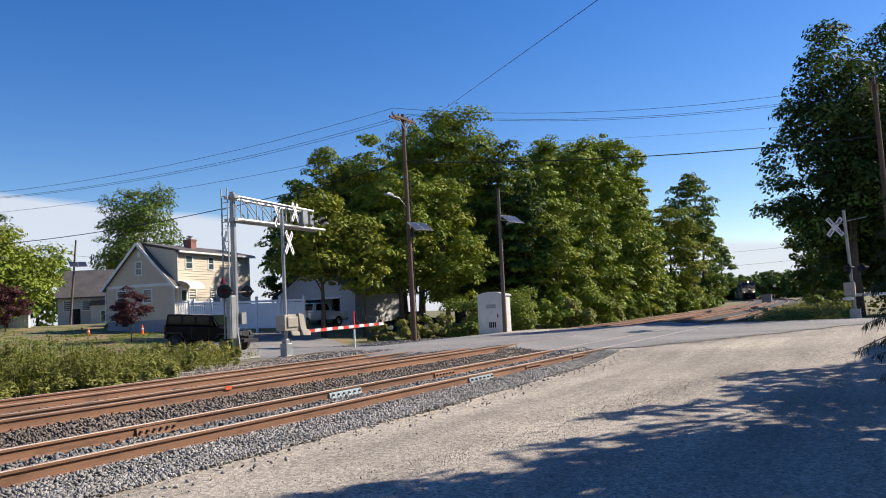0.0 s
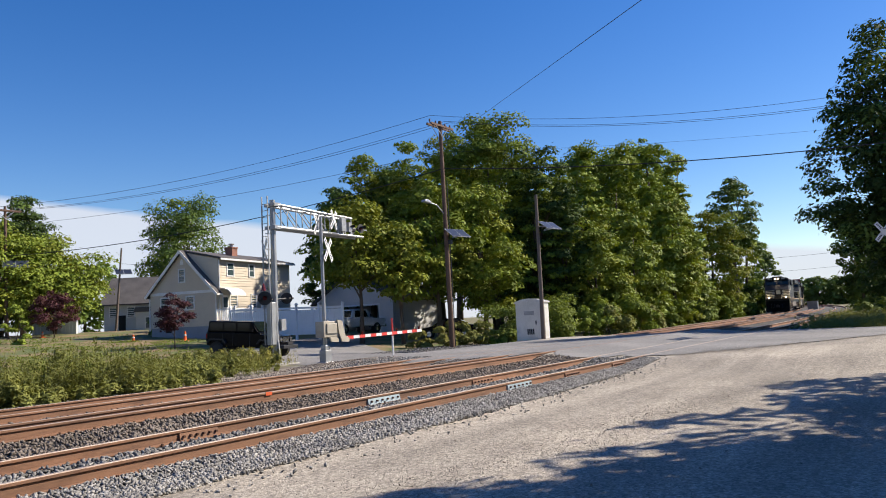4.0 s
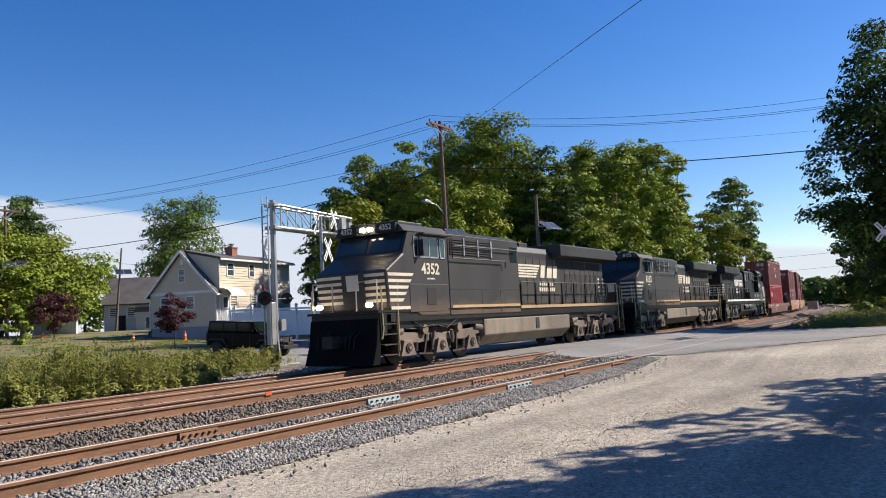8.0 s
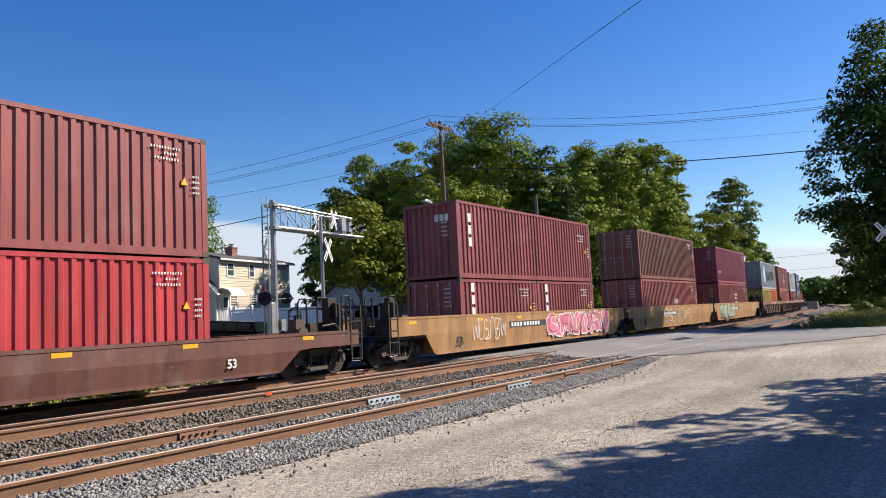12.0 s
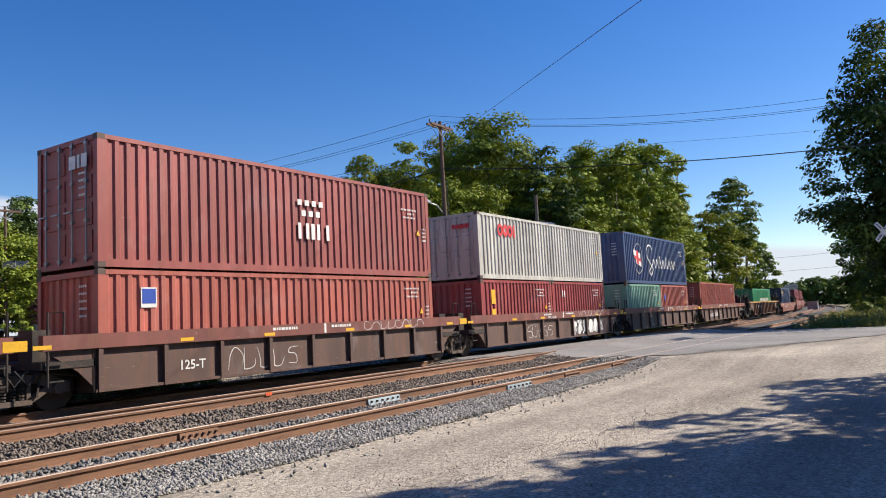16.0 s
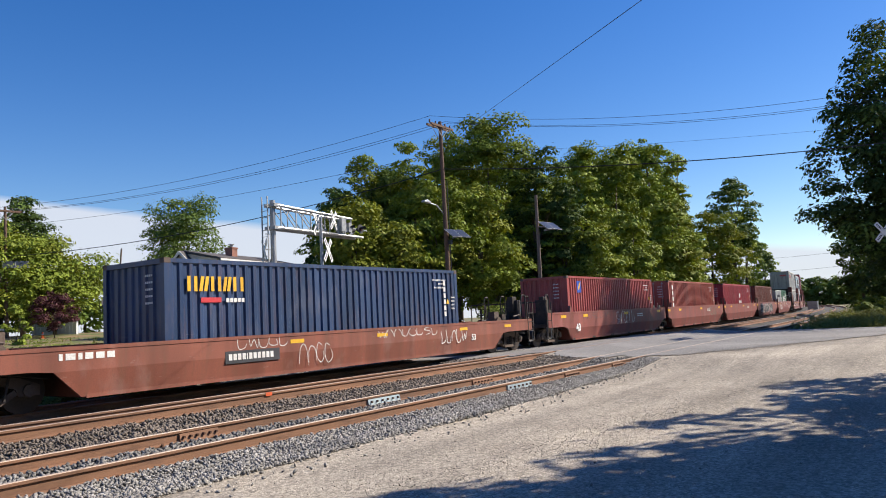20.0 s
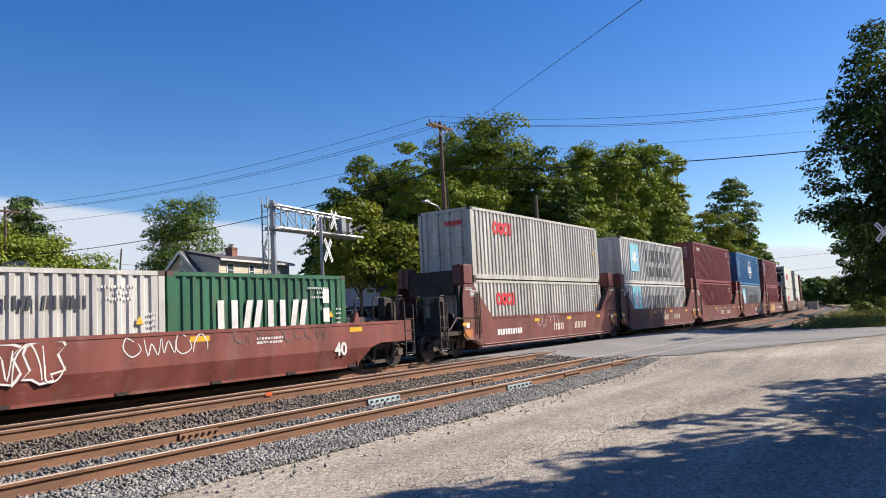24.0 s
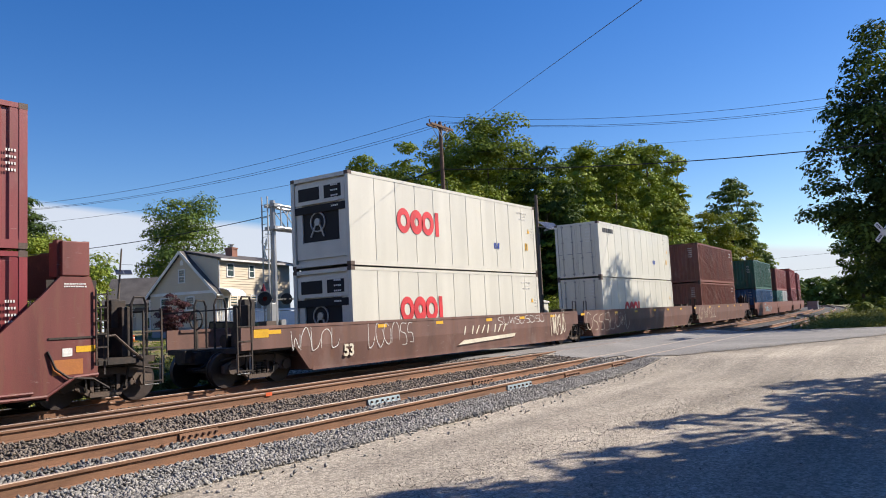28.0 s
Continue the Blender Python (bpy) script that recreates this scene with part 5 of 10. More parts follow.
        for s in (-1, 1):
            part("sill_step", Geo().tube([(xx - w0 * 0.02, s * 1.46, 0.85), (xx - w0 * 0.02, s * 1.46, 0.35), (xx - w0 * 0.42, s * 1.46, 0.35), (xx - w0 * 0.42, s * 1.46, 0.85)], 0.022), M_GALV, c)
    MOVING.append((c, u, length, 0.0, False))
    c["half"] = yo
    return c


def number_text(parent, words, size, x, z, y, material, bold=0.008, label=""):
    return part("lettering", text_mesh(words, size, 0.003, bold), material, parent, label, at=(x, y - 0.005, z))


def reflectors(parent, xs, z, y=-1.503, w=0.42, h=0.1):
    for x in xs:
        part("reflector", cached(("refl", w, h), lambda: Geo().box(0, w, -0.004, 0.004, 0, h).mesh("reflector")), M_LET_Y, parent, "yellow reflective strip", at=(x, y, z))


def stencils(parent, x, z, y, n, seed, h=0.09, material=None, rows=1):
    """Small painted data, as bars."""
    st = random.Random(seed)
    for r in range(rows):
        blocks(parent, "stencil", material or M_LET_W, y, x, z - r * h * 1.7, h, [st.uniform(0.5, 1.6) * h for _ in range(n + 2)], 0.45 * h)


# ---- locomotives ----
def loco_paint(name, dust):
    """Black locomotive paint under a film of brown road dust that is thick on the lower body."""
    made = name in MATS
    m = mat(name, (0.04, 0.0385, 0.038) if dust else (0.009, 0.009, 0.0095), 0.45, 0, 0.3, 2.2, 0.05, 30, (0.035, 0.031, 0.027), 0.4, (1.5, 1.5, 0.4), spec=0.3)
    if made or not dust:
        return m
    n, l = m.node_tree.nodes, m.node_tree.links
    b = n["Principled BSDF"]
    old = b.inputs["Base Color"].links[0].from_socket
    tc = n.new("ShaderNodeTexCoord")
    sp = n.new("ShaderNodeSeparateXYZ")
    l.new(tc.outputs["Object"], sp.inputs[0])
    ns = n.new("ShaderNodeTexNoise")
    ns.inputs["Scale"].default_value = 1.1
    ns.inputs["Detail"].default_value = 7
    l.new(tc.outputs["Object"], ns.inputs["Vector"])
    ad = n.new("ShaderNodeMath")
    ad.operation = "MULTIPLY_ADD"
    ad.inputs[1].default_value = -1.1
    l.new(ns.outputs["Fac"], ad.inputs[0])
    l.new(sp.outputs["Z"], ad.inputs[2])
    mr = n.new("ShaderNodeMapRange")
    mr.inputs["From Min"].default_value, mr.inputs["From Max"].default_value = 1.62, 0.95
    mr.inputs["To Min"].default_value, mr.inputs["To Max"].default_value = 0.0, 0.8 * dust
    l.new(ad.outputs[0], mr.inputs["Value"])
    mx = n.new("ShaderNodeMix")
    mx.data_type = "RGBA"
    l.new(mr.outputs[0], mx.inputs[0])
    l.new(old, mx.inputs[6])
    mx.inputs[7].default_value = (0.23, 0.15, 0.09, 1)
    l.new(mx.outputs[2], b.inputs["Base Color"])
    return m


M_CREAM = mat("cream_stripe", (0.66, 0.60, 0.47), 0.55, 0, 0.15, 3, 0, 30, (0.3, 0.22, 0.15), 0.35)
M_STRIPE_DUSTY = mat("dusty_sill_stripe", (0.44, 0.29, 0.15), 0.7, 0, 0.3, 2, 0.05, 30, (0.2, 0.12, 0.07), 0.6, (0.5, 1, 1))
M_HOOD_DOOR = mat("weathered_black_door", (0.058, 0.054, 0.051), 0.5, 0, 0.3, 2.2, 0.05, 30, (0.07, 0.055, 0.042), 0.4, (1.5, 1.5, 0.4), spec=0.3)
M_PLOW = mat("sooty_black_plow", (0.007, 0.007, 0.007), 0.85, 0, 0.4, 3, 0.2, 30, (0.016, 0.013, 0.01), 0.35, spec=0.1)
M_GLASS = glass_mat("tinted_window")
M_WINFRAME = mat("light_window_frame", (0.36, 0.37, 0.38), 0.4, 0.5)
M_TANK = mat("dusty_fuel_tank", (0.20, 0.165, 0.125), 0.75, 0, 0.35, 1.2, 0.15, 30, (0.06, 0.05, 0.045), 0.7, (1, 1, 0.4))
M_TANK_BLACK = mat("black_fuel_tank", (0.018, 0.018, 0.019), 0.55, 0, 0.3, 2, 0.1, 30, (0.1, 0.08, 0.06), 0.3)
M_LTRUCK = mat("dusty_truck_casting", (0.17, 0.13, 0.1), 0.75, 0, 0.4, 2, 0.3, 30, (0.04, 0.035, 0.03), 0.6)
M_LTRUCK_BLACK = mat("grey_truck_casting", (0.085, 0.08, 0.077), 0.65, 0, 0.4, 2, 0.3, 30, (0.03, 0.028, 0.026), 0.5)
M_RAILY = mat("faded_yellow_hand_rail", (0.55, 0.46, 0.22), 0.55, 0, 0.25, 6, 0.05, 40, (0.2, 0.15, 0.1), 0.4)
M_LAMP = glow("lit_headlight", (1.0, 0.8, 0.55), 14.0)
M_LAMP_OFF = mat("unlit_headlight", (0.5, 0.5, 0.5), 0.2, 0.4)


def loco(u, words, dust, label, turned=False, lit=False):
    c = thing("locomotive", label, "locomotive", "diesel locomotives at the head of the train")
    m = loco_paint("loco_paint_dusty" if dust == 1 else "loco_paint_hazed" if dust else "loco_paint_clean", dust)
    tank = M_TANK if dust else M_TANK_BLACK
    trk = M_LTRUCK if dust else M_LTRUCK_BLACK
    sides = (-1, 1)
    door_m = M_HOOD_DOOR if dust else loco_paint("loco_paint_clean", 0)
    clean = loco_paint("loco_paint_clean", 0)
    part("frame", Geo().box(1.1, 21.2, -1.36, 1.36, 1.2, 1.72).box(0.9, 1.2, -1.45, 1.45, 1.0, 1.72).box(21.1, 21.35, -1.45, 1.45, 1.0, 1.72), clean, c)
    # solid filler block: underframe gear and the shade around it in one near-black colour
    part("underframe", Geo().box(1.6, 7.0, -0.85, 0.85, 0.72, 1.2).box(7.0, 15.2, -0.95, 0.95, 0.62, 1.2).box(15.2, 20.7, -0.85, 0.85, 0.72, 1.2), M_BLACKHOLE, c, "near-black block for the gear and shade under the frame")
    part("side_skirt", Geo().box(1.4, 20.7, -1.462, 1.462, 1.42, 1.72), clean, c)
    part("deck", Geo().box(0.75, 21.5, -1.5, 1.5, 1.72, 1.80), clean, c)
    # nose and cab
    nose = Geo()
    hx = [(1.3, 1.8), (1.18, 3.05), (2.1, 3.62), (2.43, 4.42), (4.75, 4.42), (4.75, 1.55), (3.0, 1.55), (2.5, 1.8)]
    nose.prism(hx, -1.5, 1.5)
    cab = part("cab", nose, m, c, "wide-nosed cab with sloping windshield", bev=0.07)
    part("roof", Geo().prism_x([(-1.52, 4.36), (-1.3, 4.6), (-0.6, 4.72), (0.6, 4.72), (1.3, 4.6), (1.52, 4.36)], 2.2, 4.75), m, cab)
    part("air_conditioner", Geo().box(3.1, 4.5, -0.6, 0.6, 4.7, 4.86).box(2.5, 2.9, -0.15, 0.15, 4.7, 4.8), m, cab, bev=0.03)
    nx, nz = -0.924, 0.382
    for y0, y1 in ((-1.36, -0.08), (0.08, 1.36)):
        g = Geo()
        a0, a1 = 0.12, 0.92
        p0 = (2.1 + 0.33 * a0 - 0.03, 3.62 + 0.8 * a0)
        p1 = (2.1 + 0.33 * a1 - 0.03, 3.62 + 0.8 * a1)
        g.prism([p0, p1, (p1[0] + 0.03, p1[1]), (p0[0] + 0.03, p0[1])], y0, y1)
        part("windshield", g, M_GLASS, cab, "dark tinted windshield pane")
    for s in sides:
        y = s * 1.5
        for x0, x1, z0, z1 in ((2.68, 2.95, 3.5, 4.2), (3.05, 4.12, 3.5, 4.22), (4.2, 4.52, 3.5, 4.22)):
            w = part("window", Geo().box(x0 + 0.05, x1 - 0.05, y - 0.012, y + 0.012, z0 + 0.05, z1 - 0.05), M_GLASS, cab, "dark cab side window")
            f = Geo().box(x0, x1, y - 0.02, y + 0.02, z0, z0 + 0.05).box(x0, x1, y - 0.02, y + 0.02, z1 - 0.05, z1).box(x0, x0 + 0.05, y - 0.02, y + 0.02, z0, z1).box(x1 - 0.05, x1, y - 0.02, y + 0.02, z0, z1)
            if x1 - x0 > 1:
                f.box(3.56, 3.62, y - 0.02, y + 0.02, z0, z1)
            part("window_frame", f, M_WINFRAME, w)
        part("window_shade", Geo().box(2.9, 4.6, y, y + s * 0.3, 4.26, 4.3), m, cab)
        part("mirror", Geo().box(2.96, 3.02, y, y + s * 0.22, 3.55, 4.1), m, cab)
    # nose stripes
    for k in range(5):
        z = 2.05 + k * 0.205
        x = 1.3 - 0.12 * (z - 1.8) / 1.25
        part("stripe", Geo().prism([(x - 0.012, z), (x - 0.024, z + 0.1), (x + 0.02, z + 0.1), (x + 0.02, z)], -1.43, 1.43), M_CREAM if dust else M_LET_W, cab)
        for s in sides:
            part("stripe", Geo().prism([(1.36 - 0.02 * k, z), (2.0 + 0.14 * k, z), (2.1 + 0.14 * k, z + 0.1), (1.35 - 0.02 * k, z + 0.1)], s * 1.497, s * 1.505), M_CREAM if dust else M_LET_W, cab)
    part("nose_panel", Geo().prism([(1.205, 2.0), (1.105, 3.0), (1.15, 3.0), (1.25, 2.0)], -0.62, 0.3), m, cab)
    horse = part("emblem", Geo().prism([(1.19, 2.2), (1.1, 2.95), (1.12, 2.95), (1.21, 2.2)], -0.42, 0.1), M_CREAM, cab, "pale nose emblem panel")
    for s in sides:
        part("number_board", Geo().prism([(2.07, 4.38), (2.11, 4.66), (2.31, 4.66), (2.29, 4.38)], s * 0.42, s * 1.25), M_BLACKHOLE, cab)
        nb = part("lettering", text_mesh(words, 0.26, 0.003, 0.006), M_CREAM, cab, at=(2.08, s * 0.84, 4.52))
        nb.rotation_euler = (0, 0, -math.pi / 2)
        part("headlight", Geo().cyl((2.05, s * 0.16, 4.52), (2.25, s * 0.16, 4.52), 0.075, seg=14), M_LAMP if lit else M_LAMP_OFF, cab, "lit headlight" if lit else "")
        part("ditch_light", Geo().cyl((0.78, s * 1.05, 1.98), (0.95, s * 1.05, 1.98), 0.08, seg=14), M_LAMP if lit else M_LAMP_OFF, cab, "lit ditch light" if lit else "")
    # machinery cab behind the driver's cab
    wide = 1.5 if dust else 1.12
    inv = part("equipment_cab", Geo().box(4.75, 9.9, -1.5, 1.5, 1.55, 4.42) if dust else Geo().box(4.75, 9.9, -1.5, 1.5, 1.55, 2.45).box(4.75, 9.9, -wide, wide, 2.45, 4.42), m, c, bev=0.03)
    part("roof_panel", Geo().prism_x([(-wide, 4.42), (0.25 - wide, 4.55), (wide - 0.25, 4.55), (wide, 4.42)], 4.8, 9.85), m, inv)
    for s in sides:
        y = s * 1.5
        yi = s * wide
        for k, x in enumerate((4.85, 5.82, 6.79)):
            lv = part("louvre", Geo().box(x, x + 0.82, yi - 0.008, yi + 0.012, 3.68, 4.28), M_BLACKHOLE, inv)
            sl = Geo()
            for j in range(7):
                sl.bar((x, yi + s * 0.02, 3.72 + j * 0.085), (x + 0.82, yi + s * 0.02, 3.72 + j * 0.085), 0.035)
            part("louvre_slat", sl, m, lv)
            part("louvre_post", Geo().box(x + 0.86, x + 0.94, yi, yi + s * 0.05, 3.66, 4.3), M_WINFRAME if dust else m, lv)
        part("grab_rail", Geo().tube([(4.85, y + s * 0.1, 4.3), (4.85, y + s * 0.12, 3.55), (8.6, y + s * 0.12, 3.55), (8.6, y + s * 0.1, 3.3)], 0.022)
             .tube([(4.95, y + s * 0.12, 4.0), (9.6, y + s * 0.12, 4.02)], 0.02), m, inv)
        part("seam", Geo().box(4.8, 9.88, y - 0.006, y + 0.01, 2.44, 2.47).box(6.9, 6.93, y - 0.006, y + 0.01, 1.6, 2.45).box(8.3, 8.33, y - 0.006, y + 0.01, 1.6, 2.45), M_BLACKHOLE, inv)
        if dust:
            part("vent", Geo().box(3.34, 3.86, y - 0.03, y + 0.03, 1.93, 2.5), M_BLACKHOLE, cab)
        else:
            # silver louvred vents and the white sill line of the cleaner engine
            for x0 in (3.15, 4.2):
                v = part("vent", Geo().box(x0, x0 + 0.68, y - 0.02, y + 0.02, 1.78, 2.32), M_BLACKHOLE, cab)
                slat = cached("vent_slat", lambda: Geo().box(0, 0.66, -0.012, 0.012, 0, 0.035).mesh("slat"))
                for k in range(8):
                    part("slat", slat, M_WINFRAME, v, at=(x0 + 0.01, y + s * 0.022, 1.8 + k * 0.064))
            for x0 in (5.4, 6.8):
                part("vent", Geo().box(x0, x0 + 0.6, y - 0.015, y + 0.015, 2.0, 2.28), M_WINFRAME, inv)
            part("sill_stripe", Geo().box(1.4, 20.7, s * 1.5, s * 1.508, 1.66, 1.81), M_LET_W, c, "white sill line")
            for x0 in (4.85, 5.82, 6.79, 8.3):
                part("grille", Geo().box(x0, x0 + 0.72, yi - 0.05, yi + 0.05, 3.66, 4.3), M_BLACKHOLE, inv)
        part("access_door", Geo().box(2.4, 4.6, y - 0.014, y + 0.014, 1.7, 2.62), m, cab, bev=0.01)
        part("window", Geo().box(9.2, 9.75, yi - 0.014, yi + 0.014, 3.55, 4.15), M_GLASS, inv)
        if dust:
            part("sill_stripe", Geo().box(1.4, 3.0, y - 0.008, y + 0.008, 1.8, 1.9), M_CREAM, inv)
            part("sill_stripe", Geo().box(4.9, 9.85, y - 0.008, y + 0.008, 1.8, 1.9), M_STRIPE_DUSTY, inv, "cream sill line brown with dust")
            part("sill_stripe", Geo().box(9.95, 20.6, s * 1.5 - 0.004, s * 1.5 + 0.012, 1.7, 1.82), M_STRIPE_DUSTY, c, "cream sill line brown with dust")
        # road number
        t = part("lettering", text_mesh(words, 0.52, 0.003, 0.012), M_CREAM if dust else M_LET_W, cab, "cream road number" if dust else "white road number", at=(3.62 if not turned else 4.15, s * 1.508, 3.12))
        if s > 0:
            t.rotation_euler = (0, 0, math.pi)
        stencils(cab, 3.4, 2.78, s * 1.506, 5, 3, 0.05)
    # long hood
    hood = part("hood", Geo().prism_x([(-1.0, 1.8), (-1.0, 4.1), (-0.85, 4.35), (0.85, 4.35), (1.0, 4.1), (1.0, 1.8)], 9.9, 20.0), m, c, bev=0.03)
    rad = part("radiator", Geo().prism_x([(-1.004, 3.9), (-1.5, 4.02), (-1.5, 4.52), (-1.35, 4.57), (1.35, 4.57), (1.5, 4.52), (1.5, 4.02), (1.004, 3.9)], 14.0, 20.8), m, c, "flared radiator housing", bev=0.03)
    part("exhaust_stack", Geo().box(12.2, 13.0, -0.35, 0.35, 4.3, 4.62).box(11.2, 11.9, -0.5, 0.5, 4.3, 4.42), m, hood, bev=0.02)
    part("antenna", Geo().box(10.3, 11.0, -0.4, 0.4, 4.3, 4.4), m, hood)
    rear_face = 20.0
    for s in sides:
        y = s * 1.0
        door = cached("hood_door", lambda: Geo().box(0, 0.62, -0.006, 0.02, 0, 1.9).box(0.06, 0.1, -0.02, 0.0, 0.8, 1.0).mesh("hood_door"))
        for k in range(7):
            d = part("hood_door", door, door_m, hood, at=(10.15 + k * 0.66, y - 0.012 if s < 0 else y, 1.9))
        dark = cached("radiator_grille", lambda: Geo().box(0, 0.34, -0.01, 0.012, 0, 1.1).mesh("grille"))
        for k in range(8):
            d = part("hood_door", cached("hood_door_b", lambda: Geo().box(0, 0.54, -0.008, 0.02, 0, 1.55).mesh("hood_door")), door_m, hood, at=(15.3 + k * 0.58, y - 0.012 if s < 0 else y, 1.9))
            part("grille", dark, M_BLACKHOLE, d, at=(0.1, -0.012 if s < 0 else 0.018, 0.25))
        for x0, x1 in ((14.4, 15.95), (16.1, 17.65), (17.8, 19.6)):
            part("intake", Geo().box(x0, x1, y - 0.02, y + 0.02, 3.5, 3.86), M_BLACKHOLE, rad)
        # cream speed stripes and monogram, as plain shapes
        for k in range(5):
            z = 3.02 + k * 0.12
            part("stripe", Geo().prism([(10.73, z), (12.3 + 0.1 * k, z), (12.37 + 0.1 * k, z + 0.08), (10.73, z + 0.08)], y - 0.03 if s < 0 else y + 0.022, y - 0.022 if s < 0 else y + 0.03), M_CREAM if dust else M_LET_W, hood)
        yy = y - 0.026 if s < 0 else y + 0.026
        for k, wd in ((0, 0.5), (1, 0.62), (2, 0.5)):
            part("monogram", Geo().prism([(12.75 + k * 0.62, 3.02), (12.75 + k * 0.62 + wd * 0.8, 3.02), (12.87 + k * 0.62 + wd * 0.8, 3.58), (12.87 + k * 0.62, 3.58)], yy - 0.004, yy + 0.004), M_CREAM if dust else M_LET_W, hood)
        blocks(hood, "lettering_bar", M_CREAM if dust else M_LET_W, yy, 12.65, 2.68, 0.17, [0.14] * 7, 0.06)
        blocks(hood, "lettering_bar", M_CREAM if dust else M_LET_W, yy, 12.6, 2.42, 0.17, [0.14] * 8, 0.06)
        # walkway railing
        rl = Geo().tube([(9.9, s * 1.45, 2.72), (10.3, s * 1.45, 2.78), (20.6, s * 1.45, 2.78)], 0.022)
        part("hand_rail", rl, m, c)
        stn = cached("stanchion", lambda: Geo().box(-0.045, 0.045, -0.025, 0.025, 0, 1.0).mesh("stanchion"))
        for k in range(9):
            part("stanchion", stn, clean, c, at=(10.1 + k * 1.3, s * 1.45, 1.78))
        # fuel tank
        if s < 0:
            tk = part("fuel_tank", Geo().prism_x([(-1.0, 0.38), (-1.42, 0.75), (-1.42, 1.36), (1.42, 1.36), (1.42, 0.75), (1.0, 0.38)], 7.1, 14.7), tank, c, "dusty fuel tank" if dust else "black fuel tank", bev=0.05)
            part("tank_strap", Geo().box(11.3, 11.6, -1.44, -1.42, 0.85, 1.3), M_BLACKHOLE, tk)
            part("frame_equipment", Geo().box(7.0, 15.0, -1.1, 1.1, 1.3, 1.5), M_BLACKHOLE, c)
        if not dust:
            for k in (0, 1):
                part("air_reservoir", Geo().cyl((9.5 + k * 2.0, s * 1.35, 1.12), (11.2 + k * 2.0, s * 1.35, 1.12), 0.24, seg=14), M_TANK_BLACK, c, smooth=False)
        # trucks
        for tx, mirror in ((4.35, 1), (17.9, -1)):
            g = Geo()
            g.prism([(tx - 2.55, 0.85), (tx - 2.45, 1.08), (tx - 0.5, 0.98), (tx + 0.5, 0.98), (tx + 2.45, 1.08), (tx + 2.55, 0.85), (tx + 1.4, 0.68), (tx + 0.5, 0.74), (tx - 0.5, 0.74), (tx - 1.4, 0.68)], s * 1.12, s * 1.3)
            sf = part("truck_frame", g, trk, c, "cast six-wheel truck frame", bev=0.02)
            for ax in (-1.95, 0.0, 1.95):
                jb = Geo().prism([(tx + ax - 0.42, 0.3), (tx + ax + 0.42, 0.3), (tx + ax + 0.36, 0.42), (tx + ax + 0.22, 0.8), (tx + ax - 0.22, 0.8), (tx + ax - 0.36, 0.42)], s * 1.18, s * 1.36)
                j = part("journal_box", jb, trk, sf, bev=0.015)
                part("bearing_cap", Geo().cyl((tx + ax, s * 1.3, 0.56), (tx + ax, s * 1.4, 0.56), 0.15, seg=12), M_UNDER, j)
                part("bearing_bolt", Geo().cyl((tx + ax, s * 1.38, 0.56), (tx + ax, s * 1.43, 0.56), 0.07, seg=6), trk, j)
                for q in (-0.52, 0.52):
                    part("spring", cached("lspring", lambda: Geo().cyl((0, 0, 0), (0, 0, 0.08), 0.09, seg=8).cyl((0, 0, 0.1), (0, 0, 0.18), 0.09, seg=8).cyl((0, 0, 0.2), (0, 0, 0.3), 0.09, seg=8).mesh("spring")), M_UNDER, sf, at=(tx + ax + q, s * 1.24, 0.42))
                part("wheel", cached("lwheel", lambda: Geo().cyl((0, -0.07, 0), (0, 0.07, 0), 0.53, seg=28).mesh("wheel")), M_WHEEL, sf, at=(tx + ax, s * 0.7525, 0.53))
            for q in (-1.0, 1.0):
                part("brake_cylinder", Geo().cyl((tx + q * 2.2, s * 1.25, 1.12), (tx + q * 2.75, s * 1.25, 1.05), 0.13, seg=12), trk, sf)
            for q in (-1, 1):
                part("brake_link", Geo().bar((tx + q * 0.98, s * 1.22, 0.3), (tx + q * 0.9, s * 1.3, 0.95), 0.09, 0.12).bar((tx + q * 0.6, s * 1.34, 0.3), (tx + q * 1.4, s * 1.34, 0.34), 0.06), M_UNDER, sf)
                part("snubber", Geo().cyl((tx + q * 0.62, s * 1.36, 0.62), (tx + q * 0.52, s * 1.4, 1.05), 0.06, seg=8), trk, sf)
                part("brake_cylinder", Geo().cyl((tx + q * 1.05, s * 1.2, 1.12), (tx + q * 1.05, s * 1.42, 1.12), 0.16, seg=12), trk, sf)
            part("equalizer_bar", Geo().prism([(tx - 1.5, 0.98), (tx + 1.5, 0.98), (tx + 1.25, 1.16), (tx - 1.25, 1.16)], s * 1.0, s * 1.18), M_UNDER, sf)
            part("cable_loop", Geo().tube([(tx - 1.8, s * 1.4, 1.42), (tx - 1.2, s * 1.42, 1.18), (tx - 0.5, s * 1.42, 1.26), (tx + 0.2, s * 1.42, 1.12), (tx + 0.9, s * 1.42, 1.42)], 0.022, 5), M_BLACKHOLE, sf)
            part("sand_pipe", Geo().tube([(tx - 2.6, s * 1.3, 1.2), (tx - 1.2, s * 1.34, 1.14), (tx - 0.9, s * 1.34, 1.22), (tx + 1.5, s * 1.34, 1.2)], 0.025), M_UNDER, sf)
            if s < 0:
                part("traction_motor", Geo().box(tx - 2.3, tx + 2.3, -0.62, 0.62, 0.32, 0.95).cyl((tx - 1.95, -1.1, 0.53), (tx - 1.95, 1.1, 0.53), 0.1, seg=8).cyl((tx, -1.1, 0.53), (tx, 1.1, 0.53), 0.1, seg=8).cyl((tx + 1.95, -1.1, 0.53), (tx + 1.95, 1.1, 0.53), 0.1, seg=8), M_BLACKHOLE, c)
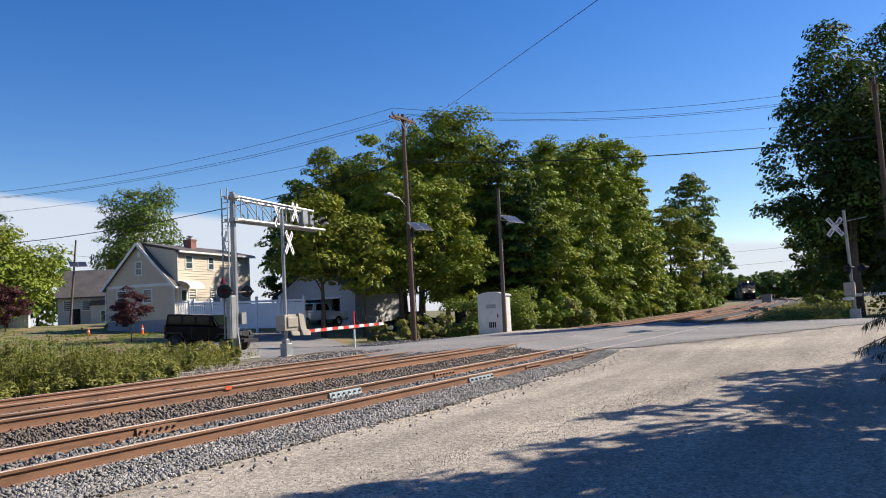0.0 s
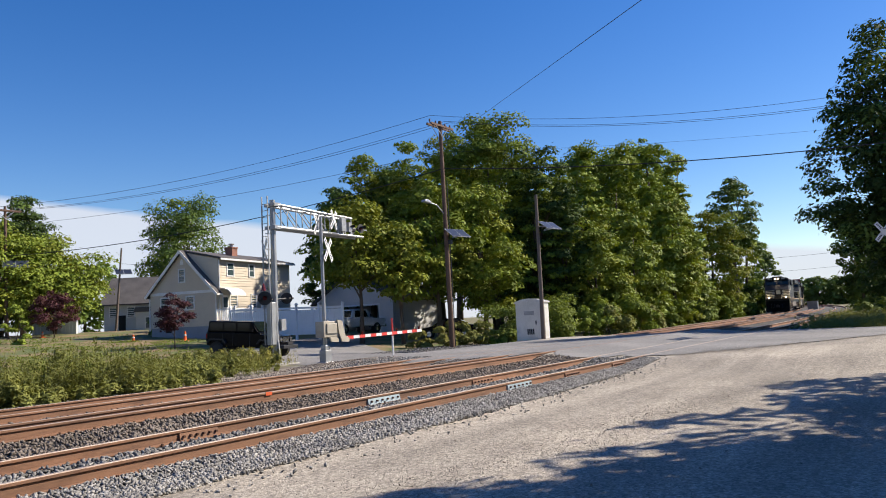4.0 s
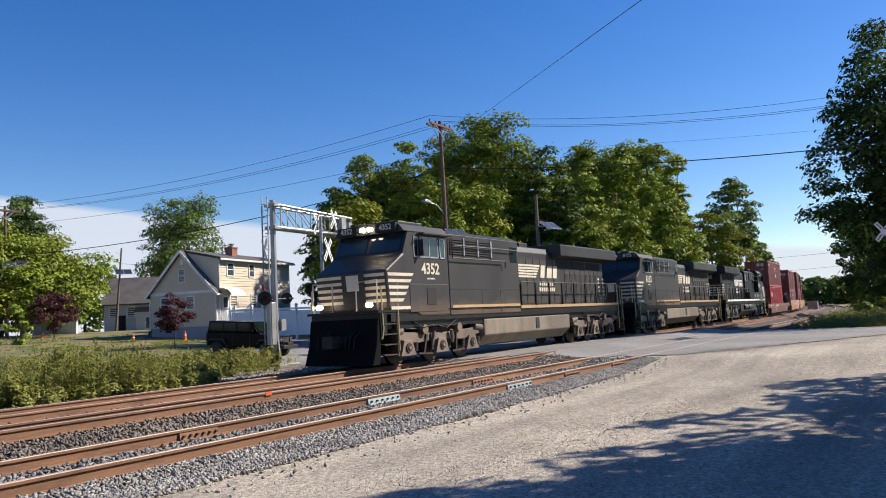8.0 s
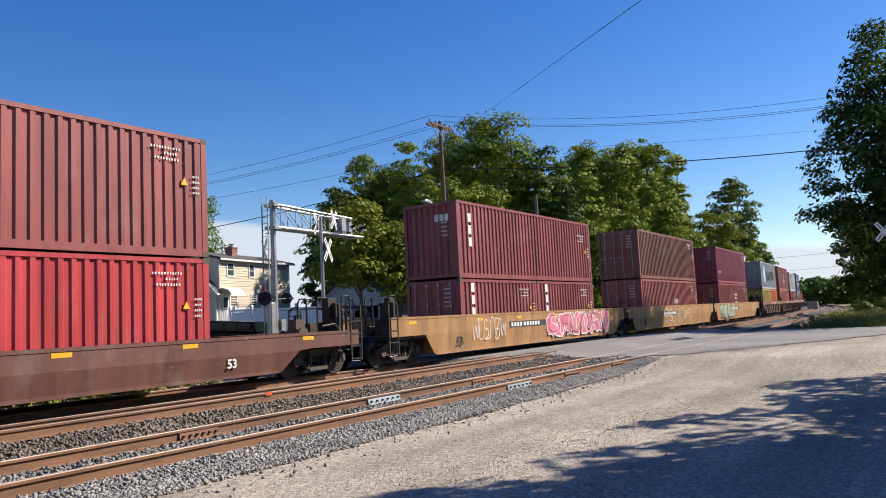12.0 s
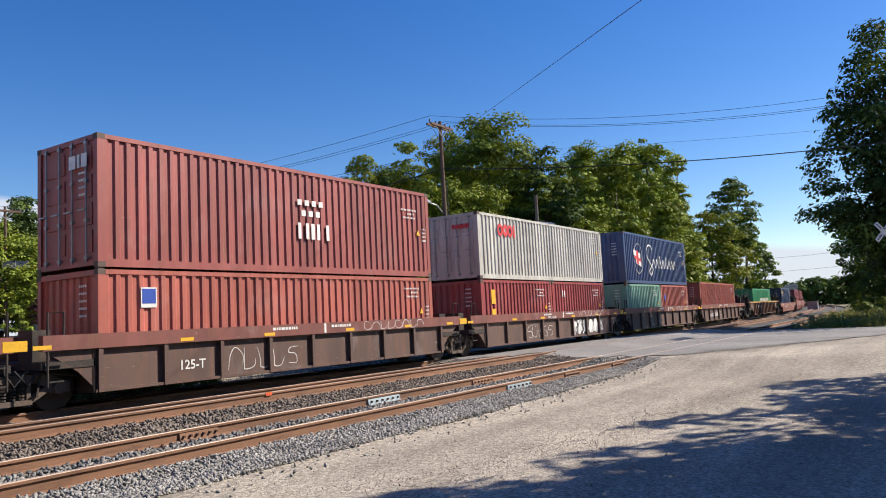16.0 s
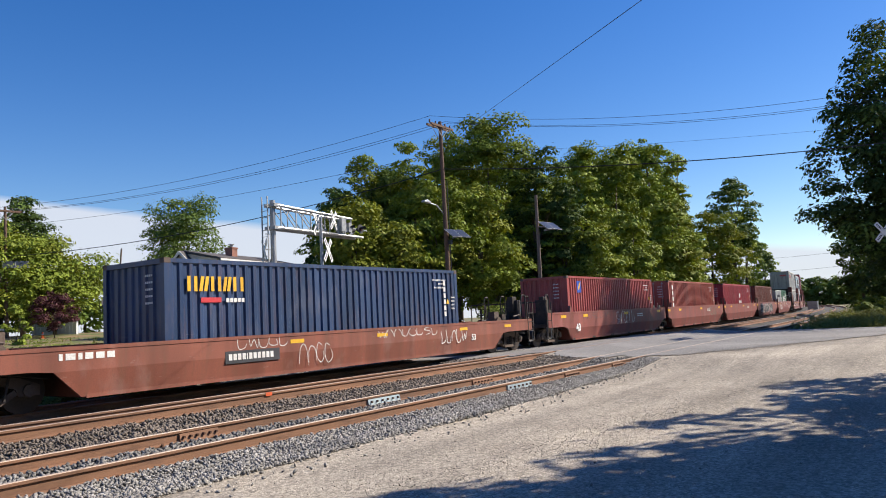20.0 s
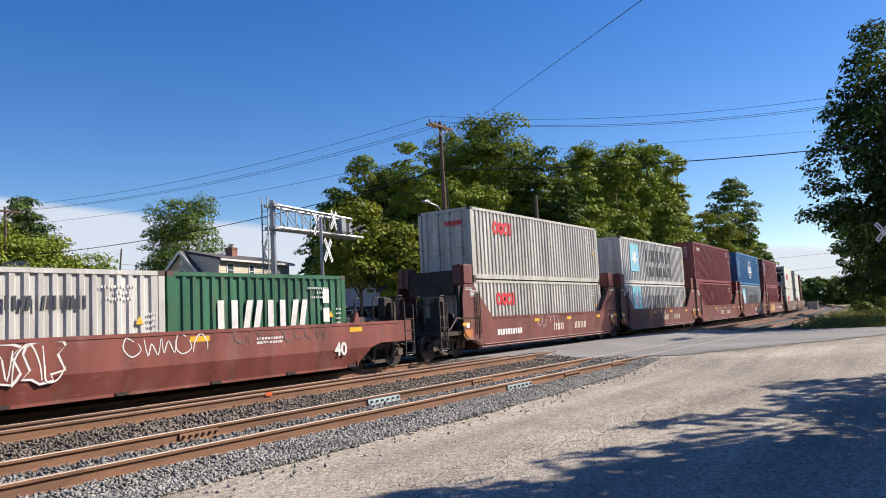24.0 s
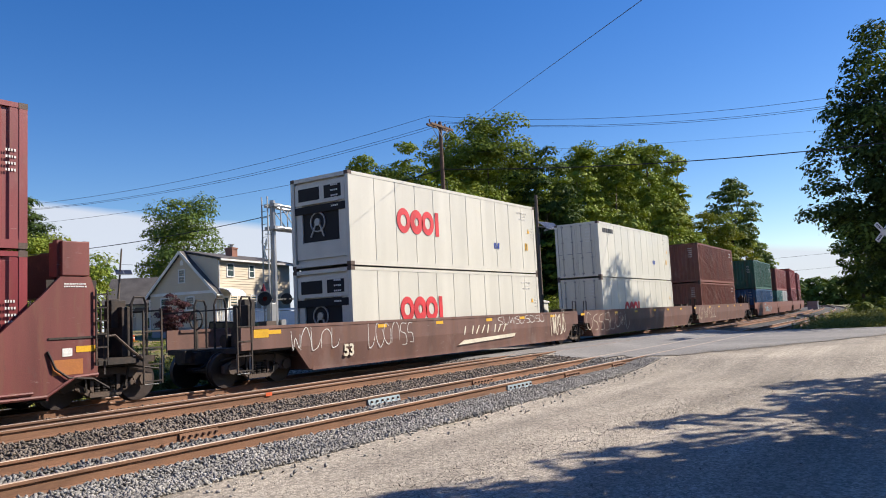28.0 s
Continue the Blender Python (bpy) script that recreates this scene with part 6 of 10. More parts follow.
        # steps at the corners, with their rails
        for x0, x1 in ((0.95, 1.75), (20.65, 21.35)):
            g = Geo()
            for k in range(5):
                z = 0.38 + k * 0.32
                g.box(x0 + 0.08, x1 - 0.08, s * 1.12, s * 1.47, z, z + 0.035)
            st = part("step", g, M_RAILY if not dust else M_UNDER, c, "boarding steps")
            part("step_side", Geo().box(x1 - 0.06, x1, s * 1.05, s * 1.48, 0.34, 1.74).box(x0, x0 + 0.06, s * 1.05, s * 1.4, 0.9, 1.74), m, st)
            e = -1 if x0 < 5 else 1
            part("step_rail", Geo().tube([((x0 if e < 0 else x1), s * 1.46, 2.55), ((x0 if e < 0 else x1) - e * 0.05, s * 1.47, 1.2), ((x0 if e < 0 else x1) + e * 0.02, s * 1.47, 0.9)], 0.025)
                 .tube([((x1 if e < 0 else x0), s * 1.48, 2.72), ((x1 if e < 0 else x0), s * 1.49, 0.5)], 0.025), M_RAILY, st, "faded yellow boarding hand rail")
    # pilots, plow and couplers
    for e, x in ((-1, 0.9), (1, 21.35)):
        part("pilot_plow", Geo().prism([(x + e * 0.05, 0.12), (x + e * 0.42, 0.12), (x + e * 0.2, 0.75), (x + e * 0.1, 1.55), (x - e * 0.1, 1.55)], -1.42, 1.42), M_PLOW, c, "black snow plow pilot", bev=0.03)
        part("coupler", Geo().box(x, x + e * 0.55, -0.13, 0.13, 0.72, 1.0).box(x + e * 0.5, x + e * 0.85, -0.22, 0.22, 0.68, 1.05), M_UNDER, c)
        for yy in (-0.75, -0.55, -0.4, 0.4, 0.55, 0.75):
            part("air_hose", Geo().tube([(x + e * 0.1, yy, 1.2), (x + e * 0.45, yy * 1.03, 1.0), (x + e * 0.5, yy * 0.98, 0.62)], 0.028, 5), M_BLACKHOLE, c)
        part("end_rail", Geo().tube([(x + e * 0.0, -0.5, 1.8), (x + e * 0.0, -0.5, 2.7), (x + e * 0.0, -1.35, 2.75), (x + e * 0.0, -1.35, 1.8)], 0.025)
             , M_RAILY if e > 0 else M_CREAM, c)
        part("end_rail", Geo().tube([(x, 0.5, 1.8), (x, 0.5, 2.7), (x, 1.35, 2.75), (x, 1.35, 1.8)], 0.025), M_RAILY if e > 0 else M_CREAM, c)
    # rear of the hood
    for k in range(5):
        part("stripe", Geo().box(19.985, 20.012, -0.95, 0.95, 2.2 + k * 0.2, 2.3 + k * 0.2), M_CREAM if dust else M_LET_W, hood)
        for s in sides:
            part("stripe", Geo().box(19.4 - 0.1 * k, 20.0, s * 1.022 - 0.003, s * 1.022 + 0.003, 2.2 + k * 0.2, 2.3 + k * 0.2), M_CREAM if dust else M_LET_W, hood)
    if turned:
        rn = part("lettering", text_mesh(words, 0.4, 0.003, 0.012), M_LET_W, rad, "white road number", at=(20.46, 0, 3.75))
        rn.rotation_euler = (0, 0, math.pi / 2)
        part("rear_plate", Geo().box(19.9, 20.45, -1.0, 1.0, 3.2, 3.97), m, rad)
    part("tail_lamp", Geo().cyl((20.45, 0.12, 4.2), (20.5, 0.12, 4.2), 0.09, seg=12).cyl((20.45, -0.12, 4.2), (20.5, -0.12, 4.2), 0.09, seg=12), M_LAMP_OFF, rad)
    MOVING.append((c, u, 22.3, 0.0, turned))
    return c


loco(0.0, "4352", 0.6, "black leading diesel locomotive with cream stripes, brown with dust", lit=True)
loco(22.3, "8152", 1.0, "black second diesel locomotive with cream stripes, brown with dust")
loco(44.6, "4533", 0.0, "clean black diesel locomotive with white stripes, running in reverse", turned=True)


# ---- the cars and their loads ----
def vertical_bars(c, x, z, y, n, h=0.16, material=None, w=0.12):
    g = Geo()
    for k in range(n):
        g.box(x, x + w, y - 0.004, y + 0.004, z - k * h * 1.35 - h, z - k * h * 1.35)
    part("lettering_bar", g, material or M_LET_W, c)


def id_bars(c, length, h, seed, material=None):
    """Owner code and check digits as small bars near the far top corner, hazard triangle near the edge."""
    st = random.Random(seed)
    for q, (n, dx) in enumerate(((11, 1.55), (5, 1.2), (9, 1.45))):
        blocks(c, "code_bar", material or M_LET_W, Y_SIDE - 0.002, length - dx, h - 0.4 - q * 0.13, 0.055, [st.uniform(0.025, 0.045) for _ in range(n)], 0.04)
    for k in range(4):
        blocks(c, "code_bar", material or M_LET_W, Y_SIDE - 0.002, length - 0.42, h - 1.0 - k * 0.13, 0.05, [st.uniform(0.02, 0.035) for _ in range(4)], 0.025)
    x, z = length - 0.75, h - 1.2
    part("hazard_triangle", Geo().prism([(x, z), (x + 0.2, z), (x + 0.1, z + 0.18)], Y_SIDE - 0.006, Y_SIDE + 0.002), M_LET_Y, c)
    g = Geo()
    for k in range(5):
        for q in range(4):
            g.box(-0.004, 0.004, -0.78 + q * 0.075, -0.73 + q * 0.075, h * 0.86 - k * 0.16, h * 0.86 - k * 0.16 + 0.05)
    part("code_bar", g, material or M_LET_W, c, at=(-0.004, 0, 0))["kind"] = "stuff"


def stars7(c, x, z):
    g = Geo()
    for k in range(4):
        g.box(x + k * 0.28, x + k * 0.28 + 0.17, Y_SIDE - 0.006, Y_SIDE + 0.002, z + 0.3, z + 0.46)
    for k in range(3):
        g.box(x + 0.14 + k * 0.28, x + 0.31 + k * 0.28, Y_SIDE - 0.006, Y_SIDE + 0.002, z, z + 0.16)
    part("emblem", g, M_LET_W, c, "white emblem marks")


def round_name(c, x, z, s, end=True):
    """A red name drawn as three plain rings and a bar."""
    for q, xx in enumerate((0, 0.86, 1.64)):
        disc(c, "brand_bar", M_LET_R, x + (0.43 + xx) * s, z, YS, 0.5 * s, 18, (0.24 if q != 1 else 0.17) * s, "red round brand shape", 0.86)
    part("brand_bar", Geo().box(x + 2.62 * s, x + 2.86 * s, YS - 0.004, YS + 0.004, z - 0.5 * s, z + 0.5 * s), M_LET_R, c)


def name_blocks(c, x, z, h, widths, material, gap=0.09, slope=0.0, label=""):
    blocks(c, "brand_bar", material, Y_SIDE - 0.004, x, z, h, widths, gap, label=label, slope=slope)


YS = Y_SIDE - 0.004
B0 = 0.27
LOCK = 0.042  # height of the locks between stacked containers
U0 = -S0


def pair(U, low, high):
    """Loads of one well: the lower container or two short ones, and the upper one."""
    out = []
    z = B0
    if isinstance(low[0], tuple):
        out.append(container(U + U0, z, 6.06, *low[0]))
        out.append(container(U + U0 + 6.13, z, 6.06, *low[1]))
        hl = low[0][0]
    else:
        out.append(container(U + U0, z, 12.192, *low))
        hl = low[0]
    if high:
        out.append(container(U + U0, z + hl + LOCK, 12.192, *high))
        for x in (0.02, 12.05):
            for y in (-1.2, 1.08):
                part("stacking_lock", cached("lock", lambda: Geo().box(0, 0.12, 0, 0.12, -LOCK, 0).mesh("stacking_lock")), M_CASTING, out[-1], at=(x, y, 0))
    for k, c in enumerate(out):
        id_bars(c, 6.06 if isinstance(low[0], tuple) and k < 2 else 12.192, hl, int(U) + k)
    return out


# single 53-foot well
w = well(269.6 + U0, "brown_a", "plain", "brown single well car with graffiti and yellow reflectors", 1.25, 0.28, 2.1, 3.0, 3.0, truck_r=True, coupler_f=True, coupler_r=True)
reflectors(w, (-4.3, -0.8, 2.2, 5.3, 8.2, 11.2, 15.0), 1.05)
blocks(w, "lettering_bar", M_LET_W, -1.504, 2.4, 0.92, 0.2, [0.13] * 3 + [0.02] + [0.13] * 5, 0.06)
number_text(w, "53", 0.3, 12.6, 0.6, -1.502, M_LET_W)
scrawl(w, 0.2, 2.6, 0.45, 1.05, -1.506, M_LET_W, 3, 0.04)
stencils(w, -2.8, 1.02, -1.503, 6, 4)
cs = pair(269.6, (HC, "red_c", "bright red forty-foot shipping container in a well car"), (HC, "red_a", "faded maroon shipping container stacked on a red one"))
name_blocks(cs[0], 0.95, 1.75, 0.55, [0.3, 0.3, 0.1], M_LET_W)
name_blocks(cs[1], 6.0, 1.05, 0.45, [0.32, 0.12, 0.4], M_LET_W)
stars7(cs[1], 5.9, 1.75)
blocks(cs[1], "brand_bar", M_LET_W, -0.005, -0.75, 2.3, 0.3, [0.22, 0.1, 0.26], 0.06, face=0)
name_blocks(cs[1], 0.45, 2.35, 0.14, [0.1] * 6, M_LET_W)

# three-unit 53-foot well car, tan
for k, U in enumerate((292.95, 312.4, 331.7)):
    w = well(U + U0, "tan_a", "plain", ("tan yellow well car unit with pink graffiti", "tan yellow well car unit with dirty streaks", "tan yellow well car unit with green and orange graffiti")[k],
             1.55, 0.27, 2.1, 2.4 if k == 0 else 1.15, 2.4 if k == 2 else 1.15, truck_r=(k == 2), coupler_f=(k == 0), coupler_r=(k == 2))
    reflectors(w, (-3.6, 0.6, 3.6, 7.0, 10.5, 13.6), 1.3)
    number_text(w, "53", 0.42, -0.6, 0.62, -1.502, M_LET_K)
    plate = part("number_plate", Geo().box(3.0, 6.2, -1.506, -1.498, 0.95, 1.2), M_LET_K, w, "dark plate with painted marks")
    blocks(plate, "lettering_bar", M_LET_W, -1.508, 3.15, 1.0, 0.15, [0.15] * 4 + [0.02] + [0.15] * 6, 0.09)
    if k == 0:
        scrawl(w, 6.5, 13.0, 0.5, 1.42, -1.514, M_LET_W, 205, 0.07, 7)
        scrawl(w, 6.5, 13.0, 0.5, 1.42, -1.519, mat("black_spray", (0.025, 0.03, 0.03), 0.6), 206, 0.045, 6)
        piece_letters(w, 6.3, 13.2, 0.4, 1.5, -1.505, mat("pink_spray", (0.62, 0.16, 0.24), 0.6), M_LET_W, 5, 8)
        scrawl(w, 0.2, 2.6, 0.6, 1.4, -1.506, M_LET_W, 6, 0.05)
    elif k == 1:
        scrawl(w, 3, 9, 0.5, 1.4, -1.506, M_LET_W, 9, 0.06)
    else:
        piece_letters(w, -1.5, 4.2, 0.35, 1.5, -1.505, mat("pale_green_spray", (0.30, 0.38, 0.27), 0.6), mat("black_spray", (0.025, 0.03, 0.03), 0.6), 12, 4)
        scrawl(w, -1.3, 4.0, 0.45, 1.4, -1.514, mat("black_spray", (0.025, 0.03, 0.03), 0.6), 207, 0.08, 5)
        scrawl(w, -1.3, 4.0, 0.45, 1.4, -1.519, M_LET_W, 208, 0.05, 4)
        scrawl(w, 4.8, 8, 0.5, 1.2, -1.506, M_LET_W, 13, 0.03)
        scrawl(w, 12.4, 14.5, 0.7, 1.4, -1.506, M_LET_W, 15, 0.05)
cs = pair(292.95, ((STD, "red_d", "maroon twenty-foot shipping container in a well car", True), (STD, "red_d", "maroon twenty-foot shipping container in a well car")), (HC, "red_d", "maroon forty-foot shipping container stacked on two short ones"))
for c in cs:
    vertical_bars(c, 0.75, 2.45, YS, 3, 0.34, w=0.22)
blocks(cs[2], "brand_bar", M_LET_W, -0.005, -0.85, 2.15, 0.26, [0.16, 0.16, 0.18], 0.06, face=0)
cs = pair(312.4, (HC, "red_b", "rose red shipping container with white name in a well car", True), (HC, "brown", "faded brown shipping container on top of a red one", True))
name_blocks(cs[0], 6.5, 1.4, 0.3, [0.2, 0.08, 0.25], M_LET_W)
cs = pair(331.7, (HC, "red_a", "faded maroon shipping container in a tan well car"), (HC, "wine", "wine red shipping container stacked on a maroon one"))
stars7(cs[0], 6.2, 1.6)
name_blocks(cs[0], 6.2, 1.05, 0.35, [0.3, 0.12, 0.4], M_LET_W)
name_blocks(cs[1], 0.6, 0.8, 0.14, [0.1] * 4, M_LET_W)

# five-unit 40-foot well car with ribbed sides
for k, U in enumerate((353.6, 368.95, 384.4, 399.95, 415.6)):
    w = well(U + U0, "brown_b", "husky", "ribbed brown well car unit with red top sill and graffiti", 1.5, 0.3, 0.2, 2.6 if k == 0 else 1.1, 2.6 if k == 4 else 1.1, truck_r=(k == 4), coupler_f=(k == 0), coupler_r=(k == 4), chord=W_COL["sill"])
    reflectors(w, (-1.5, 1.8, 4.3, 7.4, 10.2, 12.6), 1.23, w=0.36, h=0.08)
    part("reflector", Geo().box(-2.05, -1.6, -1.506, -1.498, 1.22, 1.42), M_LET_Y, w)
    part("mark", Geo().box(6.5, 6.58, -1.506, -1.498, 1.22, 1.48), M_LET_W, w)
    stencils(w, 4.6, 1.36, -1.504, 7, U, 0.07)
    stencils(w, 6.8, 1.36, -1.504, 6, U + 1, 0.07)
    scrawl(w, 8.2, 11.2, 1.22, 1.48, -1.505, M_LET_W, int(U) + 2, 0.025, 8)
    scrawl(w, 3.2, 5.6, 0.45, 1.0, -1.384, M_LET_W, int(U) + 3, 0.03, 5)
    if k in (1, 4):
        number_text(w, "125-T", 0.3, 2.2, 0.68, -1.384, M_LET_W, 0.004)
    if k == 2:
        piece_letters(w, 7.6, 11.3, 0.38, 1.1, -1.384, M_LET_W, M_LET_K, 21, 6)
        scrawl(w, 7.7, 11.2, 0.42, 1.06, -1.394, M_LET_K, 209, 0.06, 6)
        number_text(w, "WELL LD LMT", 0.13, 5.4, 1.27, -1.502, M_LET_W, 0.003)
    if k == 4:
        blocks(w, "lettering_bar", M_LET_W, -1.384, 2.4, 0.6, 0.26, [0.16] * 4 + [0.04] + [0.16] * 6, 0.08)
cs = pair(353.6, ((STD, "mustard", "mustard yellow twenty-foot shipping container with dark mark"), (STD, "orange_a", "orange twenty-foot shipping container with blue emblem")), (HC, "grey_a", "light grey shipping container with pale blue star panel", True))
part("brand_bar", Geo().prism([(3.3, 0.3), (3.6, 0.3), (3.6, 1.15), (3.3, 1.15)], YS - 0.004, YS + 0.004).box(3.75, 3.98, YS - 0.004, YS + 0.004, 0.3, 1.15).box(4.1, 4.35, YS - 0.004, YS + 0.004, 0.3, 1.15).box(3.3, 4.3, YS - 0.004, YS + 0.004, 1.05, 1.25), M_LET_K, cs[0], "dark brand mark")
for k in range(2):
    vertical_bars(cs[0], 0.75 + k * 0.45, 2.3, YS, 8, 0.13, M_LET_K)
part("emblem", Geo().prism([(0.55, 0.55), (0.95, 0.55), (1.2, 1.25), (0.8, 1.25)], YS - 0.004, YS + 0.004).prism([(1.15, 0.55), (1.45, 0.55), (1.6, 1.25), (1.3, 1.25)], YS - 0.004, YS + 0.004), M_LET_NAVY, cs[1], "royal blue emblem")
name_blocks(cs[1], 2.35, 0.6, 0.36, [0.24, 0.2, 0.2, 0.2, 0.2, 0.08, 0.24, 0.1, 0.2, 0.2, 0.22], M_LET_K, 0.1)


def star_panel(c, x, z, s):
    p = part("emblem_panel", Geo().box(x, x + s, YS - 0.003, YS + 0.003, z, z + s * 1.12), M_LET_B, c, "pale blue emblem panel")
    star(p, M_LET_W, x + s / 2, z + s * 0.56, YS - 0.006, s * 0.45)


star_panel(cs[2], 1.7, 0.75, 1.5)
name_blocks(cs[2], 4.15, 1.0, 0.95, [0.95, 0.8, 0.75, 0.8, 0.8, 0.85], M_LET_K, 0.18, label="dark grey name in plain bars")
cs = pair(368.95, (STD, "salmon", "salmon red shipping container with small blue mark"), (HC, "red_b", "rose red shipping container with white name", True))
name_blocks(cs[1], 5.9, 0.95, 0.45, [0.42, 0.14, 0.5], M_LET_W)
stars7(cs[1], 5.9, 1.6)
plate = part("emblem_plate", Geo().box(1.0, 1.4, YS - 0.003, YS + 0.003, 1.75, 2.2), M_LET_W, cs[0], "small white and blue emblem plate")
part("emblem", Geo().box(1.03, 1.37, YS - 0.007, YS - 0.001, 1.84, 2.17), M_LET_NAVY, plate)
blocks(cs[1], "brand_bar", M_LET_W, -0.05, -0.9, 2.2, 0.3, [0.22, 0.1, 0.26], 0.06, face=0)
cs = pair(384.4, ((STD, "red20", "dark red twenty-foot shipping container with yellow marks"), (STD, "red20", "dark red twenty-foot shipping container")), (STD, "cream_a", "pale grey shipping container with red name", True))
vertical_bars(cs[0], 0.75, 2.2, YS, 2, 0.55, M_LET_Y, 0.3)
round_name(cs[2], 1.5, 1.98, 0.5)
blocks(cs[2], "brand_bar", M_LET_R, -0.05, -0.85, 2.0, 0.16, [0.2, 0.2, 0.18, 0.12], 0.03, face=0)
name_blocks(cs[1], 1.0, 1.9, 0.28, [0.3], M_LET_W)
cs = pair(399.95, ((STD, "green20", "sage green twenty-foot shipping container, scuffed", True), (STD, "salmon", "brick red twenty-foot shipping container with blue mark")), (HC, "navy_a", "navy blue shipping container with white emblem and script", False))
c = cs[2]
disc(c, "emblem_ring", M_LET_W, 2.35, 1.45, YS, 0.88, 28, 0.855, "thin white ring", 0.85)
part("emblem", Geo().prism([(1.55, 1.6), (2.7, 1.4), (2.7, 1.75), (1.55, 1.95)], YS - 0.004, YS + 0.004).prism([(1.9, 1.15), (2.8, 0.98), (2.8, 1.38), (1.9, 1.55)], YS - 0.004, YS + 0.004), M_LET_W, c, "white pennant")
part("emblem", Geo().prism([(2.0, 1.15), (2.35, 1.1), (2.35, 1.88), (2.0, 1.93)], YS - 0.008, YS - 0.004).prism([(1.6, 1.45), (2.8, 1.25), (2.8, 1.42), (1.6, 1.63)], YS - 0.0125, YS - 0.0085), M_LET_R, c, "red pennant cross")
wv = Geo()
pts = [(4.55 + 0.45 * math.cos(0.4 + k * 0.28) - 0.02 * k, 1.9 + 0.45 * math.sin(0.4 + k * 0.28)) for k in range(14)] + [(5.0, 0.9), (4.6, 0.5), (4.2, 0.75)]
x = 5.1
for k in range(46):
    pts.append((5.0 + k * 0.105, 1.25 + 0.28 * math.sin(k * 1.05) + (0.25 if k in (12, 13, 26) else 0)))
for (ax, az), (bx, bz) in zip(pts, pts[1:]):
    wv.bar((ax, YS, az), (bx, YS, bz), 0.008, 0.075)
part("script_line", wv, M_LET_W, c, "flowing white brush line")
scrawl(cs[0], 1.6, 4.8, 0.3, 0.8, YS - 0.003, M_LET_W, 44, 0.05, 6)
disc(cs[1], "emblem", M_LET_NAVY, 0.8, 1.8, YS, 0.18)
cs = pair(415.6, (HC, "salmon", "faded red forty-foot shipping container, single in its well"), None)
name_blocks(cs[0], 10.9, 0.8, 0.3, [0.1, 0.1], M_LET_Y)

# single 48-foot well
w = well(437.07 + U0, "w48", "ribbed", "weathered brown ribbed well car with yellow top edge", 1.58, 0.32, 1.3, 2.9, 2.9, truck_r=True, coupler_f=True, coupler_r=True, chord=W_COL["tan_a"])
reflectors(w, (-1.4, 1.5, 5.0, 8.5, 12.0), 1.47, w=1.0, h=0.07)
blocks(w, "lettering_bar", M_LET_W, -1.384, 1.6, 0.95, 0.24, [0.14] * 4 + [0.05] + [0.14] * 6, 0.08)
cs = pair(437.07, (STD, "green_a", "bright green forty-foot shipping container, single in its well", True), None)
name_blocks(cs[0], 4.4, 1.0, 0.66, [0.5, 0.5, 0.5, 0.5, 0.55, 0.5, 0.5, 0.5, 0.55], M_LET_W, 0.16, label="white name in plain bars")
d = Geo().cyl((-0.035, 0.55, 1.5), (-0.03, 0.55, 1.5), 0.34, seg=18)
part("emblem", d, M_LET_W, cs[0], "round white emblem on the door")

# single 53-foot well
w = well(460.55 + U0, "blue_a", "plain", "oxide red single well car with white graffiti", 1.27, 0.25, 2.1, 3.0, 3.0, truck_r=True, coupler_f=True, coupler_r=True)
reflectors(w, (-4.3, 3.6, 7.2, 11.8, 15.0), 1.0, w=0.5)
plate = part("number_plate", Geo().box(1.45, 3.2, -1.506, -1.498, 0.62, 0.92), M_LET_K, w, "black plate with white marks")
blocks(plate, "lettering_bar", M_LET_W, -1.509, 1.55, 0.7, 0.15, [0.1] * 4 + [0.03] + [0.1] * 6, 0.04)
number_text(w, "53", 0.3, 12.7, 0.72, -1.502, M_LET_W)
scrawl(w, 1.8, 3.5, 0.95, 1.25, -1.506, M_LET_W, 51, 0.03, 5)
scrawl(w, 3.9, 5.2, 0.4, 0.95, -1.506, M_LET_W, 52, 0.03, 4)
scrawl(w, 7.2, 10.4, 0.95, 1.22, -1.506, M_LET_W, 53, 0.04, 8)
scrawl(w, 10.6, 12.2, 0.6, 1.05, -1.506, M_LET_W, 54, 0.05, 5)
stencils(w, -2.6, 1.0, -1.503, 4, 55, 0.13)
cs = pair(460.55, (HC, "blue_a", "deep blue forty-foot shipping container with yellow name"), None)
name_blocks(cs[0], 0.62, 2.12, 0.36, [0.28, 0.3, 0.3, 0.28, 0.32], M_LET_Y, 0.05)
name_blocks(cs[0], 1.0, 1.85, 0.12, [0.6], M_LET_R)
name_blocks(cs[0], 1.75, 1.85, 0.1, [0.09] * 5, M_LET_W, 0.03)
vertical_bars(cs[0], 11.3, 2.5, YS, 6, 0.16)

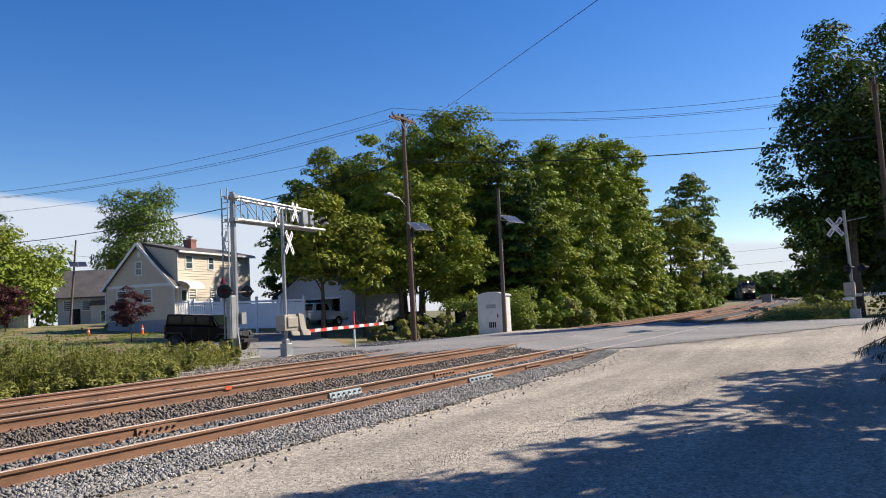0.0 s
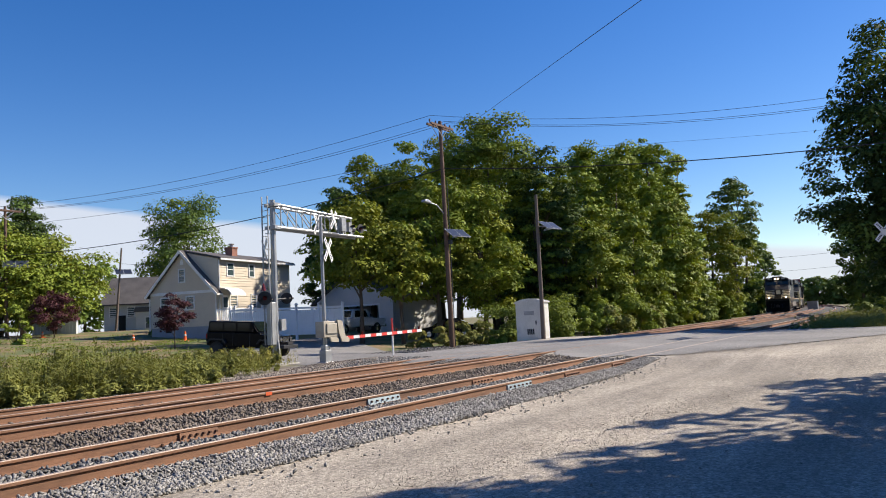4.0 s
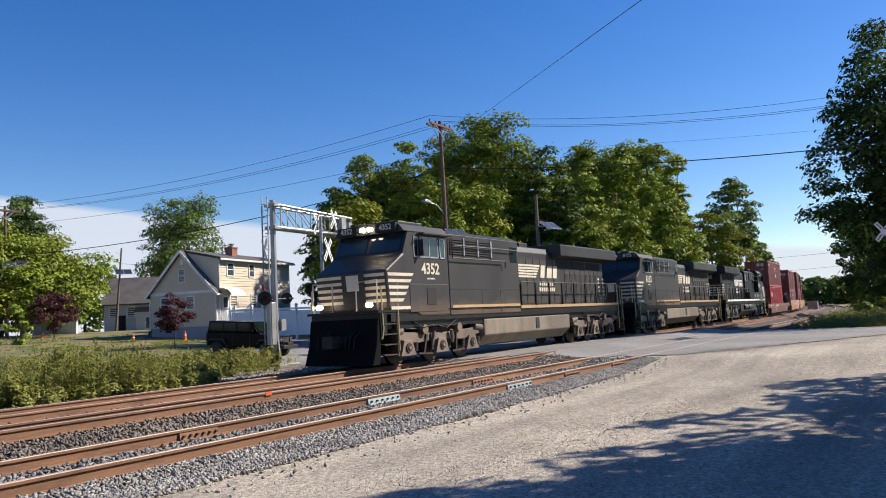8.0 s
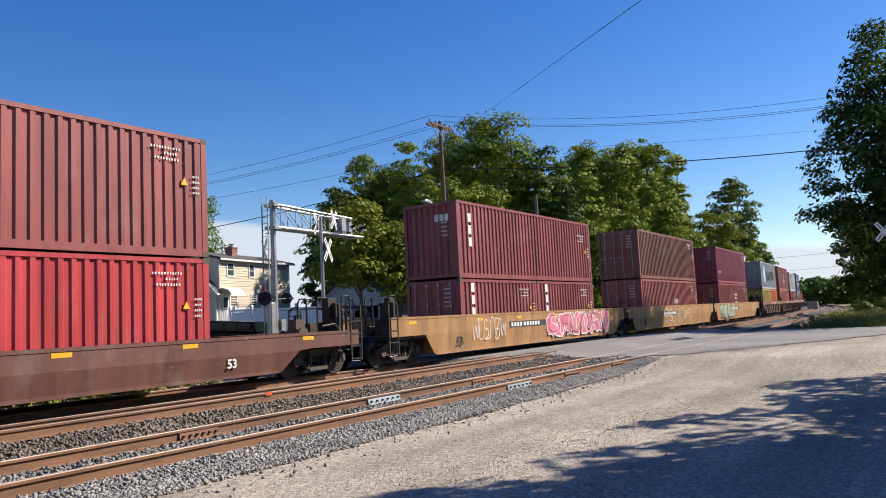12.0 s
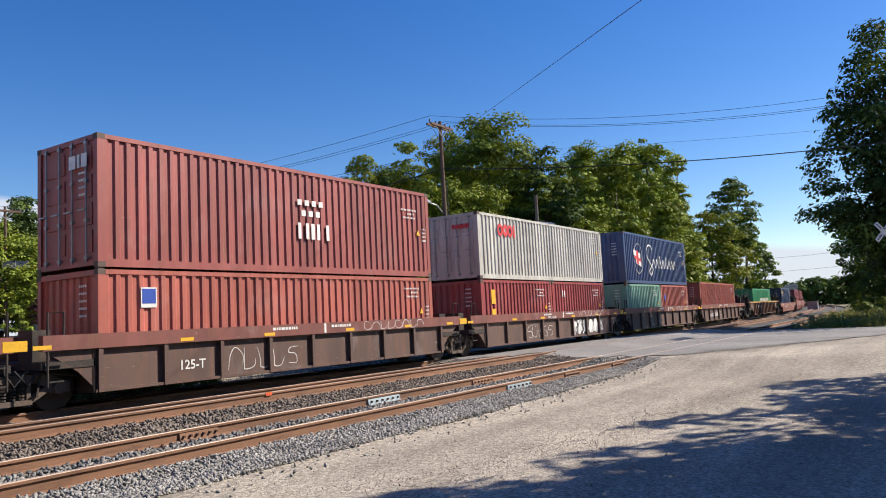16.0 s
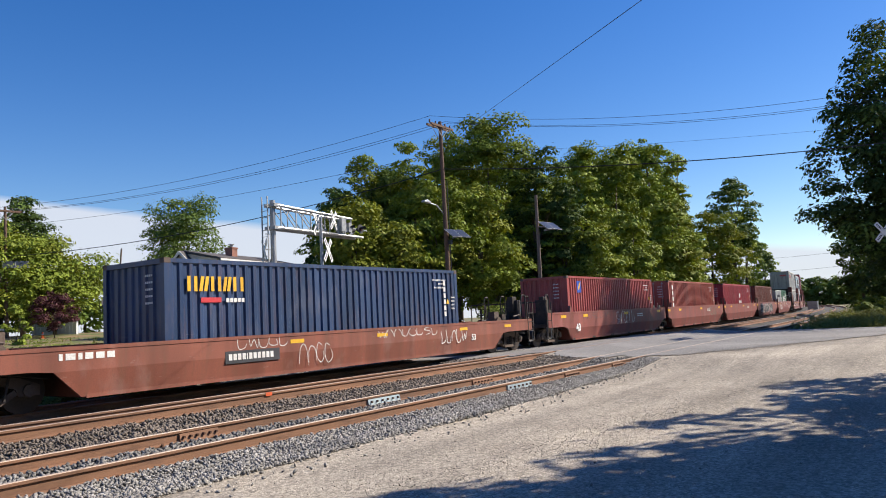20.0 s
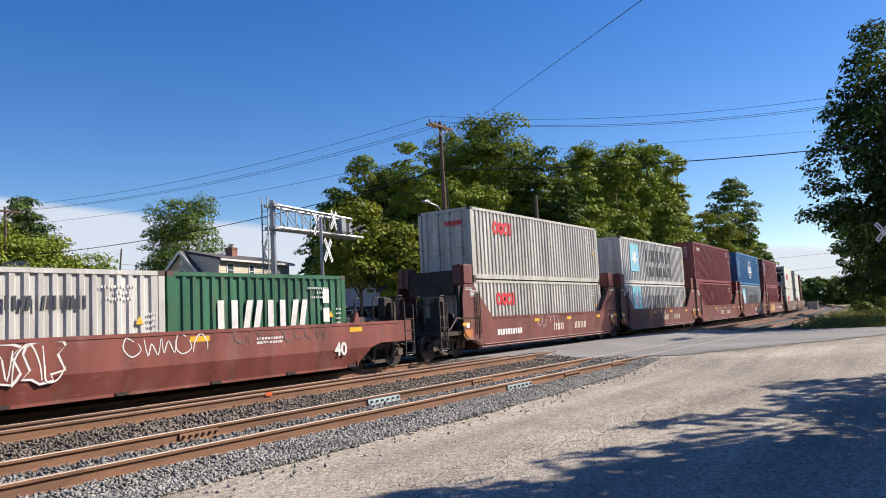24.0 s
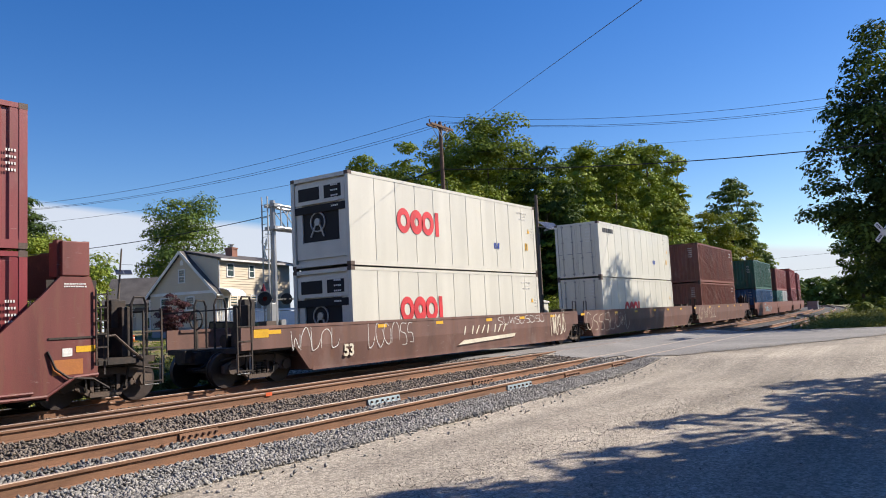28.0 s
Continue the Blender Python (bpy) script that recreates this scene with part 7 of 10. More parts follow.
# five-unit 40-foot well car, smooth faded red
NK = (482.1, 497.7, 513.3, 528.75, 544.5)
for k, U in enumerate(NK):
    w = well(U + U0, "pink_a", "fold", "faded red well car unit with " + ("white graffiti", "green graffiti", "sooty streaks", "large black and white graffiti", "white bubble graffiti")[k],
             1.47, 0.2, 0.2, 2.6 if k == 0 else 1.2, 2.6 if k == 4 else 1.2, truck_r=(k == 4), coupler_f=(k == 0), coupler_r=(k == 4))
    reflectors(w, (-1.5, 1.0, 6.5, 12.0), 1.2, w=0.55, h=0.13)
    if k in (0, 4):
        number_text(w, "40", 0.5, 0.35 if k == 0 else 11.6, 0.72, -1.502, M_LET_W, 0.015)
    stencils(w, 8.5, 1.15, -1.503, 8, U, 0.06, rows=2)
    if k == 0:
        scrawl(w, 5.2, 8.0, 0.7, 1.45, -1.506, M_LET_W, 61, 0.04, 7)
        scrawl(w, 1.0, 4.5, 1.1, 1.4, -1.506, mat("grey_spray", (0.12, 0.1, 0.1), 0.7), 62, 0.03, 7)
        scrawl(w, 9.4, 11.2, 0.75, 1.4, -1.506, mat("grey_spray", (0.12, 0.1, 0.1), 0.7), 63, 0.03, 4)
    elif k == 1:
        scrawl(w, 9.0, 11.5, 0.75, 1.35, -1.506, mat("green_spray", (0.10, 0.22, 0.16), 0.6), 64, 0.06, 6)
    elif k == 3:
        piece_letters(w, 0.3, 9.5, 0.35, 1.44, -1.507, mat("black_spray", (0.025, 0.03, 0.03), 0.6), mat("pale_pink_spray", (0.55, 0.28, 0.28), 0.6), 65, 7)
        scrawl(w, 0.6, 9.4, 0.5, 1.35, -1.513, M_LET_W, 66, 0.06, 10)
    elif k == 4:
        piece_letters(w, 1.0, 3.6, 0.6, 1.4, -1.505, W_COL["pink_a"], M_LET_W, 67, 3)
        scrawl(w, 1.0, 3.6, 0.55, 1.42, -1.512, M_LET_W, 68, 0.06, 5)
        scrawl(w, 4.8, 7.0, 0.95, 1.4, -1.506, M_LET_W, 69, 0.05, 5)
        scrawl(w, 7.8, 11.0, 1.05, 1.44, -1.506, mat("grey_spray", (0.12, 0.1, 0.1), 0.7), 70, 0.04, 8)
    guide = Geo()
    for xx in (-0.35, 12.3):
        guide.prism([(xx, 1.45), (xx + 0.3, 1.45), (xx + 0.2, 1.75), (xx + 0.1, 1.75)], -1.42, -1.3)
    part("container_guide", guide, W_COL["pink_a"], w)
cs = pair(NK[0], (HC, "red_e", "oxide red shipping container with blue and yellow emblem"), None)
part("emblem", Geo().box(1.1, 1.6, YS - 0.004, YS + 0.004, 2.1, 2.65), M_LET_NAVY, cs[0], "blue square emblem")
part("emblem", Geo().prism([(1.2, 2.25), (1.35, 2.25), (1.55, 2.58), (1.4, 2.58)], YS - 0.008, YS - 0.004), M_LET_Y, cs[0])
cs = pair(NK[1], (HC, "rust_a", "rust orange shipping container with white vertical marks", True), None)
vertical_bars(cs[0], 0.75, 2.6, YS, 6, 0.28, w=0.24)
cs = pair(NK[2], (HC, "red3", "scarlet shipping container with white emblem"), None)
disc(cs[0], "emblem", M_LET_W, 6.9, 1.9, YS, 0.22)
name_blocks(cs[0], 6.4, 1.25, 0.25, [0.15] * 6, M_LET_W, 0.05)
cs = pair(NK[3], (HC, "brown", "russet brown shipping container above a graffiti-covered sill", True), None)
vertical_bars(cs[0], 11.2, 2.4, YS, 5, 0.12)
cs = pair(NK[4], ((STD, "white", "dirty white twenty-foot shipping container with dark name", True), (STD, "green_b", "forest green twenty-foot shipping container with white name")), None)
name_blocks(cs[0], 1.4, 1.75, 0.28, [0.22] * 6 + [0.04] + [0.18] * 4, M_LET_K, 0.07)
name_blocks(cs[1], 1.4, 1.15, 0.75, [0.62, 0.68, 0.62, 0.68], M_LET_W, 0.16)
vertical_bars(cs[1], 5.1, 2.2, YS, 2, 0.4, M_LET_W, 0.25)

# five-unit 40-foot well car with high bulkheads
SL = (563.9, 579.4, 594.6, 610.0, 625.3)
for k, U in enumerate(SL):
    w = well(U + U0, "faded_a", "bulk", "faded red well car unit with high bulkheads and white lettering bars", 1.43, 0.26, 0.25, 2.4 if k == 0 else 1.4, 2.4 if k == 4 else 1.4, truck_r=(k == 4), coupler_f=(k == 0), coupler_r=(k == 4))
    reflectors(w, (-1.35, 4.2, 7.4, 10.8, 13.0), 1.15, w=0.45, h=0.12)
    blocks(w, "lettering_bar", M_CREAM, -1.504, 6.0, 0.72, 0.3, [0.3, 0.26, 0.26], 0.08)
    blocks(w, "lettering_bar", M_CREAM, -1.504, 8.2, 0.72, 0.3, [0.24, 0.26, 0.26, 0.26], 0.08)
    stencils(w, -0.75, 2.4, -1.503, 9, U, 0.028, rows=5)
    if k in (0, 4):
        blocks(w, "lettering_bar", M_LET_W, -1.504, 1.1 if k == 0 else 9.6, 0.72, 0.22, [0.14] * 10, 0.06)
    if k == 4:
        piece_letters(w, 1.4, 4.9, 0.35, 1.3, -1.505, mat("orange_spray", (0.62, 0.36, 0.13), 0.6), mat("dark_orange_spray", (0.2, 0.11, 0.05), 0.6), 71, 4)
        scrawl(w, 1.5, 4.8, 0.42, 1.24, -1.513, mat("dark_orange_spray", (0.2, 0.11, 0.05), 0.6), 210, 0.06, 4)
    else:
        scrawl(w, 4.5, 6.5, 0.9, 1.4, -1.506, M_LET_W, 72 + k, 0.03, 5)
cs = pair(SL[0], (STD, "cream_a", "pale grey shipping container with red name, lower of two", True), (2.75, "cream_a", "pale grey shipping container with red name, rust at its corner", True))
for c, z in ((cs[0], 1.65), (cs[1], 1.85)):
    round_name(c, 1.6, z + 0.2, 0.52)
blocks(cs[1], "brand_bar", M_LET_R, -0.05, -0.85, 2.1, 0.16, [0.2, 0.2, 0.18, 0.12], 0.03, face=0)
cs = pair(SL[1], (STD, "white", "dirty white shipping container with blue star panel, lower", True), (STD, "white", "white shipping container with blue star panel and dark name", True))
for c in cs:
    star_panel(c, 1.5, 0.7 if c is cs[1] else 0.9, 1.4)
name_blocks(cs[1], 4.3, 1.35, 0.72, [0.85, 0.7, 0.65, 0.7, 0.7, 0.75], M_LET_K, 0.12)
name_blocks(cs[1], 4.4, 0.45, 0.6, [0.62, 0.55, 0.62, 0.5, 0.62, 0.62, 0.62], M_LET_K, 0.12)
name_blocks(cs[0], 4.4, 1.15, 0.8, [0.85, 0.7, 0.65, 0.7, 0.7, 0.75], M_LET_K, 0.14)
cs = pair(SL[2], (HC, "red_d", "maroon shipping container, lower of two in bulkhead car"), (HC, "red_d", "maroon shipping container, upper of two in bulkhead car"))
name_blocks(cs[1], 1.0, 2.3, 0.2, [0.2] * 3, M_LET_W)
cs = pair(SL[3], (HC, "grey_a", "light grey shipping container with pale blue star panel"), (HC, "blue_b", "azure blue shipping container with white globe emblem"))
star_panel(cs[0], 1.7, 0.9, 1.45)
name_blocks(cs[0], 4.3, 1.2, 0.8, [0.95, 0.8, 0.75, 0.8, 0.8, 0.85], M_LET_K, 0.16)
for q in (1.0, 0.6, 0.25):
    disc(cs[1], "emblem_ring", M_LET_W, 6.6, 1.45, YS, 0.82, 26, 0.76, "white globe ring", q)
part("emblem", Geo().box(5.75, 7.45, YS - 0.004, YS + 0.004, 1.82, 1.86).box(5.75, 7.45, YS - 0.004, YS + 0.004, 1.0, 1.04), M_LET_W, cs[1])
part("emblem_band", Geo().box(5.6, 7.6, YS - 0.003, YS + 0.003, 1.15, 1.72), C_COL["blue_b"], cs[1])
name_blocks(cs[1], 5.6, 1.4, 0.34, [0.32] * 5, M_LET_W, 0.08)
name_blocks(cs[1], 5.65, 1.16, 0.17, [0.18] * 8, M_LET_W, 0.06)
vertical_bars(cs[1], 0.8, 2.45, YS, 8, 0.16)
cs = pair(SL[4], (HC, "red_f", "dark red shipping container with green swoosh emblem"), (HC, "red_d", "maroon shipping container with white vertical name"))
vertical_bars(cs[1], 1.0, 2.5, YS, 3, 0.36, w=0.3)
part("emblem", Geo().prism([(1.0, 1.55), (1.35, 1.35), (2.0, 1.75), (2.2, 2.15), (1.7, 2.2), (2.0, 2.0), (1.7, 1.7), (1.2, 1.6)], YS - 0.004, YS + 0.004), M_LET_G, cs[0], "lime green swoosh")
name_blocks(cs[0], 1.15, 1.65, 0.26, [0.18] * 6, M_LET_W, 0.04)

# three-unit 53-foot well car, umber
for k, U in enumerate((647.0, 666.35, 685.9)):
    w = well(U + U0, "reef", "plain", "umber brown well car unit with white graffiti", 1.5, 0.27, 2.1, 2.4 if k == 0 else 1.15, 2.4 if k == 2 else 1.15, truck_r=(k == 2), coupler_f=(k == 0), coupler_r=(k == 2))
    reflectors(w, (-3.6, 0.8, 3.9, 7.2, 9.8, 12.6), 1.28)
    if k == 0:
        number_text(w, "53", 0.46, -0.55, 0.68, -1.502, M_CREAM, 0.015)
        part("emblem", Geo().prism([(5.2, 0.5), (9.3, 0.62), (9.4, 0.75), (5.6, 0.65)], -1.506, -1.498), M_CREAM, w, "faded cream swoosh")
        blocks(w, "brand_bar", M_CREAM, -1.505, 5.6, 0.85, 0.3, [0.6, 0.6, 0.6, 0.6], 0.2, slope=0.1)
        part("reflector", Geo().box(-4.1, -3.6, -1.506, -1.498, 1.2, 1.42), M_LET_Y, w)
        scrawl(w, -2.9, -0.9, 0.75, 1.4, -1.506, M_LET_W, 81, 0.035, 5)
        scrawl(w, 0.3, 2.6, 0.7, 1.45, -1.506, M_LET_W, 82, 0.035, 6)
        scrawl(w, 8.0, 12.0, 1.1, 1.45, -1.506, M_LET_W, 83, 0.035, 9)
        scrawl(w, 12.6, 14.0, 0.5, 1.45, -1.506, M_CREAM, 84, 0.09, 3)
    else:
        scrawl(w, -3.0, 3.0, 0.5, 1.4, -1.506, M_CREAM, 85 + k, 0.05, 8)
for k, U in enumerate((647.0, 666.35)):
    cs = pair(U, (HC, "reefer", "white refrigerated shipping container with red name, lower", k == 1, True, k == 0), (HC, "reefer", "white refrigerated shipping container, upper of two", k == 1, True, k == 0))
    for j, c in enumerate(cs):
        if k == 0 or j == 0:
            x = 2.35 if k == 0 else 3.2
            round_name(c, x, 1.55 if k == 0 else 1.2, 0.84)
    if k == 1:
        name_blocks(cs[1], 0.6, 2.35, 0.22, [0.2] * 6, M_LET_K, 0.06)
    name_blocks(cs[1], 8.6, 0.9, 0.24, [0.16, 0.16], M_LET_NAVY)
    name_blocks(cs[1], 11.2, 0.95, 0.3, [0.2], M_LET_Y)
cs = pair(685.9, (HC, "brown", "russet brown shipping container, lower of two"), (HC, "brown", "russet brown shipping container, upper of two"))
# the cars that follow, far off down the line
for k, (U, lo, hi) in enumerate(((709.2, (STD, "ocean", "ocean blue shipping container under a green one"), (HC, "bottle", "bottle green shipping container on a blue one")),
                                 (726.0, ((STD, "teal", "teal twenty-foot shipping container far down the train"), (STD, "white", "white twenty-foot shipping container far down the train")), (STD, "red_b", "rose red shipping container far down the train")),
                                 (745.5, (HC, "red_d", "maroon shipping container far down the train"), (HC, "red_e", "oxide red shipping container far down the train")),
                                 (764.9, (HC, "brown", "brown shipping container far down the train"), (HC, "red_d", "maroon shipping container far down the train")))):
    w = well(U + U0, "last", "plain", "russet well car unit far down the train", 1.5, 0.27, 1.6, 1.9, 1.9, truck_r=True)
    if k == 0:
        scrawl(w, 3, 8, 0.5, 1.4, -1.506, M_LET_B, 99, 0.1, 6)
    pair(U, lo, hi)


# ---- houses ----
def ground_at(x, y):
    return float(gz(np.array(float(x)), np.array(float(y))))


M_SIDING = mat("cream_vinyl_siding", (0.56, 0.485, 0.37), 0.65, 0, 0.08, 1.5, 0.05, 40, (0.4, 0.34, 0.27), 0.2)
M_SHINGLE = mat("dark_roof_shingle", (0.095, 0.086, 0.082), 0.9, 0, 0.3, 3, 0.6, 30)
M_TRIM = mat("white_trim", (0.7, 0.7, 0.68), 0.5, 0, 0.1)
M_PANE = glass_mat("window_pane", (0.05, 0.075, 0.08))
M_FOUND = mat("grey_foundation", (0.27, 0.29, 0.32), 0.85, 0, 0.2, 2, 0.2)
M_VINYL = mat("white_vinyl_fence", (0.72, 0.74, 0.76), 0.45, 0, 0.08, 2, 0.02)
M_BRICK = mat("chimney_brick", (0.26, 0.12, 0.085), 0.85, 0, 0.3, 6, 0.4)
M_GREYSID = mat("pale_grey_siding", (0.52, 0.51, 0.49), 0.65, 0, 0.1, 1.5, 0.05)


def window_unit(parent, axis_x, u0, u1, z0, z1, at_plane, out):
    """A framed window on a wall. axis_x: it runs along x on a wall y = at_plane; else along y on x = at_plane."""
    def bx(g, a, b, c, d, q0, q1):
        return g.box(a, b, at_plane + out * q0, at_plane + out * q1, c, d) if axis_x else g.box(at_plane + out * q0, at_plane + out * q1, a, b, c, d)
    f = Geo()
    t = 0.09
    bx(f, u0 - t, u1 + t, z1, z1 + t, 0.0, 0.06), bx(f, u0 - t, u1 + t, z0 - t, z0, 0.0, 0.08)
    bx(f, u0 - t, u0, z0, z1, 0.0, 0.06), bx(f, u1, u1 + t, z0, z1, 0.0, 0.06)
    bx(f, u0, u1, (z0 + z1) / 2 - 0.025, (z0 + z1) / 2 + 0.025, 0.0, 0.045)
    w = part("window", f, M_TRIM, parent, "white-framed sash window")
    for a, b in ((z0, (z0 + z1) / 2 - 0.025), ((z0 + z1) / 2 + 0.025, z1)):
        part("pane", bx(Geo(), u0, u1, a, b, 0.005, 0.02), M_PANE, w)
    return w


def siding_rows(g, x0, x1, z0, z1, y, out):
    """Overlapping boards on a wall y."""
    n = int((z1 - z0) / 0.2)
    for k in range(n):
        z = z0 + (z1 - z0) * k / n
        h = (z1 - z0) / n
        g.add([(x0, y, z), (x1, y, z), (x1, y + out * 0.04, z), (x0, y + out * 0.04, z), (x0, y, z + h), (x1, y, z + h)],
              [(3, 2, 5, 4), (0, 1, 2, 3)])
    return g


def house(m, L=10.2, W=6.5):
    h = thing("house", "cream-sided two-storey house with dark roof and white trim", "house", m=m)
    part("foundation", Geo().box(0.04, L - 0.04, 0.04, W - 0.04, -0.9, 0.5), M_FOUND, h)
    wall = part("wall", Geo().box(0, L, 0, W, 0.5, 3.2).prism_x([(0, 3.2), (W / 2, 6.35), (W, 3.2)], 0.0, L), M_SIDING, h, "cream siding wall")
    g = Geo()
    for k in range(29):
        z = 0.5 + k * 0.2
        y0, y1 = 0.0, W
        if z > 3.2:
            q = (z - 3.2) / 3.15 * W / 2
            y0, y1 = q, W - q
        if y1 - y0 > 0.4:
            g.add([(0, y0, z), (0, y1, z), (-0.045, y1, z), (-0.045, y0, z), (0, y0, z + 0.2), (0, y1, z + 0.2)], [(2, 3, 4, 5), (0, 3, 2, 1)])
    part("siding", g, M_SIDING, wall)
    part("siding", siding_rows(Geo(), 0, L, 0.5, 3.2, 0, -1), M_SIDING, wall)
    dorm = part("dormer", Geo().prism_x([(0.02, 3.2), (0.02, 5.75), (W / 2, 6.45), (W / 2, 3.2)], 0.35, L), M_SIDING, h, "full-length shed dormer wall")
    part("siding", siding_rows(Geo(), 0.35, L, 3.2, 5.7, 0.02, -1), M_SIDING, dorm)
    # roofs
    roof = part("roof", Geo().add([(-0.3, W + 0.3, 2.92), (L + 0.3, W + 0.3, 2.92), (L + 0.3, W / 2, 6.5), (-0.3, W / 2, 6.5), (-0.3, W + 0.3, 3.04), (L + 0.3, W + 0.3, 3.04), (L + 0.3, W / 2, 6.62), (-0.3, W / 2, 6.62)],
                            [(0, 1, 2, 3), (7, 6, 5, 4), (0, 4, 5, 1), (3, 2, 6, 7), (0, 3, 7, 4), (1, 5, 6, 2)])
         .add([(-0.3, -0.3, 2.92), (0.36, -0.3, 2.92), (0.36, W / 2, 6.5), (-0.3, W / 2, 6.5), (-0.3, -0.3, 3.04), (0.36, -0.3, 3.04), (0.36, W / 2, 6.62), (-0.3, W / 2, 6.62)],
              [(0, 1, 2, 3), (7, 6, 5, 4), (0, 4, 5, 1), (3, 2, 6, 7), (0, 3, 7, 4), (1, 5, 6, 2)])
         .prism_x([(-0.35, 5.72), (-0.35, 5.84), (W / 2, 6.66), (W / 2, 6.54)], 0.25, L + 0.3), M_SHINGLE, h, "dark shingle roof with shed dormer")
    part("rake_trim", Geo().bar((-0.32, -0.3, 2.93), (-0.32, W / 2, 6.5), 0.05, 0.2).bar((-0.32, W + 0.3, 2.93), (-0.32, W / 2, 6.5), 0.05, 0.2).box(-0.06, 0.0, 0, W, 3.1, 3.32), M_TRIM, roof)
    part("gutter", Geo().box(0.2, L + 0.3, -0.44, -0.34, 5.62, 5.76), M_TRIM, roof)
    part("gutter", Geo().box(-0.3, 0.4, -0.4, -0.3, 2.85, 2.97), M_TRIM, roof)
    for x, y, z in ((0.4, -0.06, 5.65), (-0.06, -0.06, 2.9), (-0.06, W + 0.04, 2.9)):
        part("downpipe", Geo().cyl((x, y, 0.3), (x, y, z), 0.045, seg=6), M_TRIM, wall)
    ch = part("chimney", Geo().box(4.2, 4.9, 1.6, 2.3, 5.8, 7.05).box(4.15, 4.95, 1.55, 2.35, 6.95, 7.07), M_BRICK, roof)
    part("chimney_cap", Geo().cyl((4.55, 1.95, 7.07), (4.55, 1.95, 7.3), 0.13, seg=8).cyl((4.55, 1.95, 7.3), (4.55, 1.95, 7.36), 0.26, seg=8), M_GALV, ch)
    window_unit(h, False, 3.0, 3.5, 4.1, 5.05, -0.02, -1)
    window_unit(h, False, 4.65, 5.35, 1.9, 2.85, -0.02, -1)
    window_unit(h, False, 2.1, 2.8, 1.9, 2.85, -0.02, -1)
    part("vent", Geo().prism_x([(3.1, 5.45), (3.4, 5.45), (3.4, 5.75), (3.25, 5.9), (3.1, 5.75)], -0.05, 0.0), M_TRIM, wall)
    part("cellar_window", Geo().box(-0.0, 0.05, 4.4, 5.0, 0.1, 0.35), M_BLACKHOLE, h)
    for x0, x1, z0, z1 in ((1.45, 2.2, 4.45, 5.4), (4.3, 4.9, 4.45, 5.4), (7.6, 8.2, 4.45, 5.4), (1.75, 2.55, 2.0, 2.95), (4.5, 5.1, 1.9, 2.9)):
        window_unit(h, True, x0, x1, z0, z1, 0.0, -1)
    dr = part("door", Geo().box(0.75, 1.5, -0.05, 0.02, 0.85, 2.85), M_TRIM, h, "white side door with dark panes")
    part("pane", Geo().box(0.87, 1.38, -0.065, -0.045, 1.9, 2.7), M_PANE, dr)
    aw = Geo()
    prev = None
    pr = [(-0.02, 3.45), (-0.5, 3.4), (-0.95, 3.25), (-1.25, 2.98), (-1.3, 2.82)]
    for (a, b), (c, d) in zip(pr, pr[1:]):
        aw.prism_x([(a, b), (c, d), (c, d - 0.05), (a, b - 0.05)], 0.3, 2.1)
    part("awning", aw, M_VINYL, h, "curved white door awning")
    deck = part("deck", Geo().box(-0.1, 3.4, -1.9, -0.02, 0.62, 0.76).box(-0.05, 3.3, -1.85, -0.1, -0.7, 0.62), M_VINYL, h, "small white porch deck")
    rl = Geo().box(-0.1, 3.4, -1.9, -1.84, 1.68, 1.76).box(-0.1, 3.4, -1.9, -1.84, 0.88, 0.94).box(-0.1, -0.04, -1.9, -0.1, 1.68, 1.76)
    part("rail", rl, M_VINYL, deck)
    bal = cached("baluster", lambda: Geo().box(-0.02, 0.02, -0.02, 0.02, 0.9, 1.7).mesh("baluster"))
    for k in range(22):
        part("baluster", bal, M_VINYL, deck, at=(-0.02 + k * 0.16, -1.87, 0))
    for k in range(11):
        part("baluster", bal, M_VINYL, deck, at=(-0.07, -1.75 + k * 0.16, 0))
    for x in (-0.07, 1.65, 3.37):
        part("post", Geo().box(x - 0.06, x + 0.06, -1.93, -1.81, 0.62, 1.95), M_VINYL, deck)
    part("grill_cover", Geo().box(2.3, 3.1, -1.5, -0.9, 0.76, 1.7), M_CABLE, deck, bev=0.08)
    return h


house(pose(38.28, 31.35, 1.27, 0, 0, 12))


def plain_house(name, m, L, W, eave, ridge, wall_m, label, wins=(), gable_x=True):
    h = thing(name, label, "house", m=m)
    w = part("wall", Geo().box(0, L, 0, W, -1.5, eave).prism_x([(0, eave), (W / 2, ridge - 0.12), (W, eave)], 0.02, L - 0.02), wall_m, h)
    part("siding", siding_rows(Geo(), 0, L, 0, eave, 0, -1), wall_m, w)
    k = (ridge - eave) / (W / 2)
    rf = Geo()
    for s in (0, 1):
        e = -0.4 if s == 0 else W + 0.4
        rf.prism_x([(e, eave - 0.4 * k), (e, eave - 0.4 * k + 0.14), (W / 2, ridge + 0.14), (W / 2, ridge)], -0.35, L + 0.35)
    part("roof", rf, M_SHINGLE, h, "dark shingle roof")
    for ax, u0, u1, z0, z1, pl, o in wins:
        window_unit(h, ax, u0, u1, z0, z1, pl, o)
    return h


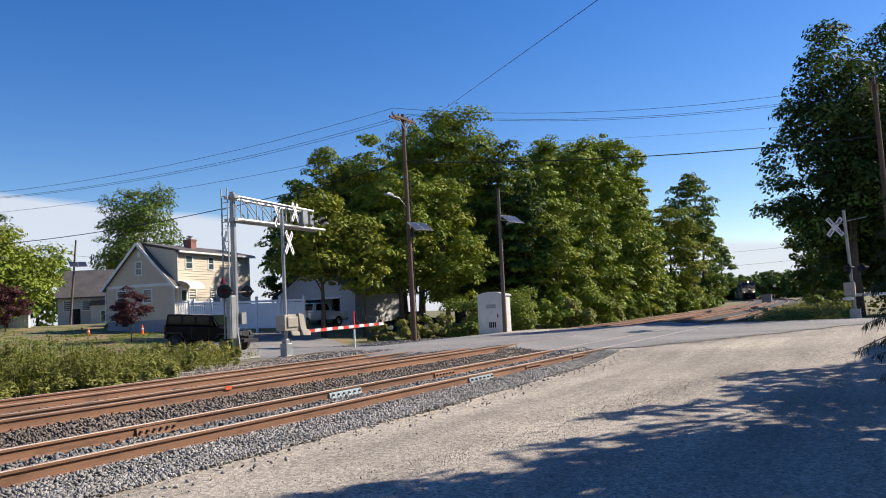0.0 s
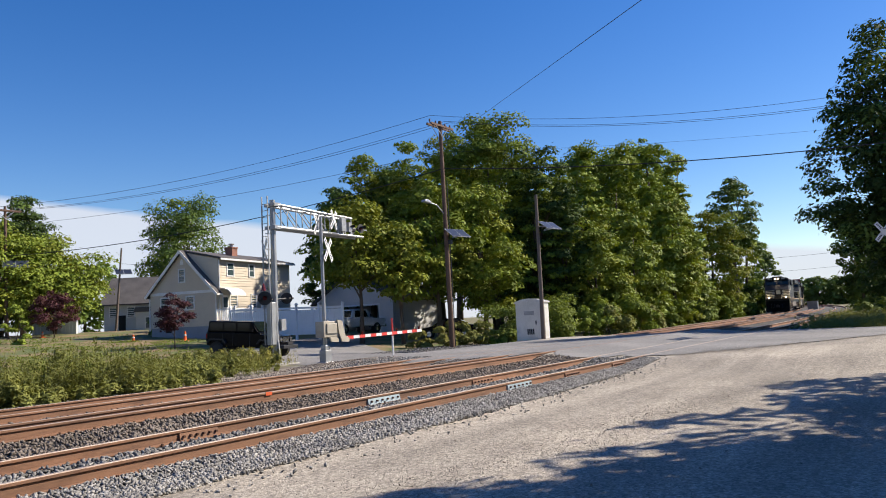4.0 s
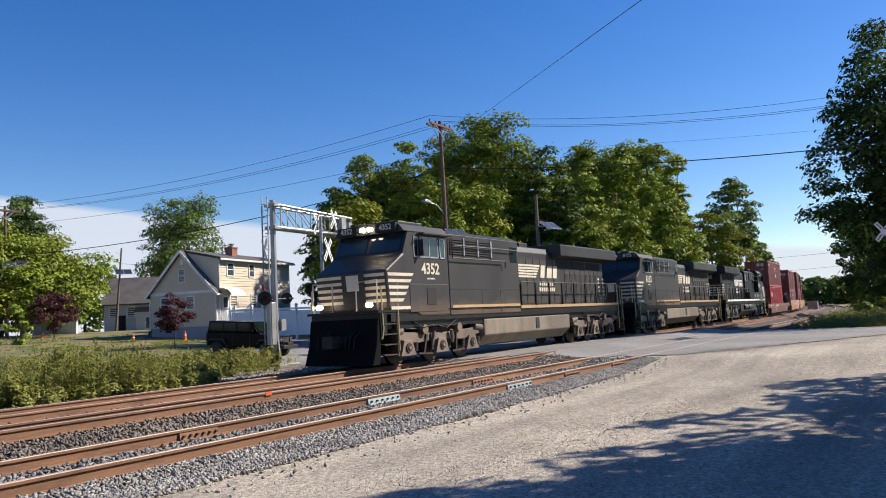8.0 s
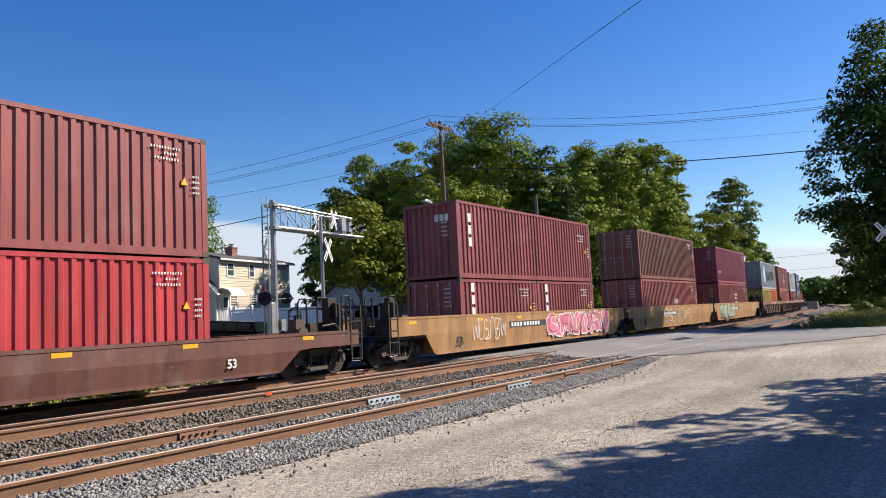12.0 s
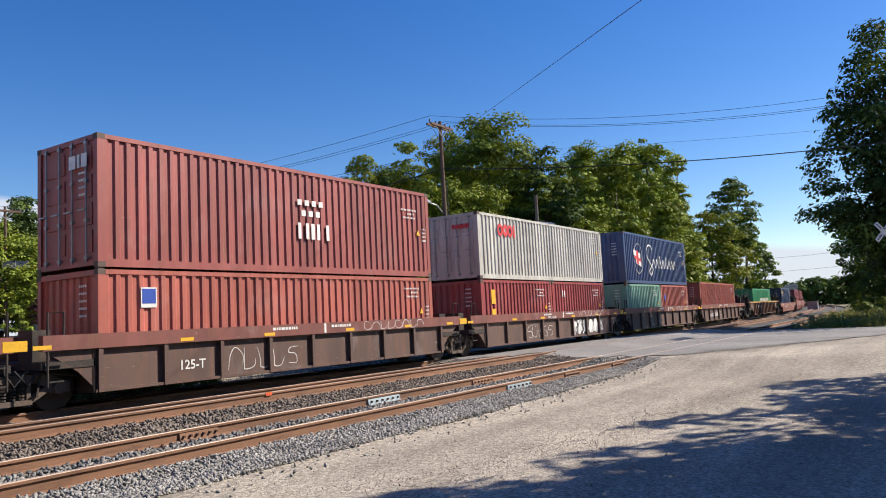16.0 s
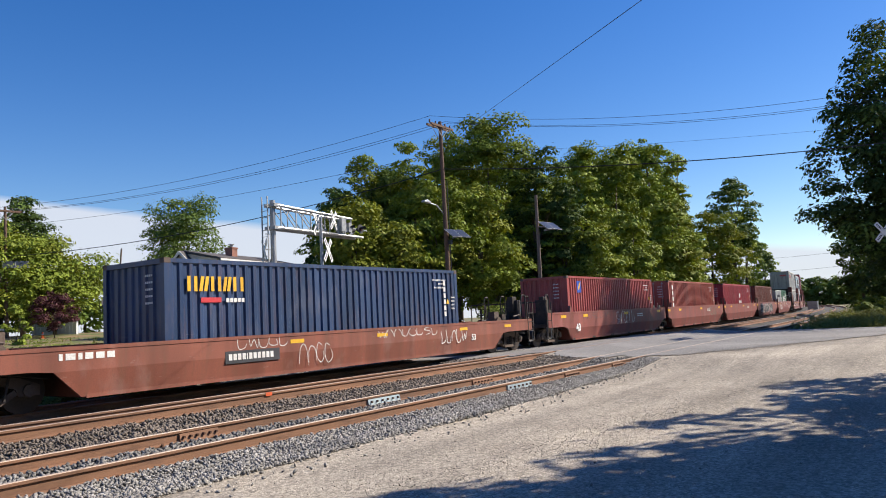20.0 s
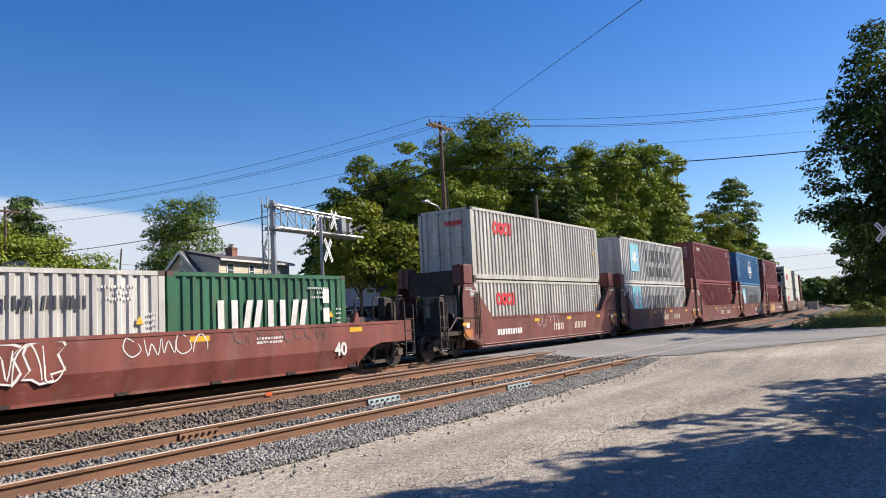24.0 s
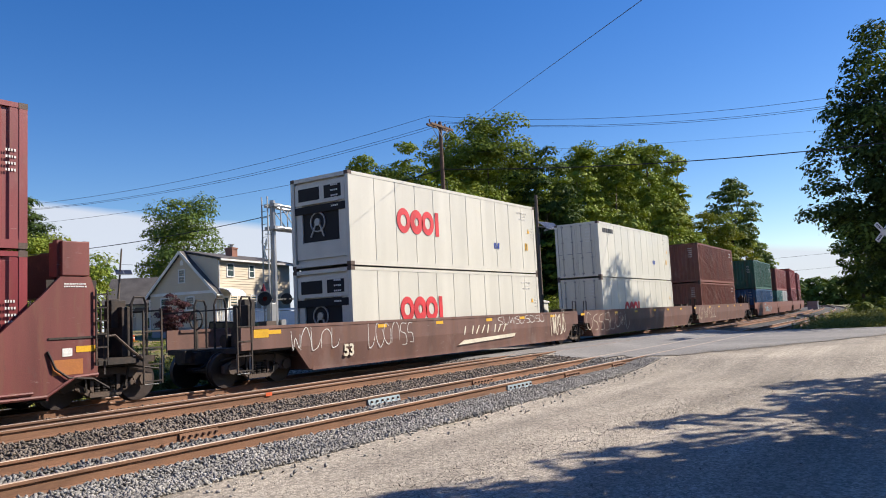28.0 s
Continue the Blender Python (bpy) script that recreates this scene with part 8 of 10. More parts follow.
h2 = plain_house("house", pose(45.7, 58.65, 1.3, 0, 0, -48), 6.5, 8.0, 3.5, 6.3, M_GREYSID, "white house with dark gabled roof behind the trees",
                 ((True, 0.6, 1.3, 2.0, 3.0, 0, -1), (True, 2.4, 3.1, 2.0, 3.0, 0, -1), (True, 4.6, 5.6, 0.7, 1.8, -1.5, -1), (False, 3.4, 4.4, 3.7, 4.8, 6.5, 1), (False, 2.0, 3.2, 1.2, 2.3, 6.5, 1)))
part("door", Geo().box(1.5, 2.2, -0.06, 0.02, 0.1, 2.15), M_BLACKHOLE, h2)
part("porch_roof", Geo().prism([(3.4, 2.4), (6.9, 2.4), (6.7, 2.9), (3.6, 2.9)], -1.7, 0.3), M_SHINGLE, h2)
part("porch", Geo().box(3.6, 6.7, -1.5, 0, -1.0, 2.4), M_GREYSID, h2)
plain_house("house", pose(56, 50, 1.6, 0, 0, 12), 9.0, 7.0, 3.6, 6.4, M_GREYSID, "grey house with brown roof behind the fence")

# detached garage with its dark open bay
ga = thing("garage", "pale grey garage with a dark open bay", "garage", m=pose(51.4, 24.2, 0.55))
part("wall", Geo().box(0, 7, 0, 1.6, -0.8, 2.9).box(0, 7, 7.0, 9.0, -0.8, 2.9).box(0, 0.2, 1.6, 7.0, 2.35, 2.9).box(6.8, 7, 1.6, 7.0, -0.8, 2.9).prism_x([(0, 2.9), (4.5, 5.4), (9.0, 2.9)], 0, 7), M_GREYSID, ga)
gs = Geo()
for k in range(26):
    z = 0.0 + k * 0.2
    y0, y1 = (0, 9.0) if z < 2.9 else ((z - 2.9) * 1.8, 9.0 - (z - 2.9) * 1.8)
    for a, b in (((y0, 1.6), (7.0, y1)) if z < 2.35 else ((y0, y1),)):
        if b - a > 0.3:
            gs.add([(0, a, z), (0, b, z), (-0.025, b, z), (-0.025, a, z), (0, a, z + 0.2), (0, b, z + 0.2)], [(2, 3, 4, 5), (0, 3, 2, 1)])
part("siding", gs, M_GREYSID, ga)
part("roof", Geo().prism_x([(-0.4, 2.65), (-0.4, 2.8), (4.5, 5.6), (4.5, 5.45)], -0.4, 7.3).prism_x([(9.4, 2.65), (9.4, 2.8), (4.5, 5.6), (4.5, 5.45)], -0.4, 7.3), M_SHINGLE, ga)
part("bay_trim", Geo().box(-0.05, 0.0, 1.45, 1.6, 0, 2.5).box(-0.05, 0.0, 7.0, 7.15, 0, 2.5).box(-0.05, 0.0, 1.45, 7.15, 2.35, 2.5), M_TRIM, ga)

# vinyl fence
fe = thing("fence", "white vinyl privacy fence behind the waiting black car", "fence")
fa, fb = Vector((36.9, 28.0, 1.05)), Vector((39.1, 19.0, 0.9))
for k in range(6):
    p, q = fa.lerp(fb, k / 5), fa.lerp(fb, (k + 1) / 5)
    part("post", Geo().box(p.x - 0.07, p.x + 0.07, p.y - 0.07, p.y + 0.07, p.z - 0.5, p.z + 1.95).prism_x([(p.y - 0.1, p.z + 1.95), (p.y, p.z + 2.08), (p.y + 0.1, p.z + 1.95)], p.x - 0.1, p.x + 0.1), M_VINYL, fe)
    if k < 5:
        for j in range(9):
            a, b = p.lerp(q, 0.045 + j * 0.101), p.lerp(q, 0.045 + (j + 1) * 0.101 - 0.008)
            part("slat", Geo().bar(a + Vector((0, 0, 0.72)), b + Vector((0, 0, 0.72)), 0.03, 1.75), M_VINYL, fe)
        for up_z in (1.72, 0.1):
            part("rail", Geo().bar(p + Vector((0, 0, up_z)), q + Vector((0, 0, up_z)), 0.06, 0.14), M_VINYL, fe)
sf = thing("fence", "short white vinyl fence panel on the lawn", "fence")
for k in range(3):
    x, y = 34.4 + 0.95 * k, 51.0 - 1.75 * k
    part("post", Geo().box(x - 0.09, x + 0.09, y - 0.09, y + 0.09, 0.6, 3.0), M_VINYL, sf)
    if k < 2:
        for j in range(6):
            part("slat", Geo().bar((x + 0.95 * j / 6, y - 1.75 * j / 6, 2.0), (x + 0.95 * (j + 0.95) / 6, y - 1.75 * (j + 0.95) / 6, 2.0), 0.03, 1.6), M_VINYL, sf)

# ---- vehicles ----
M_CARBLACK = mat("black_car_paint", (0.006, 0.006, 0.007), 0.25, 0, 0.1, 2, 0.0, spec=0.08)
M_CARWHITE = mat("white_car_paint", (0.68, 0.69, 0.7), 0.25, 0, 0.05, 2, 0.0)
M_CARGREY = mat("silver_car_paint", (0.4, 0.41, 0.42), 0.25, 0.4, 0.05, 2, 0.0)
M_TYRE = mat("tyre_rubber", (0.02, 0.02, 0.02), 0.85, 0, 0.2, 8, 0.3)
M_CHROME = mat("bright_metal", (0.6, 0.6, 0.62), 0.2, 0.9, 0.05)
M_CARGLASS = glass_mat("car_glass", (0.006, 0.01, 0.01), 0.25)
M_TAIL = mat("red_tail_lamp", (0.4, 0.02, 0.02), 0.25)


def road_wheel(parent, x, y, r, w, s, rim=None):
    wh = part("wheel", Geo().cyl((x, y - w / 2, r), (x, y + w / 2, r), r, seg=20), M_TYRE, parent, bev=0.02)
    part("rim", Geo().cyl((x, y + s * (w / 2 - 0.03), r), (x, y + s * (w / 2 + 0.012), r), r * 0.6, seg=12), rim or M_CHROME, wh)


def offroad_car(m):
    """Boxy off-road car; its front looks towards -x here."""
    c = thing("car", "black boxy off-road car waiting on the street", "car", m=m)
    part("body", Geo().prism([(0.35, 0.62), (0.35, 1.12), (1.35, 1.2), (1.4, 1.3), (4.55, 1.3), (4.6, 0.6), (3.9, 0.5), (1.4, 0.5)], -0.8, 0.8), M_CARBLACK, c, bev=0.05)
    cabn = part("cabin", Geo().prism([(1.55, 1.3), (1.95, 1.86), (4.5, 1.88), (4.58, 1.3)], -0.74, 0.74), M_CARBLACK, c, bev=0.05)
    part("windshield", Geo().prism([(1.56, 1.36), (1.92, 1.82), (1.9, 1.83), (1.53, 1.37)], -0.66, 0.66), M_CARGLASS, cabn)
    for s in (-1, 1):
        for x0, x1 in ((2.05, 2.75), (2.85, 3.55), (3.65, 4.4)):
            part("side_window", Geo().box(x0, x1, s * 0.74, s * 0.752, 1.38, 1.8), M_CARGLASS, cabn)
        for x in (0.95, 3.9):
            road_wheel(c, x, s * 0.78, 0.41, 0.26, s, M_CABLE)
            part("fender", Geo().prism([(x - 0.58, 0.72), (x - 0.42, 0.95), (x + 0.42, 0.95), (x + 0.58, 0.72), (x + 0.5, 0.72), (x + 0.38, 0.88), (x - 0.38, 0.88), (x - 0.5, 0.72)], s * 0.74, s * 0.96), M_CABLE, c)
        part("headlight", Geo().cyl((0.35, s * 0.52, 0.95), (0.3, s * 0.52, 0.95), 0.12, seg=14), M_CHROME, c)
        part("mirror", Geo().box(1.75, 1.9, s * 0.82, s * 1.02, 1.34, 1.52), M_CARBLACK, c)
        part("tail_lamp", Geo().box(4.58, 4.64, s * 0.62, s * 0.78, 0.95, 1.2), M_TAIL, c)
        part("door_seam", Geo().box(1.98, 2.0, s * 0.8, s * 0.806, 0.6, 1.28).box(2.98, 3.0, s * 0.8, s * 0.806, 0.6, 1.28).box(3.6, 3.62, s * 0.8, s * 0.806, 0.7, 1.28), M_CABLE, c)
    g = Geo()
    for k in range(7):
        g.box(0.325, 0.35, -0.3 + k * 0.09, -0.25 + k * 0.09, 0.8, 1.08)
    part("grille", g, M_CHROME, c)
    part("bumper", Geo().box(0.0, 0.3, -0.78, 0.78, 0.5, 0.68).box(0.02, 0.12, -0.3, 0.3, 0.68, 0.84), M_CABLE, c, bev=0.03)
    part("spare_wheel", Geo().cyl((4.62, 0.05, 1.0), (4.86, 0.05, 1.0), 0.4, seg=18), M_TYRE, c)
    return c


offroad_car(pose(28.15, 12.9, ground_at(28.15, 15.2) + 0.03, 0, 0, 108) @ pose(0, 0, 0, 0, -3.4, 0))


def pickup(m):
    c = thing("pickup_truck", "white four-door pickup truck parked at the garage", "truck", m=m)
    part("body", Geo().prism([(0, 0.55), (0, 1.15), (1.3, 1.2), (1.5, 1.25), (5.9, 1.25), (5.9, 0.55)], -0.98, 0.98), M_CARWHITE, c, bev=0.06)
    part("bed", Geo().box(3.9, 5.85, -0.85, 0.85, 1.2, 1.26), M_CABLE, c)
    cb = part("cabin", Geo().prism([(1.35, 1.22), (2.0, 1.92), (3.6, 1.94), (3.85, 1.22)], -0.88, 0.88), M_CARWHITE, c, bev=0.06)
    part("windshield", Geo().prism([(1.4, 1.3), (1.98, 1.88), (1.95, 1.89), (1.36, 1.31)], -0.78, 0.78), M_CARGLASS, cb)
    part("rear_window", Geo().prism([(3.66, 1.86), (3.82, 1.34), (3.86, 1.34), (3.7, 1.86)], -0.76, 0.76), M_CARGLASS, cb)
    for s in (-1, 1):
        for x0, x1 in ((1.95, 2.65), (2.75, 3.45)):
            part("side_window", Geo().prism([(x0, 1.32), (x1, 1.32), (x1, 1.84), (x0 + (0.3 if x0 < 2 else 0.0), 1.84)], s * 0.88, s * 0.895), M_CARGLASS, cb)
        for x in (1.05, 4.7):
            road_wheel(c, x, s * 0.88, 0.41, 0.27, s)
        part("tail_lamp", Geo().box(5.86, 5.92, s * 0.8, s * 0.96, 0.8, 1.15), M_TAIL, c)
        part("mirror", Geo().box(1.65, 1.85, s * 1.0, s * 1.22, 1.3, 1.55), M_CABLE, c)
        part("headlight", Geo().box(-0.02, 0.05, s * 0.65, s * 0.95, 0.85, 1.08), M_CHROME, c)
    part("tailgate", Geo().box(5.88, 5.94, -0.8, 0.8, 0.68, 1.22), M_CARWHITE, c, bev=0.02)
    part("bumper", Geo().box(5.9, 6.1, -0.95, 0.95, 0.45, 0.62).box(-0.15, 0.05, -0.95, 0.95, 0.45, 0.68), M_CHROME, c, bev=0.03)
    return c


pickup(pose(49.0, 24.1, ground_at(46, 24.1) + 0.28, 0, 0, 180 - 4))


def sedan(m, paint_m, label):
    c = thing("car", label, "car", m=m)
    part("body", Geo().prism([(0, 0.4), (0.05, 0.75), (1.2, 0.95), (3.7, 1.0), (4.5, 0.9), (4.55, 0.4)], -0.88, 0.88), paint_m, c, bev=0.07)
    cb = part("cabin", Geo().prism([(1.1, 0.93), (1.85, 1.42), (3.2, 1.45), (4.1, 0.97)], -0.74, 0.74), M_CARGLASS, c, bev=0.05)
    part("roof", Geo().prism([(1.8, 1.42), (1.95, 1.48), (3.1, 1.5), (3.3, 1.43)], -0.72, 0.72), paint_m, cb)
    for s in (-1, 1):
        for x in (0.85, 3.65):
            road_wheel(c, x, s * 0.8, 0.33, 0.22, s)
        part("headlight", Geo().box(-0.01, 0.1, s * 0.5, s * 0.85, 0.6, 0.72), M_CHROME, c)
    return c


sedan(pose(27.2, 50.5, ground_at(28, 49), 0, 0, -40), M_CARGREY, "silver car parked behind the purple tree")
sedan(pose(45.5, 46.5, ground_at(45, 46), 0, 0, -50), M_CARGREY, "grey car parked beside the white house")
sedan(pose(48.5, 19.4, ground_at(48, 18), 0, 0, -60), M_CARBLACK, "dark car parked under the roadside trees")


# ---- poles, wires, crossing signals ----
M_SOLAR = mat("blue_solar_cells", (0.03, 0.038, 0.06), 0.35, 0.1, 0.1, 3, 0.0)
M_INSUL = mat("brown_insulator", (0.10, 0.06, 0.045), 0.35)
M_SIGNALBLACK = mat("black_signal_housing", (0.015, 0.015, 0.016), 0.6)
M_REDLENS = mat("red_lens", (0.12, 0.008, 0.008), 0.2)
M_TANBOX = mat("weathered_gate_box", (0.40, 0.36, 0.29), 0.65, 0.1, 0.2, 3, 0.1, 40, (0.2, 0.14, 0.09), 0.4)
M_REDTAPE = mat("red_reflective_tape", (0.62, 0.05, 0.04), 0.4)
M_CONCRETE = mat("pale_concrete", (0.42, 0.40, 0.36), 0.9, 0, 0.2, 3, 0.4)
M_CABINET = mat("silver_cabinet_paint", (0.64, 0.63, 0.59), 0.45, 0.2, 0.12, 2, 0.05, 30, (0.3, 0.27, 0.23), 0.25)
M_CONE = mat("orange_cone", (0.8, 0.14, 0.02), 0.6)


def solar_panel(parent, x, y, z, yaw, w=1.5, d=0.75, tilt=28):
    m = Matrix.Translation((x, y, z)) @ Matrix.Rotation(radians(yaw), 4, "Z") @ Matrix.Rotation(radians(tilt), 4, "X")
    fr = Geo().box(-w / 2, w / 2, -d / 2, d / 2, -0.04, 0.0)
    p = part("solar_panel", fr, M_GALV, parent, "tilted solar panel in a metal frame")
    p.matrix_basis = m
    for k in range(2):
        part("cell_sheet", Geo().box(-w / 2 + 0.03 + k * w / 2, -0.03 + k * w / 2, -d / 2 + 0.03, d / 2 - 0.03, 0.0, 0.006), M_SOLAR, p)
    part("bracket", Geo().bar((0, 0.0, -0.04), (0.0, 0.25, -0.5), 0.06).bar((0, -0.3, -0.04), (0, 0.25, -0.5), 0.05), M_GALV, p)


def utility_pole(x, y, z, h, r, m, label, arm=2.4, arm_z=None, lean=(0, 0), double=True):
    p = thing("utility_pole", label, "utility pole", "utility poles", m=pose(x, y, z))
    part("shaft", Geo().cyl((0, 0, -0.5), (lean[0], lean[1], h), r, r * 0.62, seg=14), m, p, smooth=False)
    if arm:
        za = arm_z or h - 0.35
        for s in ((-1, 1) if double else (1,)):
            yy = s * r * 0.9 + lean[1]
            a = part("crossarm", Geo().box(-arm / 2 + lean[0], arm / 2 + lean[0], yy - 0.05, yy + 0.05, za - 0.06, za + 0.07), m, p)
            part("brace", Geo().bar((lean[0] - 0.65, yy, za - 0.05), (lean[0], yy, za - 0.7), 0.03).bar((lean[0] + 0.65, yy, za - 0.05), (lean[0], yy, za - 0.7), 0.03), M_GALV, a)
        for k in (-1, -0.42, 0.5, 1):
            part("insulator", Geo().cyl((k * arm * 0.46 + lean[0], lean[1], za + 0.06), (k * arm * 0.46 + lean[0], lean[1], za + 0.16), 0.03, seg=8).cyl((k * arm * 0.46 + lean[0], lean[1], za + 0.16), (k * arm * 0.46 + lean[0], lean[1], za + 0.3), 0.06, 0.045, seg=8), M_INSUL, p)
    return p


up = utility_pole(38.1, 9.35, -0.25, 13.9, 0.17, M_WOOD_POLE, "tall brown wooden utility pole with street light and solar panel", lean=(-0.15, 0.0))
part("street_light_arm", Geo().tube([(-0.1, 0, 8.0), (-0.7, 0.15, 8.6), (-1.35, 0.3, 8.72)], 0.035), M_GALV, up)
part("street_light", Geo().prism([(-1.95, 8.7), (-1.3, 8.66), (-1.25, 8.78), (-1.6, 8.88), (-1.9, 8.8)], 0.16, 0.44), M_GALV, up, "cobra-head street light", bev=0.03)
solar_panel(up, 0.1, -0.75, 6.85, -12, 1.55, 0.9, 36)
part("battery_box", Geo().box(-0.1, 0.1, -0.34, -0.15, 6.2, 6.45), M_SIGNALBLACK, up)
part("conduit", Geo().cyl((0.1, -0.16, 0), (0.1, -0.14, 10.2), 0.03, seg=6), M_CABLE, up)
p2 = utility_pole(40.6, 4.45, -0.3, 8.9, 0.14, M_GREY_POLE, "grey wooden pole with a solar panel beside the cabinet", arm=0, lean=(-0.25, -0.2))
solar_panel(p2, 0.15, -0.85, 7.0, -12, 1.4, 0.85, 36)
part("bracket", Geo().bar((-0.2, -0.15, 7.0), (0.15, -0.8, 6.9), 0.06), M_GALV, p2)
p3 = utility_pole(30.0, 46.5, 0.6, 11.6, 0.16, M_WOOD_POLE, "wooden utility pole with solar panel beside the lawn", arm=2.4, lean=(-0.2, 0))
solar_panel(p3, 0.3, -0.7, 6.9, -20, 1.9, 0.95, 38)
p4 = utility_pole(44.4, 54.6, 1.0, 9.2, 0.13, M_GREY_POLE, "leaning wooden pole with a solar panel near the house", arm=0, lean=(0.1, -1.1))
solar_panel(p4, 0.3, -1.1, 6.8, -20, 1.6, 0.85, 38)


def wire(a, b, r, sag, name="wire", label="thin black overhead wire", n=18):
    a, b = Vector(a), Vector(b)
    pts = [a.lerp(b, k / n) - Vector((0, 0, sag * 4 * (k / n) * (1 - k / n))) for k in range(n + 1)]
    return solo(name, Geo().tube(pts, r, 5), M_CABLE, label, "overhead wire", "overhead wires")


LT, MT, RT = (29.8, 46.3, 11.95), (37.9, 9.3, 13.75), (44.9, -15.9, 11.9)
for k, (dx, dz) in enumerate(((-1.05, 0.05), (-0.35, 0.0), (0.6, 0.0), (1.05, 0.0))):
    if k == 1:
        continue
    wire((LT[0] + dx, LT[1], LT[2] + dz), (MT[0] + dx, MT[1], MT[2] + dz), 0.013, 0.9)
    wire((MT[0] + dx, MT[1], MT[2] + dz), (RT[0] + dx, RT[1], RT[2] + dz), 0.011, 0.85)
wire((29.8, 46.3, 10.6), (37.9, 9.3, 11.7), 0.012, 0.55)
wire((37.95, 9.3, 11.7), (45.1, -15.8, 10.3), 0.006, 0.3)
wire((29.85, 46.3, 8.15), (37.95, 9.3, 10.65), 0.028, 0.9, "cable", "thick black telephone cable overhead")
wire((37.95, 9.3, 10.65), (44.9, -15.7, 9.35), 0.028, 0.45, "cable", "thick black telephone cable overhead")
wire((29.85, 46.3, 6.6), (44.5, 53.6, 7.0), 0.016, 0.3)
wire((-10.0, 52.0, 7.4), (29.85, 46.3, 6.6), 0.016, 0.5)
wire((44.5, 53.5, 8.6), (60.0, 45.0, 8.2), 0.014, 0.3)
wire((37.95, 9.25, 12.2), (1.27, -21.3, 4.2 + 0.15), 0.007, 0.0)
wire((138, 16, 9.0), (150, -12, 10.5), 0.02, 0.4)
wire((138, 16, 6.6), (150, -12, 8.0), 0.02, 0.4)
utility_pole(138, 16, -0.3, 9.4, 0.14, M_GREY_POLE, "distant wooden utility pole among the trees", arm=0)
utility_pole(150, -12, -0.3, 10.9, 0.14, M_GREY_POLE, "distant wooden utility pole among the trees", arm=0)
# the near pole that takes the service wire, behind the camera
utility_pole(1.25, -21.4, -0.3, 5.4, 0.12, M_GREY_POLE, "short wooden service pole beside the lot", arm=0)
ep = utility_pole(44.9, -15.8, -0.3, 12.6, 0.16, M_WOOD_POLE, "wooden utility pole among the dark street trees", arm=2.4)


def crossbuck(parent, x, y, z, yaw, size=1.2, name="crossbuck"):
    """Two crossed white boards with dark bars where the words stand."""
    m = Matrix.Translation((x, y, z)) @ Matrix.Rotation(radians(yaw), 4, "Z")
    for k, a in enumerate((50, -50)):
        g = Geo().box(-size / 2, size / 2, -0.012 + 0.03 * k, 0.012 + 0.03 * k, -0.115, 0.115)
        b = part(name, g, M_WHITE, parent, "white crossbuck board")
        b.matrix_basis = m @ Matrix.Rotation(radians(a), 4, "Y")
        marks = Geo()
        for q in (-0.44, -0.37, -0.3, -0.23, 0.16, 0.23, 0.3, 0.37):
            marks.box(size * q, size * (q + 0.04), -0.02 + 0.03 * k, -0.012 + 0.03 * k, -0.045, 0.045)
        part("lettering_bar", marks, M_LET_K, b)["kind"] = "stuff"


def flasher(parent, x, y, z, yaw, r=0.26):
    m = Matrix.Translation((x, y, z)) @ Matrix.Rotation(radians(yaw), 4, "Z")
    f = part("flasher", Geo().cyl((0, 0.0, 0), (0, 0.02, 0), r, seg=20).cyl((0, 0.02, 0), (0, 0.22, 0), 0.13, seg=12), M_SIGNALBLACK, parent, "round black flashing-light backing")
    f.matrix_basis = m
    part("lens", Geo().cyl((0, -0.03, 0), (0, 0.0, 0), 0.105, seg=14), M_REDLENS, f)
    h = Geo()
    for k in range(9):
        a, b = math.pi * k / 9, math.pi * (k + 1) / 9
        h.add([(0.13 * math.cos(a), 0, 0.13 * math.sin(a)), (0.13 * math.cos(b), 0, 0.13 * math.sin(b)), (0.13 * math.cos(b), -0.28, 0.13 * math.sin(b)), (0.13 * math.cos(a), -0.28, 0.13 * math.sin(a))], [(0, 1, 2, 3)])
    part("hood", h, M_SIGNALBLACK, f)


# cantilever mast
ms = thing("signal_mast", "galvanised cantilever crossing signal mast with ladder", "railway signal", m=pose(25.13, 10.75, -0.3))
part("pole", Geo().cyl((0, 0, 0.1), (0, 0, 7.85), 0.15, 0.13, seg=14), M_GALV, ms)
part("base_plate", Geo().box(-0.5, 0.5, -0.5, 0.5, 0.0, 0.1).prism([(-0.3, 0.1), (-0.16, 1.1), (0.16, 1.1), (0.3, 0.1)], -0.03, 0.03).prism_x([(-0.3, 0.1), (-0.16, 1.1), (0.16, 1.1), (0.3, 0.1)], -0.03, 0.03), M_GALV, ms)
part("foundation", Geo().box(-0.75, 0.75, -0.75, 0.75, -0.4, 0.02), M_CONCRETE, ms)
for k in range(4):
    part("anchor_bolt", Geo().cyl(((0.4, -0.4)[k % 2], (0.4, -0.4)[k // 2], 0.1), ((0.4, -0.4)[k % 2], (0.4, -0.4)[k // 2], 0.22), 0.03, seg=6), M_SPIKE, ms)
lg = Geo().bar((-0.42, -0.12, 0.9), (-0.42, -0.12, 8.0), 0.05).bar((-0.42, 0.28, 0.9), (-0.42, 0.28, 8.0), 0.05)
ld = part("ladder", lg, M_GALV, ms, "steel access ladder")
rung = cached("rung", lambda: Geo().cyl((-0.42, -0.12, 0), (-0.42, 0.28, 0), 0.015, seg=6).mesh("rung"))
for k in range(22):
    part("rung", rung, M_GALV, ld, at=(0, 0, 1.1 + k * 0.31))
for z in (2.2, 4.2, 6.2, 7.6):
    part("standoff", Geo().bar((-0.42, 0.08, z), (0, 0.0, z), 0.04), M_GALV, ld)
